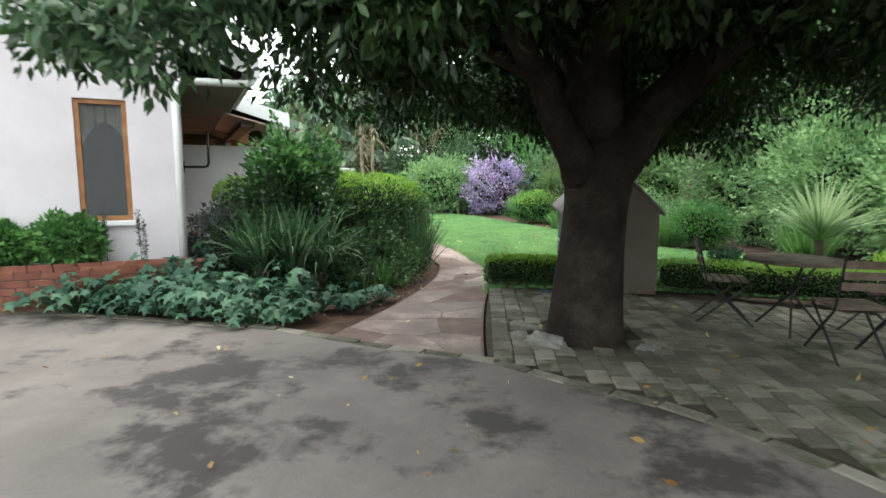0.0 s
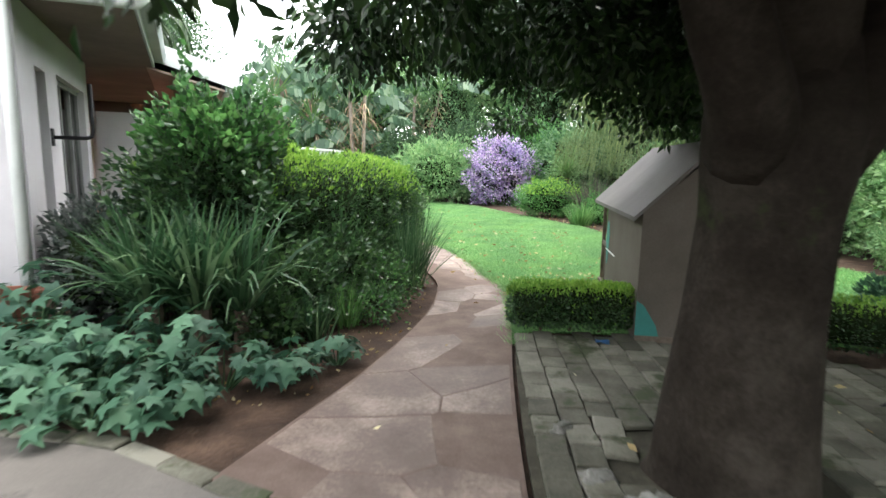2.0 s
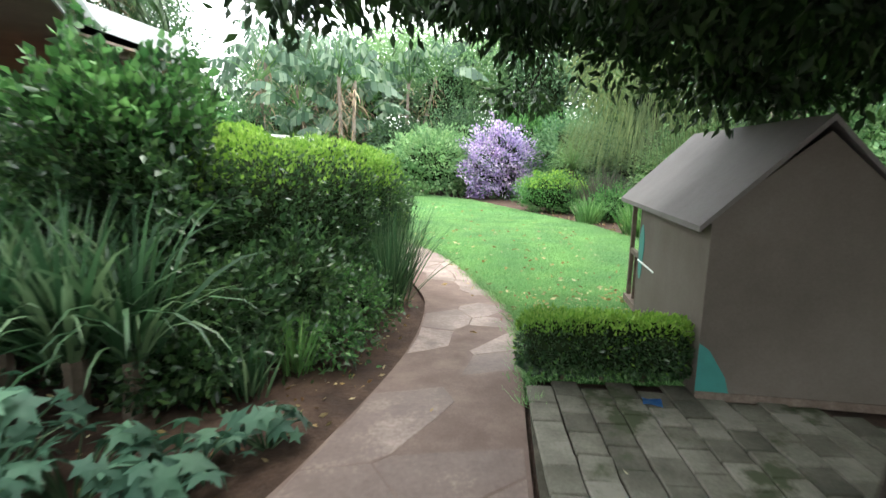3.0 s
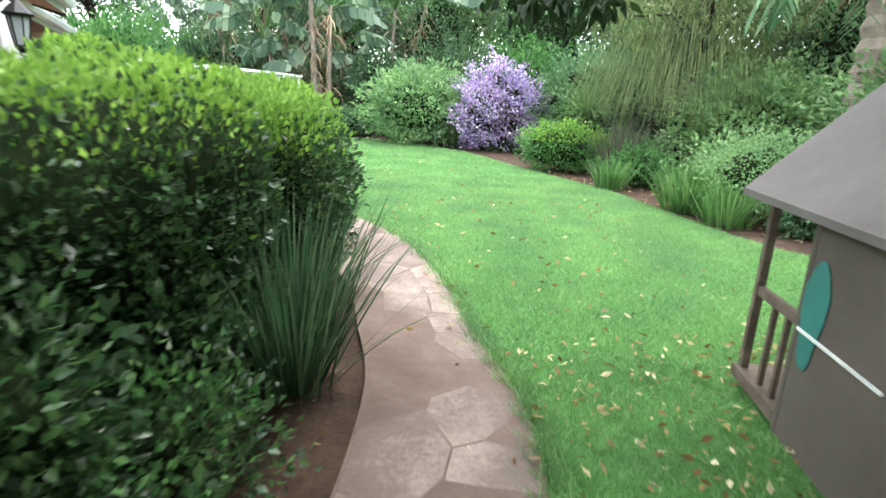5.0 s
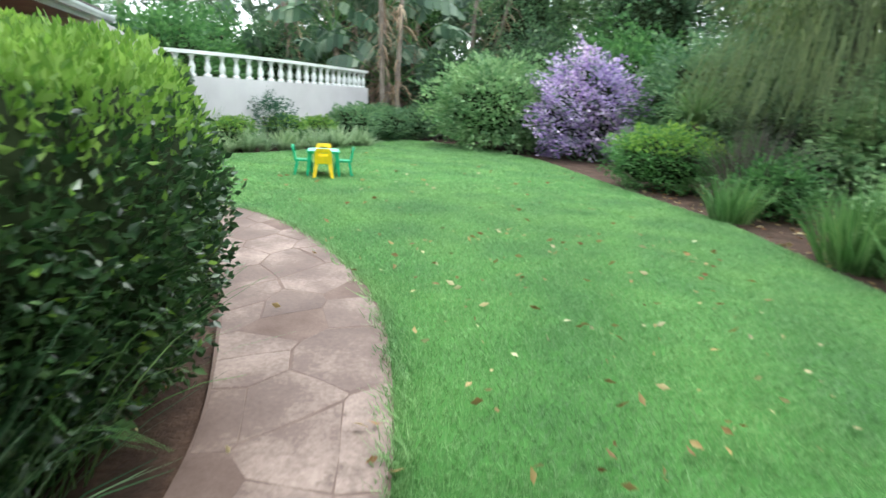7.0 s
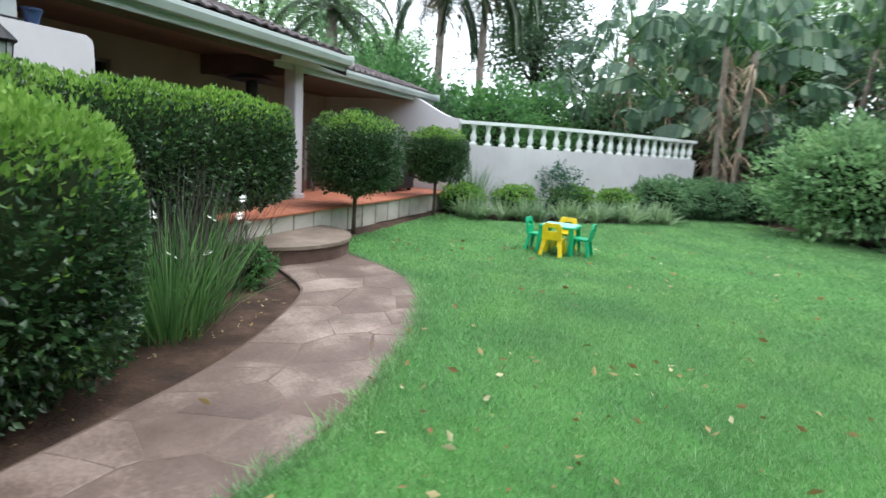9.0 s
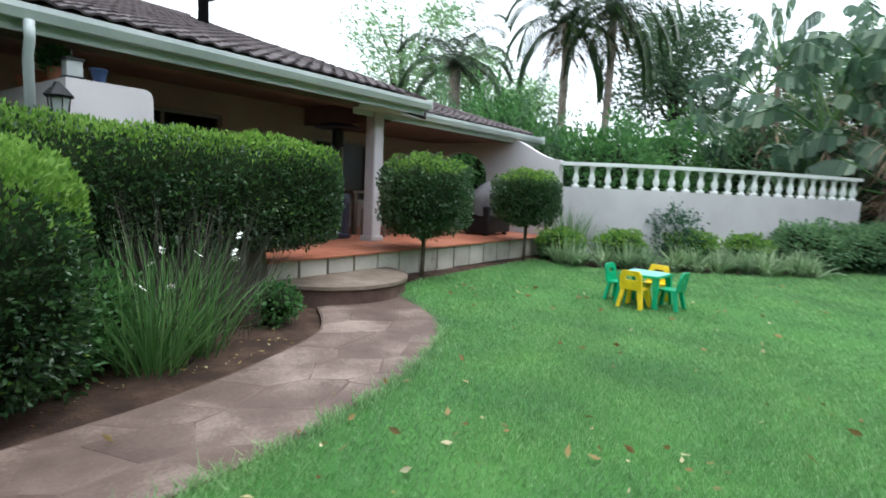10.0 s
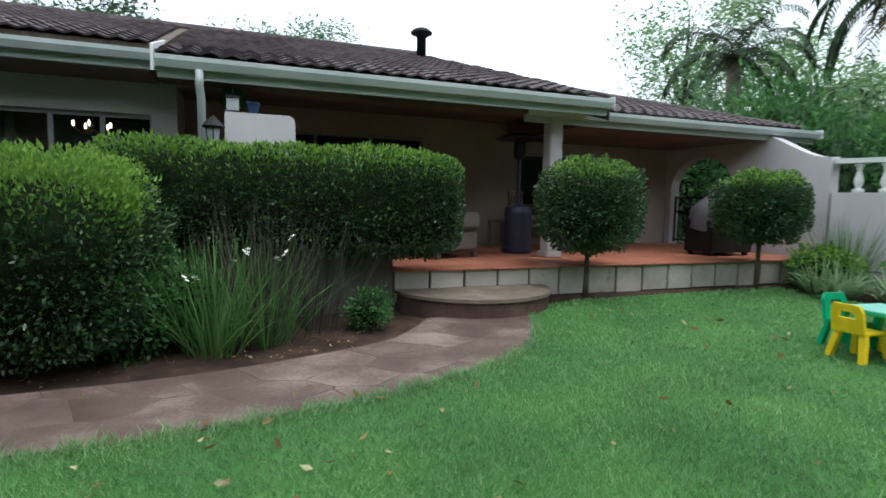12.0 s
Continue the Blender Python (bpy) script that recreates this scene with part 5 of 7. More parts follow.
shrub("wall_plant", (-4.85, 5.85), (0.36, 0.25, 0.26), 2200, "fresh green leafy plant in the brick planter", 0.08, L_SHRUB, 7.9, base=0.45, core=0.6)
for i, (x, y, h) in enumerate([(-3.78, 6.05, 1.15), (-3.45, 6.15, 1.05), (-3.2, 5.8, 0.95)]):
    thing = empty("flower_spike", pose(x, y, 0), "tall thin dark flower spike", "plant", "flower spikes")
    part("stalk", tube(bmesh.new(), [(0, 0, -0.02), (0.01, 0, h * 0.5), (0, 0.015, h)], [0.006, 0.004, 0.002], 5), L_STRAP, thing)
    p = np.stack([rng.normal(size=160) * 0.012, rng.normal(size=160) * 0.012, h * (0.62 + 0.4 * rng.random(160))], -1)
    link_mesh("floret_spray", leaf_mesh("floret_spray", p, rng.normal(size=(160, 3)), 0.03, 0.014), L_PURPLELEAF, thing)

# ---- rock at the foot of the tree ----
def rock(at, size, label, seed):
    bm = bmesh.new()
    bmesh.ops.create_icosphere(bm, subdivisions=4, radius=1)
    for v in bm.verts:
        d = np.array([v.co[:]])
        r = 1 + bumpy(d, 2.5, 0.3, seed)[0] + bumpy(d, 9.0, 0.1, seed)[0] + bumpy(d, 21.0, 0.035, seed)[0]
        v.co = Vector((d[0][0] * size[0], d[0][1] * size[1], max(-0.1, d[0][2]) * size[2])) * r
    ob = part("rock", bm, M_ROCK, None, smooth=True)
    ob.matrix_basis = pose(at[0], at[1], 0.0, 0, 0, at[2])
    return tagged(ob, label, "rock", "rocks under the tree")


rock((0.9, 4.42, -28), (0.19, 0.085, 0.12), "pale pitted rock lying on the paving", 1.0)
rock((0.72, 4.75, 10), (0.09, 0.06, 0.05), "small pale stone lying on the paving", 2.0)
rock((0.66, 5.2, 40), (0.08, 0.05, 0.05), "small pale stone lying on the paving", 4.0)
rock((1.75, 4.35, 10), (0.11, 0.07, 0.05), "small grey stone lying on the paving", 3.0)

# scrap on the paving
bm = bmesh.new()
rows = [[bm.verts.new((0.035 * i, 0.03 * j, 0.006 * math.sin(i * 1.7 + j))) for j in range(4)] for i in range(4)]
for i in range(3):
    for j in range(3):
        bm.faces.new((rows[i][j], rows[i + 1][j], rows[i + 1][j + 1], rows[i][j + 1]))
bmesh.ops.solidify(bm, geom=bm.faces[:], thickness=0.004)
scrap = part("plastic_scrap", bm, M_SCRAP, None)
scrap.matrix_basis = pose(1.24, 6.62, 0.034, 0, 0, -15)
tagged(scrap, "small crumpled blue plastic scrap on the paving", "litter")

# ---- playhouse ----
def playhouse():
    x0, x1, y0, y1, yp, ez, rz = 1.6, 2.7, 6.78, 8.5, 9.02, 1.03, 1.58
    thing = empty("playhouse", pose(x0, y0, 0, 0, 0, -8.5), "small beige wooden playhouse with a grey gabled roof and railed porch", "playhouse")
    w, xm = x1 - x0, (x1 - x0) / 2
    bm = bmesh.new()
    out = [(0, 0.0), (w, 0.0), (w, ez + 0.05), (xm, rz - 0.03), (0, ez + 0.05)]
    a = [bm.verts.new((x, 0, z)) for x, z in out]
    b = [bm.verts.new((x, 0.03, z)) for x, z in out]
    bm.faces.new(a), bm.faces.new(b[::-1])
    for i in range(5):
        bm.faces.new((a[i], b[i], b[(i + 1) % 5], a[(i + 1) % 5]))
    part("gable_wall", bm, M_PLAYWALL, thing)
    bm = bmesh.new()
    a = [bm.verts.new((x, y1 - y0, z)) for x, z in out]
    b = [bm.verts.new((x, y1 - y0 + 0.03, z)) for x, z in out]
    bm.faces.new(a), bm.faces.new(b[::-1])
    for i in range(5):
        bm.faces.new((a[i], b[i], b[(i + 1) % 5], a[(i + 1) % 5]))
    part("gable_wall", bm, M_PLAYWALL, thing)
    part("side_wall", boxes((0.002, 0.03, 0.033, y1 - y0 - 0.003, 0, ez + 0.04)), M_PLAYWALL, thing)
    part("side_wall", boxes((w - 0.03, w - 0.002, 0.033, y1 - y0 - 0.003, 0, ez + 0.04)), M_PLAYWALL, thing)
    for sgn in (0, 1):
        xe, ov = (-0.07, w + 0.07)[sgn], 0.02
        ze = ez - (rz - ez) / xm * 0.07
        bm = bmesh.new()
        q = [(xe, ze + 0.06), (xm, rz + 0.06)]
        vs = []
        for y in (-ov, yp - y0 + 0.1):
            for (x, z) in q:
                vs.append(bm.verts.new((x, y, z)))
                vs.append(bm.verts.new((x, y, z - 0.035)))
        for f in ((0, 2, 6, 4), (1, 5, 7, 3), (0, 4, 5, 1), (2, 3, 7, 6), (0, 1, 3, 2), (4, 6, 7, 5)):
            bm.faces.new([vs[i] for i in f])
        part("roof_panel", bm, M_PLAYROOF, thing)
    part("porch_floor", boxes((0, w, y1 - y0 + 0.03, yp - y0, 0.03, 0.09)), M_DARKWOOD, thing)
    for x in (0.02, w - 0.06):
        part("porch_post", boxes((x, x + 0.04, yp - y0 - 0.06, yp - y0 - 0.02, 0.09, ez + 0.02), bevel=0.004), M_DARKWOOD, thing)
    for x in (0.022, w - 0.058):
        part("handrail", boxes((x, x + 0.036, y1 - y0 + 0.032, yp - y0 - 0.062, 0.5, 0.55), bevel=0.004), M_DARKWOOD, thing)
        for k in range(2):
            y = y1 - y0 + 0.14 + 0.13 * k
            part("rail_bar", boxes((x + 0.006, x + 0.03, y, y + 0.024, 0.09, 0.5)), M_DARKWOOD, thing)
    part("pale_strip", boxes((-0.011, -0.001, 1.15, y1 - y0 - 0.01, 0.51, 0.524), bevel=0.002), M_WHITE, thing, "thin pale strip along the wall")
    part("base_board", boxes((0.0, w, -0.012, -0.001, 0.0, 0.05)), M_DARKWOOD, thing)
    # painted teal patches
    bm = bmesh.new()
    v = [bm.verts.new((x, -0.004, z)) for x, z in ((0.0, 0.0), (0.2, 0.0), (0.16, 0.14), (0.06, 0.3), (0.0, 0.34))]
    f = bm.faces.new(v)
    ex = bmesh.ops.extrude_face_region(bm, geom=[f])
    for g in ex["geom"]:
        if isinstance(g, bmesh.types.BMVert):
            g.co.y += 0.003
    part("painted_patch", bm, M_TEAL, thing, "teal painted patch")
    bm = bmesh.new()
    ring = [bm.verts.new((-0.004, 1.63 + 0.085 * math.cos(q) * (1 + 0.2 * math.sin(3 * q)), 0.6 + 0.24 * math.sin(q))) for q in (2 * math.pi * k / 14 for k in range(14))]
    f = bm.faces.new(ring)
    ex = bmesh.ops.extrude_face_region(bm, geom=[f])
    for g in ex["geom"]:
        if isinstance(g, bmesh.types.BMVert):
            g.co.x += 0.003
    part("painted_patch", bm, M_TEAL, thing, "teal painted patch")


playhouse()

# ---- garden table and folding chairs under the tree ----
def round_table(at, r, h):
    thing = empty("garden_table", pose(at[0], at[1], 0), "dark weathered round garden table on folding iron legs", "table")
    part("tabletop", lathe(bmesh.new(), [(0.02, h - 0.03), (r - 0.01, h - 0.03), (r, h - 0.02), (r, h - 0.005), (r - 0.01, h)], 28), M_DARKWOOD, thing)
    for a in (0, 120, 240):
        c, s = math.cos(radians(a)), math.sin(radians(a))
        c2, s2 = math.cos(radians(a + 130)), math.sin(radians(a + 130))
        part("leg", tube(bmesh.new(), [(c * r * 0.8, s * r * 0.8, 0), (0.02 * c, 0.02 * s, h * 0.5), (c2 * r * 0.7, s2 * r * 0.7, h - 0.03)], 0.012, 6), M_IRON, thing)


def folding_chair(m):
    thing = empty("folding_chair", m, "folding garden chair with dark slats and black iron legs", "chair", "chairs round the garden table")
    for k in range(5):
        part("seat_slat", boxes((-0.2, 0.2, -0.19 + k * 0.08, -0.125 + k * 0.08, 0.44, 0.458), bevel=0.003), M_DARKWOOD, thing)
    for k in range(3):
        part("back_slat", boxes((-0.2, 0.2, 0.235 + 0.02 * k, 0.25 + 0.02 * k, 0.6 + 0.085 * k, 0.66 + 0.085 * k), bevel=0.003), M_DARKWOOD, thing)
    for x in (-0.2, 0.2):
        part("leg", tube(bmesh.new(), [(x, -0.26, 0), (x, 0.18, 0.43), (x, 0.28, 0.86)], 0.011, 6), M_IRON, thing)
        part("leg", tube(bmesh.new(), [(x * 0.9, 0.28, 0), (x * 0.9, -0.2, 0.435)], 0.011, 6), M_IRON, thing)
    return thing


round_table((3.3, 4.95), 0.42, 0.7)
fc = folding_chair(pose(2.85, 5.3, 0, 0, 0, 70))
copy_thing(fc, pose(3.25, 4.15, 0, 0, 0, 170))
copy_thing(fc, pose(3.95, 4.7, 0, 0, 0, -100))


def pot(at, r, h, mat, label, z=0.0, plant=None):
    thing = empty("plant_pot", pose(at[0], at[1], z), label, "pot", "garden pots")
    part("pot", lathe(bmesh.new(), [(r * 0.65, 0), (r * 0.9, h * 0.7), (r, h * 0.86), (r * 1.08, h * 0.86), (r * 1.08, h), (r * 0.92, h), (r * 0.85, h * 0.88), (0.01, h * 0.87)], 18), mat, thing, smooth=False)
    if plant:
        p, d = ball_points(420, (0, 0, h + r * 0.8), (r * 1.3, r * 1.3, r * 1.1), 0.8, seed=at[0])
        link_mesh("foliage", leaf_mesh("foliage", p, d + np.array([0, 0, 0.4]), 0.07, 0.03), plant, thing)
    return thing


pot((3.6, 6.75), 0.14, 0.3, M_POT, "clay pot with a small green plant", plant=L_GREY)
pot((5.3, 6.2), 0.16, 0.3, M_POT, "reddish clay pot on the garden edge", plant=L_TIPS)

# ---- children's table and chairs ----
def kids_table(m):
    thing = empty("play_table", m, "small square green plastic children's table with a pale top", "table")
    part("tabletop", boxes((-0.3, 0.3, -0.3, 0.3, 0.42, 0.455), bevel=0.012), M_GREENP, thing)
    part("table_panel", boxes((-0.27, 0.27, -0.27, 0.27, 0.456, 0.462)), M_TABLETOP, thing, "pale green table surface")
    for x in (-1, 1):
        for y in (-1, 1):
            bm = bmesh.new()
            top = [(x * 0.28, y * 0.28), (x * 0.2, y * 0.28), (x * 0.2, y * 0.2), (x * 0.28, y * 0.2)]
            bot = [(x * 0.31, y * 0.31), (x * 0.27, y * 0.31), (x * 0.27, y * 0.27), (x * 0.31, y * 0.27)]
            lo = [bm.verts.new((*p, 0)) for p in bot]
            hi = [bm.verts.new((*p, 0.42)) for p in top]
            bm.faces.new(lo), bm.faces.new(hi)
            for i in range(4):
                bm.faces.new((lo[i], lo[(i + 1) % 4], hi[(i + 1) % 4], hi[i]))
            part("leg", bm, M_GREENP, thing)


def kids_chair(m, mat, colour):
    thing = empty("play_chair", m, f"small {colour} plastic children's chair", "chair", "chairs round the play table")
    part("seat", boxes((-0.15, 0.15, -0.14, 0.14, 0.25, 0.28), bevel=0.01), mat, thing)
    bm = bmesh.new()
    out = [(-0.16, 0.26), (-0.15, 0.47), (-0.12, 0.53), (0.12, 0.53), (0.15, 0.47), (0.16, 0.26)]
    inn = [(-0.085, 0.4), (-0.07, 0.46), (0.07, 0.46), (0.085, 0.4)]
    for y in (0.13, 0.165):
        vo = [bm.verts.new((x, y + (z - 0.26) * 0.18, z)) for x, z in out]
        vi = [bm.verts.new((x, y + (z - 0.26) * 0.18, z)) for x, z in inn]
        bm.faces.new((vo[0], vo[1], vi[1], vi[0])), bm.faces.new((vo[1], vo[2], vo[3], vo[4], vi[2], vi[1])), bm.faces.new((vo[4], vo[5], vi[3], vi[2])), bm.faces.new((vo[0], vi[0], vi[3], vo[5]))
    bm.verts.ensure_lookup_table()
    for i in range(6):
        j = (i + 1) % 6
        bm.faces.new((bm.verts[i], bm.verts[j], bm.verts[10 + j], bm.verts[10 + i]))
    for i in range(4):
        j = (i + 1) % 4
        bm.faces.new((bm.verts[6 + i], bm.verts[6 + j], bm.verts[16 + j], bm.verts[16 + i]))
    part("backrest", bm, mat, thing)
    for x in (-1, 1):
        for y in (-1, 1):
            bm = bmesh.new()
            lo = [bm.verts.new((x * a, y * b, 0)) for a, b in ((0.19, 0.19), (0.135, 0.19), (0.135, 0.14), (0.19, 0.14))]
            hi = [bm.verts.new((x * a, y * b, 0.26)) for a, b in ((0.15, 0.14), (0.085, 0.14), (0.085, 0.09), (0.15, 0.09))]
            bm.faces.new(lo), bm.faces.new(hi)
            for i in range(4):
                bm.faces.new((lo[i], lo[(i + 1) % 4], hi[(i + 1) % 4], hi[i]))
            part("leg", bm, mat, thing)


KT = pose(-2.32, 17.0, 0.0, 0, 0, 20) @ Matrix.Scale(0.84, 4)
kids_table(KT)
kids_chair(KT @ pose(0.0, -0.33, 0, 0, 0, 180), M_YELLOWP, "yellow")
kids_chair(KT @ pose(0.0, 0.33, 0, 0, 0, 0), M_YELLOWP, "yellow")
kids_chair(KT @ pose(0.36, 0.0, 0, 0, 0, -90), M_GREENP, "green")
kids_chair(KT @ pose(-0.36, 0.0, 0, 0, 0, 90), M_GREENP, "green")

# ---- steps, planter, veranda things ----
step = empty("garden_step", HOUSE, "half-round stone step up to the veranda", "step")
SC, SR = 0.85, 0.86
arc = [(SR * math.cos(a), SC + SR * 1.05 * math.sin(a)) for a in (math.pi * (k / 24 - 0.5) for k in range(25))]
part("riser", prism(bmesh.new(), [(0.02, SC - SR * 1.05)] + arc + [(0.02, SC + SR * 1.05)], -0.05, 0.16), M_STEPD, step, "dark mossy step body")
part("tread", prism(bmesh.new(), [(0.02, SC - SR * 1.08)] + [(x * 1.03, SC + (y - SC) * 1.03) for x, y in arc] + [(0.02, SC + SR * 1.08)], 0.162, 0.2), M_STEP, step, "worn grey-brown stone tread")
planter = part("planter_wall", boxes((-0.28, 0.03, -3.2, -0.105, -0.05, 0.6), (-0.28, 0.0, -3.18, -0.12, 0.6, 0.62), bevel=0.01), M_DARKWALL, None)
planter.matrix_basis = HOUSE
tagged(planter, "dark plastered planter wall under the hedge", "planter", kind="structure")


def house_thing(name, off, s, z, turn, label, category, group=""):
    return empty(name, HOUSE @ pose(off, s, z, 0, 0, turn), label, category, group)


def lantern():
    t = house_thing("wall_lantern", -0.31, -1.9, 1.62, 0, "black iron wall lantern on the screen wall", "lamp")
    part("bracket", tube(bmesh.new(), [(0.0, 0, 0.3), (0.08, 0, 0.36), (0.15, 0, 0.34)], 0.012, 6), M_IRON, t)
    part("cap", lathe(bmesh.new(), [(0.1, 0.24), (0.11, 0.255), (0.07, 0.3), (0.03, 0.34), (0.01, 0.36)], 8, (0.15, 0)), M_IRON, t)
    part("glass", lathe(bmesh.new(), [(0.045, 0.02), (0.075, 0.235)], 6, (0.15, 0)), M_LAMPGLASS, t, "pale lantern glass")
    for k in range(6):
        a = 2 * math.pi * k / 6
        part("bar", tube(bmesh.new(), [(0.15 + 0.048 * math.cos(a), 0.048 * math.sin(a), 0.0), (0.15 + 0.079 * math.cos(a), 0.079 * math.sin(a), 0.24)], 0.006, 4), M_IRON, t)
    part("base", lathe(bmesh.new(), [(0.02, -0.04), (0.05, 0.0), (0.05, 0.018)], 8, (0.15, 0)), M_IRON, t)


lantern()
p0 = hp(-0.4, -1.52)
pot((p0.x, p0.y), 0.07, 0.12, M_BLUE, "dark blue glazed pot on the screen wall", 2.05)
for off, s in ((-0.8, -1.71), (-1.2, -1.71), (-1.6, -1.71)):
    p0 = hp(off, s)
    pot((p0.x, p0.y), 0.08, 0.13, M_POT, "clay pot on the screen wall", 2.05, L_SHRUB if off > -1 else None)
t = house_thing("table_lantern", -0.4, -1.72, 2.05, 0, "small square lantern with white panes", "lamp")
part("base", boxes((-0.07, 0.07, -0.07, 0.07, 0, 0.02)), M_IRON, t)
part("lid", boxes((-0.07, 0.07, -0.07, 0.07, 0.15, 0.17)), M_IRON, t)
part("glass", boxes((-0.06, 0.06, -0.06, 0.06, 0.02, 0.15)), M_LAMPGLASS, t)
part("ring", tube(bmesh.new(), [(0, 0, 0.17), (0, 0, 0.26)], 0.006, 5), M_IRON, t)

# gas heater
t = house_thing("patio_heater", -1.6, 2.3, TZ, 0, "tall dark gas patio heater with a round hood", "heater")
part("tank_cover", lathe(bmesh.new(), [(0.23, 0), (0.24, 0.03), (0.24, 0.06), (0.21, 0.08), (0.21, 0.62), (0.19, 0.7), (0.06, 0.73)], 20), M_HEATER, t, smooth=False)
part("pole", lathe(bmesh.new(), [(0.03, 0.72), (0.03, 1.45)], 10), M_HEATER, t)
part("burner", lathe(bmesh.new(), [(0.04, 1.4), (0.09, 1.45), (0.09, 1.68), (0.05, 1.7)], 14), M_IRON, t)
part("hood", lathe(bmesh.new(), [(0.36, 1.7), (0.37, 1.71), (0.2, 1.78), (0.03, 1.8)], 24), M_HEATER, t)

# wicker armchair with cushion
t = house_thing("armchair", -1.3, 0.95, TZ, 200, "grey-brown wicker armchair with a pale cushion", "armchair")
part("base", boxes((-0.36, 0.36, -0.38, 0.36, 0.08, 0.38), bevel=0.04), M_CLOTH, t)
part("arm", boxes((-0.4, -0.28, -0.38, 0.36, 0.385, 0.62), bevel=0.04), M_CLOTH, t)
part("arm", boxes((0.28, 0.4, -0.38, 0.36, 0.385, 0.62), bevel=0.04), M_CLOTH, t)
part("backrest", boxes((-0.38, 0.38, 0.25, 0.4, 0.385, 0.84), bevel=0.05), M_CLOTH, t)
part("seat_cushion", boxes((-0.27, 0.27, -0.36, 0.22, 0.39, 0.5), bevel=0.04), M_CUSHION, t)
part("back_cushion", boxes((-0.27, 0.27, 0.1, 0.245, 0.505, 0.9), bevel=0.05), M_CUSHION, t)
for x in (-0.32, 0.32):
    for y in (-0.33, 0.33):
        part("leg", boxes((x - 0.03, x + 0.03, y - 0.03, y + 0.03, 0, 0.078)), M_DARKWOOD, t)

# veranda dining set
def slat_chair(off, s, turn):
    t = house_thing("veranda_chair", off, s, TZ, turn, "dark wooden veranda chair with a slatted back", "chair", "veranda chairs")
    part("seat", boxes((-0.21, 0.21, -0.21, 0.21, 0.43, 0.46), bevel=0.006), M_DARKWOOD, t)
    for x in (-0.19, 0.19):
        part("leg", boxes((x - 0.018, x + 0.018, -0.2, -0.16, 0, 0.43)), M_DARKWOOD, t)
        part("leg", boxes((x - 0.018, x + 0.018, 0.17, 0.205, 0, 0.95)), M_DARKWOOD, t)
    part("top_rail", boxes((-0.172, 0.172, 0.175, 0.2, 0.87, 0.94)), M_DARKWOOD, t)
    for x in (-0.12, -0.04, 0.04, 0.12):
        part("slat", boxes((x - 0.018, x + 0.018, 0.18, 0.195, 0.46, 0.87)), M_DARKWOOD, t)


slat_chair(-1.5, 3.1, 30)
slat_chair(-1.5, 4.0, 140)
slat_chair(-2.4, 2.5, -60)
t = house_thing("veranda_table", -2.2, 3.5, TZ, 0, "dark wooden veranda table", "table")
part("tabletop", boxes((-0.45, 0.45, -0.7, 0.7, 0.7, 0.74), bevel=0.008), M_DARKWOOD, t)
for x in (-0.38, 0.38):
    for y in (-0.6, 0.6):
        part("leg", boxes((x - 0.035, x + 0.035, y - 0.035, y + 0.035, 0, 0.7)), M_DARKWOOD, t)

# covered barbecue
t = house_thing("barbecue", -0.78, 5.45, TZ, 0, "black barbecue under a draped grey cover", "barbecue")
part("cabinet", boxes((-0.27, 0.27, -0.42, 0.42, 0.05, 0.55), bevel=0.01), M_IRON, t)
bm = bmesh.new()
rings = []
for z, fx, fy in ((0.4, 0.31, 0.46), (0.58, 0.3, 0.45), (0.72, 0.29, 0.43), (0.8, 0.24, 0.36), (0.93, 0.12, 0.2), (1.02, 0.03, 0.06)):
    rings.append([bm.verts.new((fx * (1 + 0.06 * math.sin(5 * q + z * 4)) * math.copysign(abs(math.cos(q)) ** 0.6, math.cos(q)), fy * (1 + 0.06 * math.sin(7 * q)) * math.copysign(abs(math.sin(q)) ** 0.6, math.sin(q)), z + 0.03 * math.sin(6 * q) * (z < 0.5))) for q in (2 * math.pi * k / 28 for k in range(28))])
for r0, r1 in zip(rings, rings[1:]):
    for k in range(28):
        bm.faces.new((r0[k], r0[(k + 1) % 28], r1[(k + 1) % 28], r1[k]))
bm.faces.new(rings[-1])
part("cover", bm, M_COVER, t, "draped grey cloth cover", True)
for x in (-0.2, 0.2):
    for y in (-0.35, 0.35):
        part("foot", boxes((x - 0.03, x + 0.03, y - 0.03, y + 0.03, 0, 0.048)), M_IRON, t)

# iron gate in the arch
t = empty("gate", HOUSE @ pose(ARCH_A, END_S + 0.08, TZ), "white-painted low iron gate in the arch", "gate")
gw = ARCH_B - ARCH_A
part("frame", boxes((0.02, 0.05, 0, 0.03, 0.02, 0.95), (gw - 0.05, gw - 0.02, 0, 0.03, 0.02, 0.95), (0.05, gw - 0.05, 0, 0.03, 0.06, 0.09), (0.05, gw - 0.05, 0, 0.03, 0.62, 0.65), (0.05, gw - 0.05, 0, 0.03, 0.9, 0.93)), M_IRON, t)
for k in range(9):
    x = 0.05 + (gw - 0.1) * (k + 0.5) / 9
    part("bar", boxes((x - 0.008, x + 0.008, 0.006, 0.024, 0.09, 0.9)), M_IRON, t)

# bent pipe bracket between the front room and the screen wall
t = house_thing("wall_pipe", SIDE_OFF + 0.0, -4.78, 1.58, 0, "dark bent iron pipe fixed to the wall", "pipe")
part("pipe", tube(bmesh.new(), [(0, 0, 0), (0.27, 0.0, 0.0), (0.31, 0.0, 0.015), (0.325, 0.0, 0.06), (0.325, 0.0, 0.5)], 0.018, 8), M_IRON, t, smooth=True)
part("wall_plate", boxes((-0.002, 0.015, -0.05, 0.05, -0.08, 0.08), bevel=0.003), M_IRON, t)

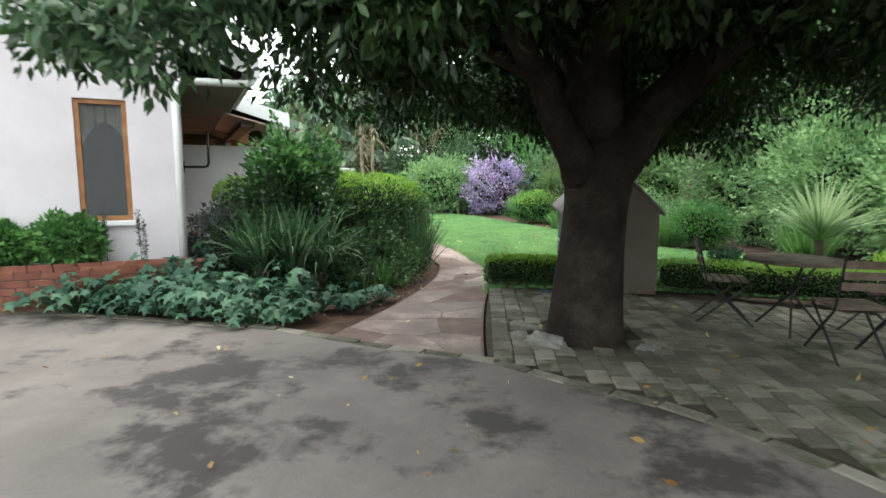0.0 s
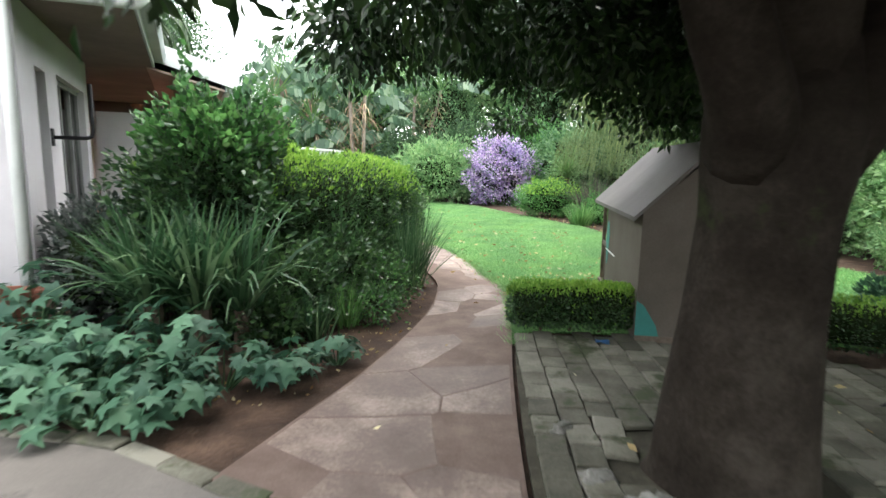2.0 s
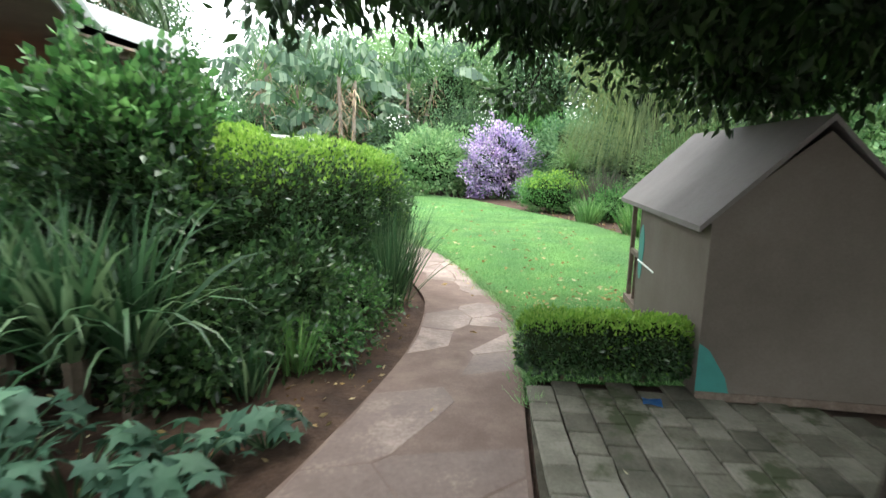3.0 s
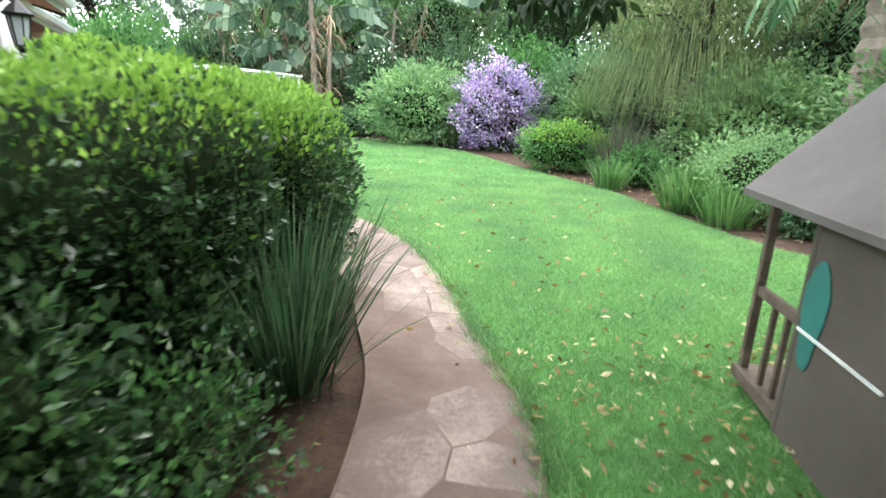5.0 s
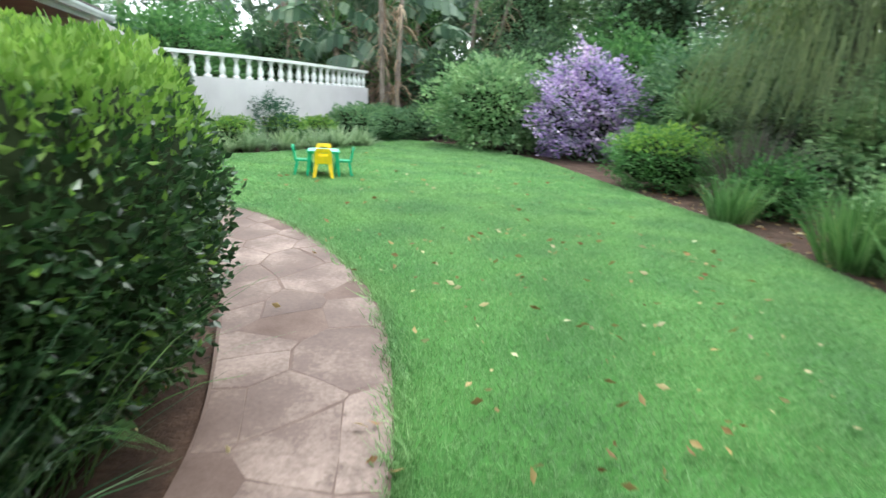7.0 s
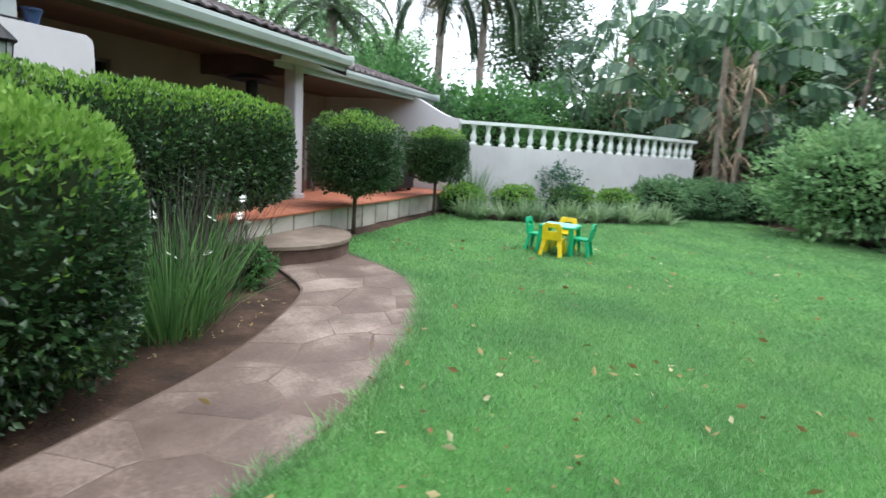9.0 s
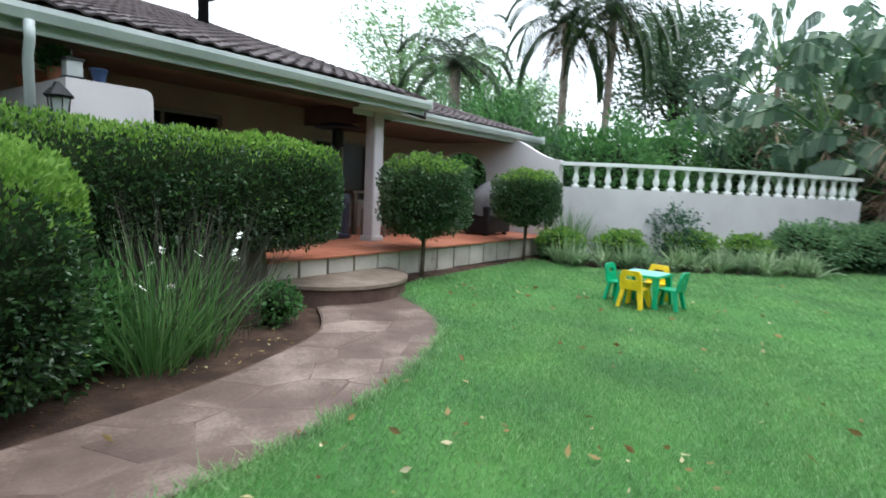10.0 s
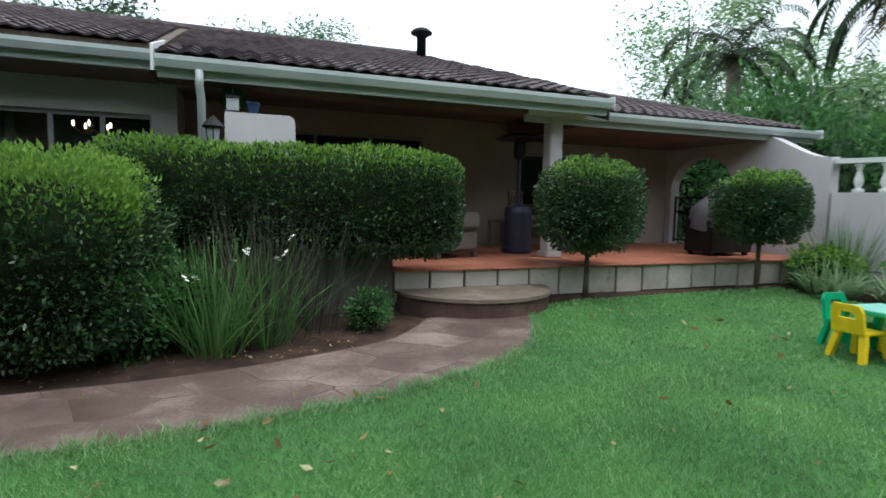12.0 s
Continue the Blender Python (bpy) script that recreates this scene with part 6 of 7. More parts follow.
# chandelier in the front room
t = house_thing("chandelier", -3.4, -3.6, 1.98, 0, "lit brass chandelier in the dark front room", "lamp")
part("stem", tube(bmesh.new(), [(0, 0, 0.1), (0, 0, 0.5)], 0.012, 6), M_IRON, t)
for k in range(5):
    a = 2 * math.pi * k / 5
    c, s = math.cos(a), math.sin(a)
    part("arm", tube(bmesh.new(), [(0, 0, 0.12), (0.12 * c, 0.12 * s, 0.06), (0.24 * c, 0.24 * s, 0.14)], 0.008, 5), M_WOOD, t)
    part("bulb", lathe(bmesh.new(), [(0.008, 0.15), (0.016, 0.18), (0.013, 0.21), (0.003, 0.235)], 8, (0.24 * c, 0.24 * s)), M_BULB, t, "glowing candle bulb")

# ---- far side of the garden ----
shrub("light_green_shrub", (-0.02, 23.7), (1.75, 1.2, 1.2), 11000, "wide light green shrub at the lawn's end", 0.13, L_FARLIGHT, 8.1, rough=0.2, core=0.6)
shrub("blossom_bush", (2.23, 22.9), (1.12, 0.95, 1.2), 20000, "tall bush covered in lilac-purple blossom", 0.085, L_FAR, 8.8, 2.3, 0.26, extra=(L_PURPLE, -0.8, 0.76, "blossom", 1.0), core=0.7)
shrub("green_bush", (3.18, 18.4), (0.9, 0.85, 0.52), 9000, "rounded fresh green bush at the lawn edge", 0.06, L_SHRUB, 9.4, extra=(L_TIPS, 0.3, 0.5, "new_growth", 1.0))
shrub("green_bush", (5.55, 11.5), (0.6, 0.6, 0.5), 6000, "rounded fresh green bush at the lawn edge", 0.06, L_SHRUB, 9.9)
shrub("grey_bush", (4.73, 13.7), (0.85, 0.8, 0.62), 6500, "loose pale green bush in the border", 0.055, L_FARLIGHT, 10.3, rough=0.24, core=0.5)
strap_clump("border_grass", (3.93, 14), 420, 0.85, 0.022, "dense tuft of bright green border grass", L_GRASSY, 0.7, 0.9, 0.3, group="border grasses")
strap_clump("border_grass", (4.08, 13.1), 260, 0.7, 0.02, "dense tuft of bright green border grass", L_GRASSY, 0.7, 0.9, 0.3, group="border grasses")
strap_clump("border_grass", (5.0, 11.9), 380, 0.8, 0.025, "dense tuft of bright green border grass", L_GRASSY, 0.7, 0.9, 0.3, group="border grasses")
strap_clump("border_grass", (6.6, 9.6), 380, 0.8, 0.025, "dense tuft of bright green border grass", L_GRASSY, 0.7, 0.9, 0.3, group="border grasses")
strap_clump("border_grass", (3.48, 15.9), 240, 0.65, 0.022, "dense tuft of bright green border grass", L_GRASSY, 0.7, 1.0, 0.25, group="border grasses")
strap_clump("dry_grass", (4.13, 17.1), 320, 1.35, 0.02, "tall tuft of grey-brown dry grass", L_DRYSTEM, 0.8, 0.8, 0.3)
strap_clump("dragon_plant", (4.08, 20.1), 240, 1.05, 0.045, "tall spiky plant with long drooping leaves", L_GRASSY, 1.4, 2.2, 0.1, stem=1.1)
strap_clump("spiky_yucca", (5.75, 8.15), 240, 1.05, 0.045, "spiky pale green yucca with a dense head of leaves", L_YUCCA, 1.7, 0.7, 0.07, stem=0.55)
strap_clump("spiky_yucca", (7.2, 7.2), 160, 0.9, 0.045, "spiky pale green yucca with a dense head of leaves", L_YUCCA, 1.5, 0.8, 0.07, stem=0.3)

for i, (x, y, r) in enumerate([(4.18, 16.4, 0.5), (5.38, 15.1, 0.6), (4.88, 12.7, 0.4), (5.78, 13.5, 0.55), (7.08, 12.1, 0.55), (7.0, 10.4, 0.5), (4.48, 18.1, 0.6), (3.38, 21.1, 0.6)]):
    shrub("border_bush", (x, y), (r, r, r * 0.75), 3200, "leafy green bush in the far border", 0.07, L_FARLIGHT if x > 5.5 else (L_SHRUB, L_FARLIGHT, L_FAR)[i % 3], 50 + i, rough=0.3, core=0.55, group="bushes in the far border")

# bed in front of the balustrade
for i, (x, y, r) in enumerate([(-5.82, 18.55, 0.4), (-5.27, 19.6, 0.42), (-4.72, 20.9, 0.45), (-4.37, 22.1, 0.42)]):
    shrub("bed_bush", (x, y), (r * 1.1, r * 1.1, r * 0.72), 3600, "low rounded yellow-green bush below the wall", 0.055, L_SHRUB, 11 + i, extra=(L_TIPS, 0.1, 0.55, "new_growth", 1.0), base=0.05, group="bushes below the wall")
for i in range(17):
    f = i / 16
    x, y = -5.42 + 2.2 * f + 0.1 * math.sin(i * 2.1), 18.15 + 4.1 * f + 0.12 * math.cos(i * 1.7)
    strap_clump("agapanthus", (x, y), 70, 0.6, 0.038, "clump of broad grey-green strap leaves edging the bed", L_YUCCA, 1.1, 1.7, 0.1, gz(x, y), group="edging plants below the wall")
shrub("wall_shrub", (-4.92, 20.6), (0.5, 0.35, 0.5), 2200, "airy grey-green shrub against the white wall", 0.06, L_GREY, 13.2, rough=0.25, core=0.0, base=0.15)
strap_clump("bed_reeds", (-5.82, 18.85), 200, 1.15, 0.012, "tuft of thin upright green stems by the wall", L_GRASSY, 0.6, 0.5, 0.22)
for i, (x, y) in enumerate([(-3.82, 23.1), (-3.72, 24.1), (-3.57, 25.2), (-2.72, 25.7), (-3.22, 24.7)]):
    shrub("border_shrub", (x, y), (0.7, 0.7, 0.48), 3600, "low dark green shrub at the lawn's end", 0.08, L_FAR, 14 + i, group="shrubs at the lawn's end")


# ---- trees round the garden ----
def paddle_plant(at, stems, seed, group="strelitzia clumps"):
    """Tall banana-like plant: ringed stems, dry thatch and fans of large paddle leaves."""
    thing = empty("giant_strelitzia", pose(at[0], at[1], 0), "tall banana-like plant with big split paddle leaves and dry thatch", "tree", group)
    lr = np.random.default_rng(seed)
    V, F, TB, TW = [], [], [], []
    stalks = bmesh.new()
    for k in range(stems):
        bx, by = lr.normal() * 0.6, lr.normal() * 0.6
        h = 1.4 + 3.6 * lr.random()
        tx, ty = bx * 1.5 + lr.normal() * 0.3, by * 1.5 + lr.normal() * 0.3
        part("stem", tube(bmesh.new(), [(bx, by, -0.1), ((bx + tx) / 2, (by + ty) / 2, h * 0.5), (tx, ty, h)], [0.1, 0.075, 0.07], 8), M_PALMBARK, thing)
        fan = lr.random() * math.pi
        for j in range(11):
            q = radians(-75 + 150 * j / 10 + lr.normal() * 9)
            out = np.array([math.cos(fan) * math.sin(q) + lr.normal() * 0.15, math.sin(fan) * math.sin(q) + lr.normal() * 0.15, math.cos(q)])
            out /= np.linalg.norm(out)
            side = np.cross(out, [math.sin(fan), -math.cos(fan), 0.25 * lr.normal()])
            side /= np.linalg.norm(side)
            base = np.array([tx, ty, h]) + out * (0.7 + 0.5 * lr.random())
            tube(stalks, [(tx, ty, h - 0.1), tuple(base), tuple(base + out * 0.5 + np.array([0, 0, -0.06]))], [0.03, 0.02, 0.012], 5, False)
            ln, wd = 1.15 + 0.6 * lr.random(), 0.19 + 0.09 * lr.random()
            for seg in range(6):
                for sg in (-1, 1):
                    f0, f1 = seg / 6, (seg + 0.93) / 6
                    droop = lambda f: np.array([0, 0, -0.6 * f * f * ln])
                    w0, w1 = wd * math.sin(math.pi * min(1, 0.12 + f0 * 0.88)) ** 0.7, wd * math.sin(math.pi * min(0.97, 0.12 + f1 * 0.88)) ** 0.7
                    tear = np.array([0, 0, -0.12 - 0.18 * lr.random()])
                    i0 = len(V)
                    V += [base + out * ln * f0 + droop(f0), base + out * ln * f1 + droop(f1), base + out * ln * f1 + droop(f1) + side * sg * w1 + tear * w1 / wd, base + out * ln * f0 + droop(f0) + side * sg * w0 + tear * w0 / wd]
                    F.append((i0, i0 + 1, i0 + 2, i0 + 3))
        for j in range(60):
            z = h * (0.3 + 0.7 * lr.random())
            a = lr.random() * 6.28
            TB.append([bx + (tx - bx) * z / h + 0.1 * math.cos(a), by + (ty - by) * z / h + 0.1 * math.sin(a), z])
            TW.append([math.cos(a) * 0.6, math.sin(a) * 0.6, -0.1])
    tagged(part("foliage_stalk", stalks, L_GRASSY, thing), "green leaf stalks", kind="stuff")
    link_mesh("leaves", raw_mesh("leaves", np.array(V), np.array(F), 4), L_PADDLE, thing)
    n = len(TB)
    link_mesh("dry_thatch", blade_mesh("dry_thatch", np.array(TB), np.array(TW), 0.7 + 0.4 * rng.random(n), 0.05, 2.2, 4), M_THATCH, thing, "hanging dry brown leaf remains")


for i, (x, y, s) in enumerate([(-4.42, 27.3, 6), (-2.42, 29, 5), (-6.02, 27.7, 6), (-8.12, 27.5, 5), (-3.42, 26.4, 4), (-0.42, 30, 4)]):
    paddle_plant((x, y), s, 60 + i)


def palm(at, h, r, frond, n, label, seed, mat=None, droop=1.6, scaly=False, skirt=0):
    thing = empty("palm_tree", pose(at[0], at[1], 0), label, "palm", "palms")
    lr = np.random.default_rng(seed)
    bm = bmesh.new()
    rings = int(h / (0.16 if scaly else 0.35))
    pts = [(0.15 * math.sin(k / rings * 2), 0, -0.1 + (h + 0.1) * k / rings) for k in range(rings + 1)]
    tube(bm, pts, [r * (1 + (0.16 if scaly else 0.05) * (k % 2)) for k in range(rings + 1)], 14)
    part("trunk", bm, M_PALMBARK, thing)
    B, W, L = [], [], []
    for k in range(n):
        a, e = 2 * math.pi * k / n * 3.3, radians(75 - 110 * (k / n))
        d = np.array([math.cos(a) * math.cos(e), math.sin(a) * math.cos(e), math.sin(e)])
        p, dd = np.array([0.15 * math.sin(2), 0, h]), d.copy()
        for j in range(26):
            p = p + dd * frond / 26
            dd = unit((dd + np.array([0, 0, -droop / 26 * (0.4 + j / 13)]))[None])[0]
            sd = unit(np.cross(dd, [0, 0, 1.0])[None])[0]
            for sg in (-1, 1):
                B.append(p.copy())
                W.append(sd * sg + dd * 0.6 + np.array([0, 0, -0.35]))
                L.append(0.45 * frond / 2.4 * (1 - 0.6 * abs(j / 26 - 0.45)))
    n2 = len(B)
    link_mesh("fronds", blade_mesh("fronds", np.array(B), np.array(W), np.array(L), 0.055 * frond / 2.4 + 0.01, 0.9, 2), mat or L_FAR, thing)
    if skirt:
        a = lr.random(skirt) * 6.28
        b = np.stack([r * np.cos(a), r * np.sin(a), h - 1.2 * lr.random(skirt)], -1)
        link_mesh("dry_skirt", blade_mesh("dry_skirt", b, np.stack([np.cos(a), np.sin(a), np.zeros(skirt)], -1), 1.1, 0.06, 2.6, 4), M_THATCH, thing)
    return thing


palm((7.13, 15.2), 4.6, 0.33, 2.8, 34, "stout date palm with a scaly trunk", 70, L_FAR, 1.7, True, 60)
palm((-15.22, 21.1), 5.7, 0.2, 2.6, 30, "tall palm behind the house", 71, L_DARK, 1.9)
palm((-13.42, 24.5), 7.2, 0.14, 3.0, 28, "very tall palm with drooping fronds", 72, L_DARK, 2.4, False, 90)
palm((-12.37, 25.6), 7.6, 0.13, 3.0, 28, "very tall palm with drooping fronds", 73, L_DARK, 2.4, False, 60)

far = [
    (-2.82, 32.5, 8, 3.2, L_FARLIGHT), (1.68, 31.5, 7.5, 3.2, L_FARLIGHT), (5.18, 29.5, 8.5, 3.4, L_FAR), (8.68, 27.5, 8, 3.4, L_MID), (-7.32, 33.5, 7.5, 3.2, L_FAR), (-13.82, 31.2, 9.5, 3.2, L_MID),
    (10.68, 22.5, 8, 3.3, L_FAR), (10.98, 18, 7.0, 3.0, L_FARLIGHT), (11.18, 13, 7.5, 3.2, L_FARLIGHT), (11.5, 8, 7.0, 3.2, L_FARLIGHT), (12, 3.5, 7.5, 3.2, L_FARLIGHT),
    (-24.5, 27, 9.6, 3.2, L_FARLIGHT), (-25, 31, 8, 3.0, L_FARLIGHT), (-23.82, 22.5, 11, 3.4, L_FARLIGHT), 
    # the last four stand out of view, added to shade the court
    (-25.5, 3.2, 10.6, 3.2, L_FAR), (-19, -3.2, 8.9, 3.0, L_MID), (7, -9, 8.5, 3.6, L_FAR), (-6, -14, 9, 4, L_FAR), (14, -3, 8, 3.6, L_FAR), (5.6, -5.2, 8, 3.6, L_MID),
]
for i, (x, y, h, r, m) in enumerate(far):
    tree("garden_tree", (x, y), h, r, 9000 if x < -20 else 15000, "leafy green tree behind the garden, some unseen for shade", m, 0.17, 0.2, 20 + i * 1.3, clumps=14)
# tall understorey that closes the garden; the last five are unseen, added to block light
# the three hp() shrubs stand in for a dark house wing beyond the arch
under = [(-1.62, 27.5, 2.0), (0.98, 26, 2.2), (3.58, 25, 2.3), (4.98, 22.5, 2.0), (6.38, 20, 2.0), (6.98, 17.7, 1.6), (8.18, 14.5, 1.9), (8.4, 11.2, 1.9), (8.7, 8.6, 1.7), (9.3, 6.0, 1.7), (-5.82, 30.5, 2.2), (-9.32, 29, 2.0), (-11.32, 26.5, 1.9), (-10.12, 22.5, 1.7), (3.18, 28, 2.6), (6.78, 25, 2.6), (8.78, 21, 2.4), (-9.02, 24.5, 2.3), (-7.42, 26.7, 2.4), (-5.42, 28.1, 2.3), (-8.22, 21.7, 2.1), (-10.02, 20.5, 2.2), (-12.22, 23.1, 2.4), (hp(-3.0, 9.3)[0], hp(-3.0, 9.3)[1], 2.7), (hp(-5.0, 9.4)[0], hp(-5.0, 9.4)[1], 2.7), (hp(-1.6, 9.0)[0], hp(-1.6, 9.0)[1], 1.6), (-4.02, 30.5, 4.4), (0.38, 29.5, 4.4), (4.38, 27.7, 4.4), (7.78, 24.5, 4.2), (10.08, 19.5, 4.0), (10.58, 15.1, 3.6), (-4, -11, 4.5), (3, -10, 4.5), (8.5, -5.5, 4.5), (-10, -8, 4.5), (-14, -2, 4.2)]
for i, (x, y, h) in enumerate(under):
    shrub("tall_shrub", (x, y), (1.6, 1.5, h * 0.75), 15000 if 5 <= i <= 9 else 8500, "tall dense green shrub closing the garden, some added for darkness", 0.12 if 5 <= i <= 9 else 0.14, L_FARLIGHT if 5 <= i <= 9 else L_MID if i in (10, 11, 0) else (L_FAR, L_MID, L_SHRUB)[i % 3], 30 + i, rough=0.24, core=0.5 if 5 <= i <= 9 else 0.64, group="shrubs round the garden")
# weeping tree at the border
thing = tree("weeping_tree", (5.78, 18.8), 5.5, 2.2, 9000, "weeping tree with long hanging grey-green twigs", L_WILLOW, 0.16, 0.16, 90, clumps=10, wide=0.22, droop=1.4, group="")
n = 3600
a = rng.random(n) * 6.28
rr = 2.3 * np.sqrt(rng.random(n))
b = np.stack([rr * np.cos(a), rr * np.sin(a), 1.6 + 3.2 * rng.random(n) * (1 - rr / 3)], -1)
link_mesh("hanging_curtain", blade_mesh("hanging_curtain", b, np.stack([np.cos(a) * 0.3, np.sin(a) * 0.3, -0.6 + 0 * a], -1), 0.5 + 0.5 * rng.random(n), 0.008, 2.0, 4), L_WILLOW, thing)

# ---- lawn blades, fallen leaves, small litter ----
def scatter(poly, n, gen):
    p = np.array(poly)
    lo, hi = p.min(0), p.max(0)
    q = lo + gen.random((n, 2)) * (hi - lo)
    return q[in_poly(q[:, 0], q[:, 1], poly)]


g2 = np.random.default_rng(21)
near = scatter(LAWN, 1800000, g2)
reach = np.hypot(near[:, 0] - np.clip(near[:, 0], 0.0, 2.0), near[:, 1] - np.clip(near[:, 1], 7, 14))
keep = g2.random(len(near)) < np.clip(1.05 - reach / 4.0, 0.16, 1)
near = near[keep][:900000]
nb = len(near)
lp = np.stack([near[:, 0], near[:, 1], ground_z(near[:, 0], near[:, 1]) - 0.012], -1)
tuft = 0.8 + 0.4 * g2.random(nb) + 0.12 * bumpy(lp * np.array([1.0, 0.7, 0]), 1.7, 1.0, 2.0)
hgt = (0.022 + 0.018 * g2.random(nb)) * tuft
leanv = g2.normal(size=(nb, 2)) * 0.6
tip = lp + np.stack([leanv[:, 0] * hgt, leanv[:, 1] * hgt, hgt], -1)
ang = g2.random(nb) * 6.28
sd = np.stack([np.cos(ang), np.sin(ang), 0 * ang], -1) * 0.0027 * (1 + 0.35 * reach[keep][:nb])[:, None]
lawn_blades = link_mesh("grass", raw_mesh("grass", np.stack([lp - sd, lp + sd, tip], 1).reshape(-1, 3), np.arange(nb * 3), 3), L_LAWN)
edge = PR[PR[:, 1] > 6.6]
along = np.linspace(0, len(edge) - 1.001, 9000) + g2.normal(size=9000) * 0.02
along = np.clip(along, 0, len(edge) - 1.001)
clump = bumpy(np.stack([along * 1.7, along * 0.6, 0 * along], -1), 1.3, 1.0, 2.0)
ex = np.interp(along, np.arange(len(edge)), edge[:, 0]) + 0.03 + 0.045 * g2.normal(size=9000) - 0.03 * clump
ey = np.interp(along, np.arange(len(edge)), edge[:, 1]) + 0.02 * g2.normal(size=9000)
eh = (0.03 + 0.035 * g2.random(9000)) * np.clip(1 + 0.5 * clump, 0.5, 2)
eb = np.stack([ex, ey, ground_z(ex, ey) - 0.01], -1)
et = eb + np.stack([eh * (g2.normal(size=9000) * 0.6 - 0.35), eh * g2.normal(size=9000) * 0.6, eh], -1)
ea = g2.random(9000) * 6.28
es = np.stack([np.cos(ea), np.sin(ea), 0 * ea], -1) * 0.004
edge_grass = link_mesh("grass", raw_mesh("grass", np.stack([eb - es, eb + es, et], 1).reshape(-1, 3), np.arange(27000), 3), L_LAWN)
tagged(edge_grass, "ragged tufts of grass overhanging the path's edge", "grass", kind="stuff")
tagged(lawn_blades, "short mown bright green lawn grass", "grass", kind="stuff")


def litter(name, poly, n, z, size, mat, label, seed, category="leaves"):
    gen = np.random.default_rng(seed)
    q = scatter(poly, n, gen)
    b = np.stack([q[:, 0], q[:, 1], ground_z(q[:, 0], q[:, 1]) + z], -1)
    w = np.stack([gen.normal(size=len(q)), gen.normal(size=len(q)), 0.25 * np.abs(gen.normal(size=len(q)))], -1)
    s = size * (0.5 + gen.random(len(q)))
    ob = link_mesh(name, leaf_mesh(name, b, w, s, s * 0.45, 0.1), mat)
    return tagged(ob, label, category, kind="stuff")


litter("fallen_leaves", [(0.85, 7.3), (0.85, 8.6), (0.75, 9.3), (2.3, 9.5), (3.4, 8.2), (2.9, 7.3)], 900, 0.03, 0.046, L_FALLEN, "yellow and brown leaves fallen on the lawn by the playhouse", 30)
litter("fallen_leaves", [(0.58, 7.7), (0.18, 11.5), (-1.32, 13.7), (2.68, 14.5), (2.78, 7.7)], 430, 0.028, 0.055, L_FALLEN, "yellow and brown leaves fallen on the lawn", 31)
litter("fallen_leaves", [(-0.82, 13.8), (-3.82, 15), (-2.82, 20.5), (1.68, 19.5), (2.98, 13.8)], 170, 0.028, 0.06, L_FALLEN, "yellow and brown leaves fallen on the lawn", 32)
litter("fallen_leaves", [(-4, 0.5), (-3, 5.0), (0.2, 4.0), (1.5, 2.8), (1.5, 0.5)], 46, 0.008, 0.06, L_FALLEN, "scattered dry leaves on the drive", 33)
litter("fallen_leaves", [(-1, 5), (0.3, 5), (0.58, 9), (-0.12, 12.5), (-1.62, 13.3), (-0.02, 8.5)], 26, 0.03, 0.05, L_FALLEN, "scattered dry leaves on the path", 34)
litter("soil_litter", [(-0.85, 5.5), (-0.22, 7.22), (-0.12, 9), (-0.92, 11.3), (-2.02, 12.7), (-3.22, 12.9), (-2.42, 11.3), (-1.42, 8.5), (-2.5, 5.6)], 1500, -0.02, 0.035, L_FALLEN, "dry leaf litter on the soil", 35)
litter("soil_litter", [(2.48, 18.7), (3.58, 15.5), (3.58, 13.7), (4.18, 12.3), (6.18, 11.9), (7.68, 13.5), (5.18, 19.5)], 1600, -0.02, 0.06, L_FALLEN, "dry leaf mulch in the far border", 37)
litter("fallen_leaves", [(0.8, 4.0), (0.8, 6.6), (4, 5.4), (4, 1), (2.2, 1.5)], 60, 0.03, 0.06, L_FALLEN, "scattered dry leaves on the paving", 36)

# ---- flagstones: crazy paving in the path's own run ----
def clip_poly(poly, a, b, c):
    """Keeps the side a*x + b*y <= c of a convex polygon."""
    out = []
    for i in range(len(poly)):
        p, q = poly[i], poly[(i + 1) % len(poly)]
        dp, dq = a * p[0] + b * p[1] - c, a * q[0] + b * q[1] - c
        if dp <= 0:
            out.append(p)
        if dp * dq < 0:
            f = dp / (dp - dq)
            out.append((p[0] + (q[0] - p[0]) * f, p[1] + (q[1] - p[1]) * f))
    return out


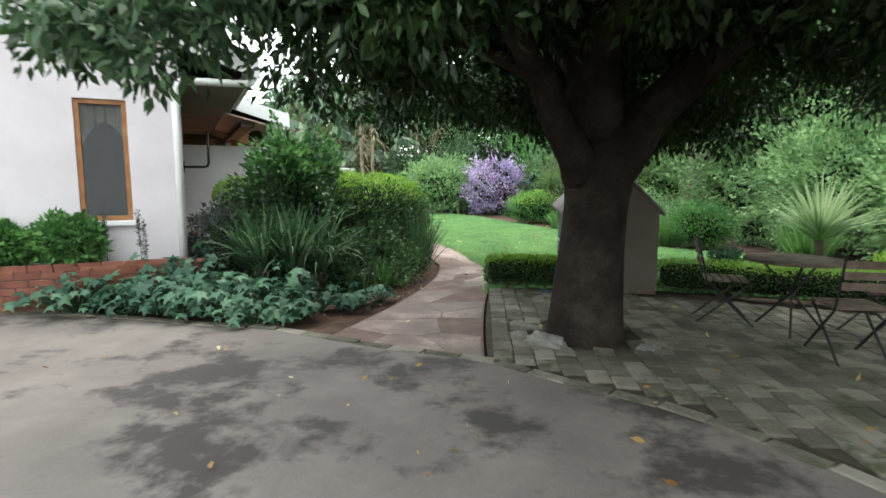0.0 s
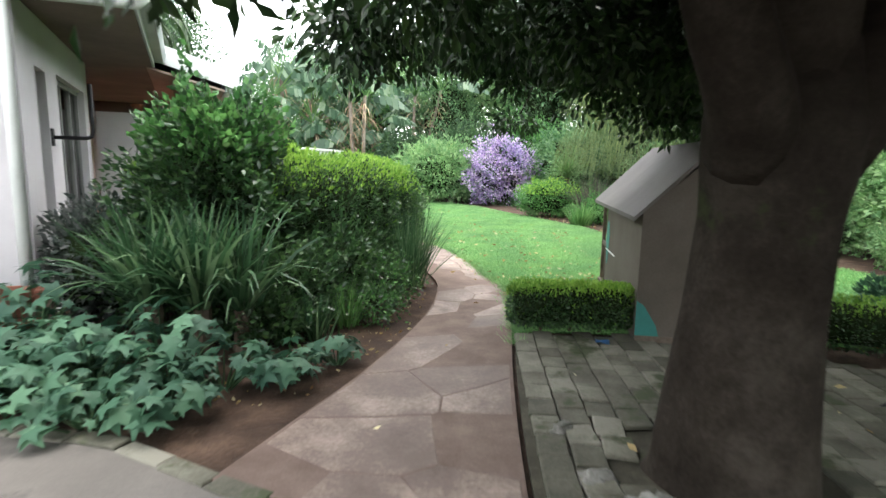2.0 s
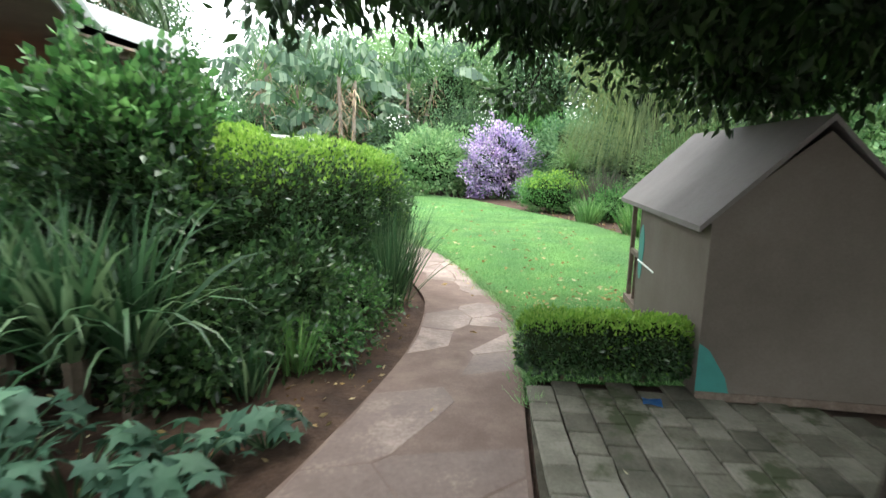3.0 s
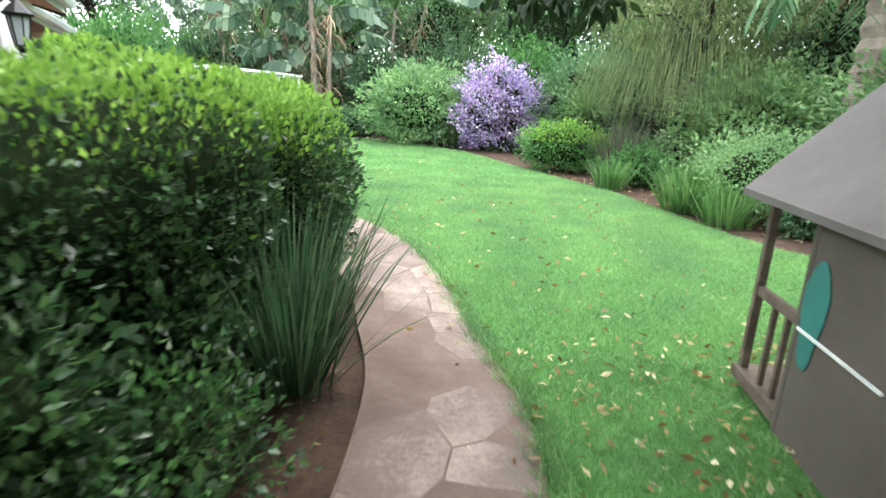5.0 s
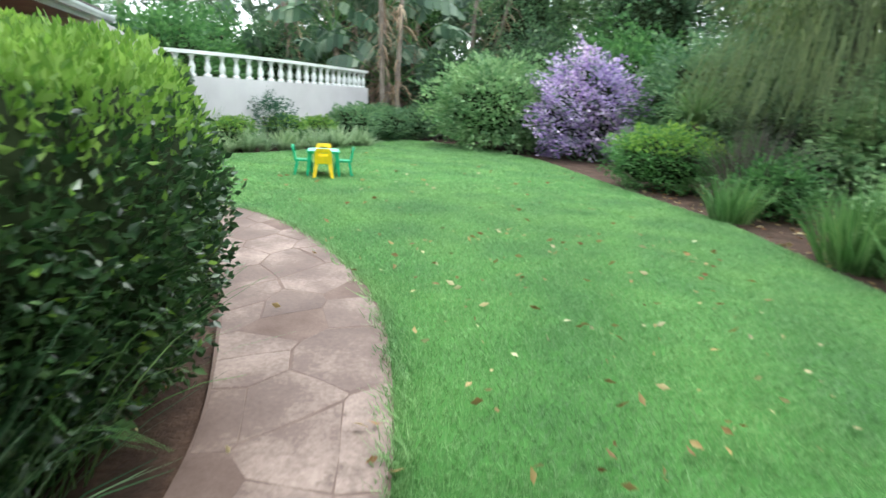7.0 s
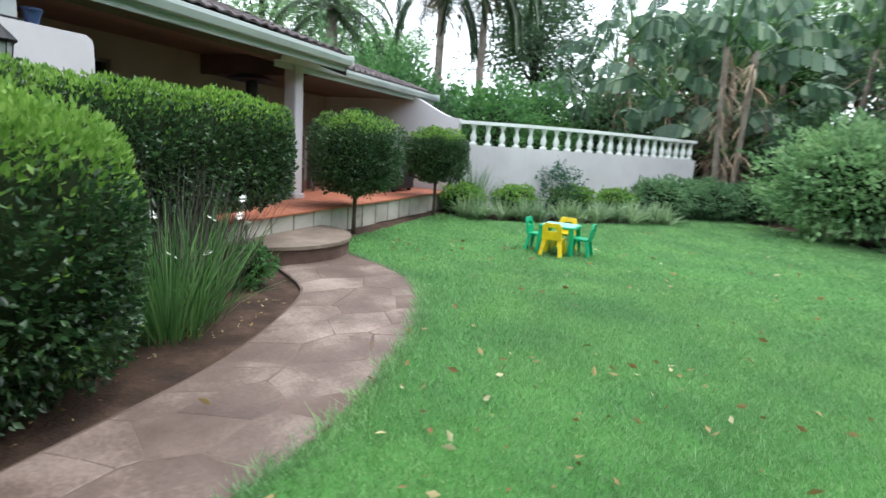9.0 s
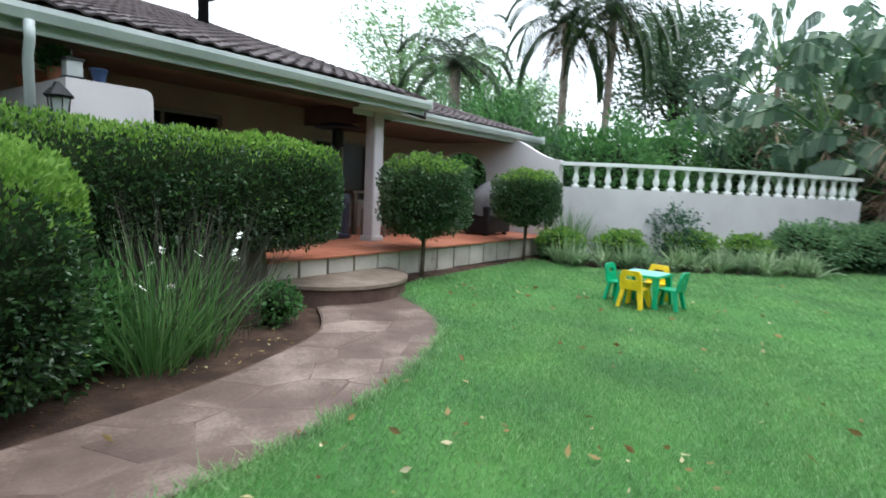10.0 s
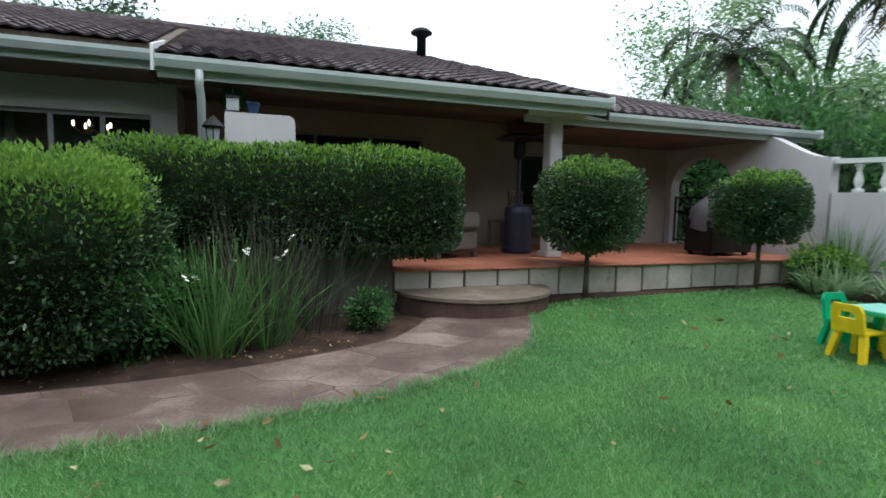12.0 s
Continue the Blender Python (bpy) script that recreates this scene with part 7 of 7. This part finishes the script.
g3 = np.random.default_rng(12)
W0 = 0.95
seeds = []
for k in range(4000):
    c = (g3.random() * PATH_LEN, g3.random() * W0)
    if all((c[0] - s[0]) ** 2 + (c[1] - s[1]) ** 2 > ((0.2 + 0.26 * ((i * 7) % 5) / 4) * (1.0 if s[0] > 3.2 else 1.5)) ** 2 for i, s in enumerate(seeds)):
        seeds.append(c)
for i, c in enumerate(seeds):
    poly = [(max(0.0, c[0] - 1), 0.015), (min(PATH_LEN, c[0] + 1), 0.015), (min(PATH_LEN, c[0] + 1), W0 - 0.015), (max(0.0, c[0] - 1), W0 - 0.015)]
    for j, s in enumerate(seeds):
        if j == i or abs(s[0] - c[0]) > 1.6:
            continue
        a, b = s[0] - c[0], s[1] - c[1]
        ln = math.hypot(a, b)
        poly = clip_poly(poly, a / ln, b / ln, (a * (s[0] + c[0]) / 2 + b * (s[1] + c[1]) / 2) / ln - (0.002 + 0.0035 * ((i * 5 + j * 5) % 4 == 0)))
        if len(poly) < 3:
            break
    if len(poly) < 3:
        continue
    ring = []
    for k in range(len(poly)):
        p, q = poly[k], poly[(k + 1) % len(poly)]
        m = max(1, int(math.hypot(q[0] - p[0], q[1] - p[1]) / 0.16))
        for t in range(m):
            f = t / m
            jx, jy = (g3.normal() * 0.006, g3.normal() * 0.006) if t else (0, 0)
            ring.append((p[0] + (q[0] - p[0]) * f + jx, min(W0, max(0.0, p[1] + (q[1] - p[1]) * f + jy))))
    plan = [on_path(s, t / W0) for s, t in ring]
    lift = 0.0035 + 0.003 * g3.random()
    cx, cy = sum(p[0] for p in plan) / len(plan), sum(p[1] for p in plan) / len(plan)
    bm = bmesh.new()
    lo = [bm.verts.new((x, y, 0.0)) for x, y in plan]
    mi = [bm.verts.new((x, y, lift - 0.003)) for x, y in plan]
    hi = [bm.verts.new((x + (cx - x) * 0.03, y + (cy - y) * 0.03, lift)) for x, y in plan]
    n = len(plan)
    for r0, r1 in ((lo, mi), (mi, hi)):
        for k in range(n):
            bm.faces.new((r0[k], r0[(k + 1) % n], r1[(k + 1) % n], r1[k]))
    bm.faces.new(hi)
    part("flagstone", bm, M_FLAG, path_bed)

# ---- pavers of the court ----
def slab_mesh(name, lx, ly, h, c=0.006):
    bm = bmesh.new()
    rings = [[bm.verts.new((sx * (lx / 2 - e), sy * (ly / 2 - e), z)) for sx, sy in ((-1, -1), (1, -1), (1, 1), (-1, 1))] for e, z in ((0, 0), (0, h - c), (c, h))]
    for r0, r1 in zip(rings, rings[1:]):
        for k in range(4):
            bm.faces.new((r0[k], r0[(k + 1) % 4], r1[(k + 1) % 4], r1[k]))
    bm.faces.new(rings[-1])
    bmesh.ops.recalc_face_normals(bm, faces=bm.faces)
    me = bpy.data.meshes.new(name)
    bm.to_mesh(me)
    bm.free()
    return me


PX, PY = 0.165, 0.215
paver_me = slab_mesh("paver", PX - 0.009, PY - 0.009, 0.022)
paver_me.materials.append(M_PAVER)
g4 = np.random.default_rng(4)
cells = []
ca, sa = math.cos(radians(-4)), math.sin(radians(-4))
for i in range(-30, 40):
    for j in range(-20, 45):
        lx, ly = i * PX, j * PY + (PY / 2 if i % 2 else 0)
        x, y = 0.6 + lx * ca - ly * sa, 3.0 + lx * sa + ly * ca
        cells.append((x, y))
cells = np.array(cells)
inside = in_poly(cells[:, 0], cells[:, 1], PAVE) & (np.hypot(cells[:, 0] - 1.33, cells[:, 1] - 4.75) > 0.46) & (cells[:, 0] < 5.2) & (cells[:, 1] > 0)
cells = cells[inside]
order = np.argsort(np.hypot(cells[:, 0] - 1.0, cells[:, 1] - 5.2))
RV, RF = [], []
tmpl = np.array([v.co[:] for v in paver_me.vertices])
tq = np.array([list(p.vertices) for p in paver_me.polygons])
for k, idx in enumerate(order):
    x, y = cells[idx]
    near_tree = math.exp(-((x - 1.33) ** 2 + (y - 4.75) ** 2) / 0.7)
    dz, rx, ry, rz = g4.normal() * 0.003 + 0.022 * near_tree * g4.random(), g4.normal() * (0.8 + 2.5 * near_tree), g4.normal() * (0.8 + 2.5 * near_tree), -4 + g4.normal() * (1.2 + 4 * near_tree)
    m = pose(x, y, dz - 0.004, rx, ry, rz)
    if k < 300:
        ob = new("paver", paver_me)
        ob.parent = paving
        ob.matrix_basis = m
    else:
        mm = np.array(m)
        RF.append(tq + len(RV) * len(tmpl))
        RV.append(tmpl @ mm[:3, :3].T + mm[:3, 3])
if RV:
    rest = link_mesh("outer_pavers", raw_mesh("outer_pavers", np.concatenate(RV), np.concatenate(RF), 4), M_PAVER, paving)
    tagged(rest, "old mossy pavers", kind="stuff")

# ---- edging stones along the drive ----
edge_me = slab_mesh("edging_stone", 0.3, 0.11, 0.03, 0.008)
edge_me.materials.append(M_PAVER)
el = np.concatenate([[0], np.cumsum(np.linalg.norm(np.diff(drive_line, axis=0), axis=1))])
for k in range(int(el[-1] / 0.315)):
    q = (k + 0.5) * 0.315
    x, y = np.interp(q, el, drive_line[:, 0]), np.interp(q, el, drive_line[:, 1])
    x2, y2 = np.interp(q + 0.05, el, drive_line[:, 0]), np.interp(q + 0.05, el, drive_line[:, 1])
    if x < -6 or y < -1:
        continue
    ob = new("edging_stone", edge_me)
    ob.parent = drive
    ob.matrix_basis = pose(x, y, -0.024 + g4.normal() * 0.003, 0, 0, math.degrees(math.atan2(y2 - y, x2 - x)) + g4.normal() * 1.5)

# ---- brick planter in front of the gable ----
brick_planter = part("brick_planter", boxes((-7.5, -1.95, FRONT_S - 0.5, FRONT_S - 0.32, -0.05, 0.42)), M_MORTAR, None)
brick_planter.matrix_basis = HOUSE
tagged(brick_planter, "low red brick planter wall by the house", "planter", kind="structure")
brick_me = slab_mesh("brick", 0.21, 0.07, 0.014, 0.004)
brick_me.materials.append(M_BRICK)
for r in range(6):
    for k in range(24):
        x = -1.98 - 0.12 - k * 0.222 - (0.111 if r % 2 else 0)
        if x < -7.4:
            continue
        ob = new("brick", brick_me)
        ob.parent = brick_planter
        ob.matrix_basis = pose(x, FRONT_S - 0.498, 0.03 + 0.038 + r * 0.08, 90, 0, 0)
for k in range(48):
    x = -1.99 - k * 0.115
    ob = new("coping_brick", brick_me)
    ob.parent = brick_planter
    ob.matrix_basis = pose(x, FRONT_S - 0.41, 0.418, 0, 0, 90) @ Matrix.Diagonal((1.0, 1.5, 3.0, 1))

# ---- terrace tiles and edge blocks ----
tile_me = slab_mesh("floor_tile", 0.294, 0.294, 0.03, 0.003)
tile_me.materials.append(M_TERRA)
TV, TF = [], []
tt = np.array([v.co[:] for v in tile_me.vertices])
tf = np.array([list(p.vertices) for p in tile_me.polygons])
n_tiles = 0
tilespots = [(-0.16 - 0.3 * i, -0.0 + 0.15 + 0.3 * j) for i in range(11) for j in range(-8, 22)]
tilespots = [p for p in tilespots if p[1] > -2.0 and p[1] < 6.5 and p[0] > -3.15 and not (p[1] < -0.1 and p[0] > -0.6)]
tilespots.sort(key=lambda p: -p[0])
for x, y in tilespots:
    m = HOUSE @ pose(x, y, TZ - 0.03)
    if n_tiles < 300:
        ob = new("floor_tile", tile_me)
        ob.parent = terrace
        ob.matrix_basis = m
    else:
        mm = np.array(m)
        TF.append(tf + len(TV) * len(tt))
        TV.append(tt @ mm[:3, :3].T + mm[:3, 3])
    n_tiles += 1
if TV:
    tagged(link_mesh("inner_tiles", raw_mesh("inner_tiles", np.concatenate(TV), np.concatenate(TF), 4), M_TERRA, terrace), "terracotta floor tiles", kind="stuff")
block_me = slab_mesh("edge_block", 0.40, 0.34, 0.03, 0.008)
block_me.materials.append(M_BLOCK)
for k in range(16):
    ob = new("edge_block", block_me)
    ob.parent = terrace
    ob.matrix_basis = HOUSE @ pose(-0.014, 0.12 + k * 0.425, 0.225 + g4.normal() * 0.004, 0, 90, g4.normal() * 0.6) @ pose(0, 0, 0, 0, 0, 90)
nose_me = slab_mesh("edge_tile", 0.294, 0.09, 0.022, 0.006)
nose_me.materials.append(M_TERRA)
for k in range(22):
    ob = new("edge_tile", nose_me)
    ob.parent = terrace
    ob.matrix_basis = HOUSE @ pose(0.015, 0.05 + k * 0.3, TZ - 0.022 + 0.001, 0, 0, 90)

# ---- roof tiles ----
def tile_profile():
    bm = bmesh.new()
    L, Wd = 0.29, 0.205
    rows = []
    for f in (0, 1):
        r = []
        for k in range(7):
            u = k / 6
            z = 0.012 + 0.03 * math.sin(math.pi * u) ** 2 * (1 if u < 0.6 else 0.9) + (0.022 if f == 0 else 0)
            r.append((f * -L, (u - 0.5) * Wd, z))
        rows.append(r)
    a = [bm.verts.new(p) for p in rows[0]]
    b = [bm.verts.new(p) for p in rows[1]]
    c = [bm.verts.new((p[0], p[1], p[2] - 0.022)) for p in rows[0]]
    for k in range(6):
        bm.faces.new((a[k], a[k + 1], b[k + 1], b[k]))
        bm.faces.new((c[k], c[k + 1], a[k + 1], a[k]))
    bmesh.ops.recalc_face_normals(bm, faces=bm.faces)
    me = bpy.data.meshes.new("roof_tile")
    bm.to_mesh(me)
    bm.free()
    me.materials.append(M_ROOF)
    return me


rt = tile_profile()
rtv = np.array([v.co[:] for v in rt.vertices])
rtf = np.array([list(p.vertices) for p in rt.polygons])
ang_s = math.degrees(math.atan(SLOPE))
spots = []
for row in range(22):
    d = row * 0.245
    for y0, lim, xe, drop in ((-2.42, main_limit, -0.36, 0.0), (1.2, hip_limit, -0.9, WING_DROP), (FRONT_S - 0.4, None, -1.28, 0.0)):
        x = xe - d * math.cos(radians(ang_s))
        if x < RIDGE_X + 0.1:
            continue
        top = lim(x) if lim else -2.42
        y = (main_limit(x) - 0.1 if drop else y0) + 0.1
        while y < top - 0.1:
            spots.append((row, x, y, drop))
            y += 0.2
spots.sort()
RV, RF = [], []
for k, (row, x, y, drop) in enumerate(spots):
    m = pose(x, y + g4.normal() * 0.004, roof_z(x) - drop - 0.005 + g4.normal() * 0.002, 0, ang_s, 0)
    if k < 290:
        ob = new("roof_tile", rt)
        ob.parent = house
        ob.matrix_basis = m
    else:
        mm = np.array(m)
        RF.append(rtf + len(RV) * len(rtv))
        RV.append(rtv @ mm[:3, :3].T + mm[:3, 3])
tagged(link_mesh("upper_tiles", raw_mesh("upper_tiles", np.concatenate(RV), np.concatenate(RF), 4), M_ROOF, house), "dark weathered roof tiles", kind="stuff")
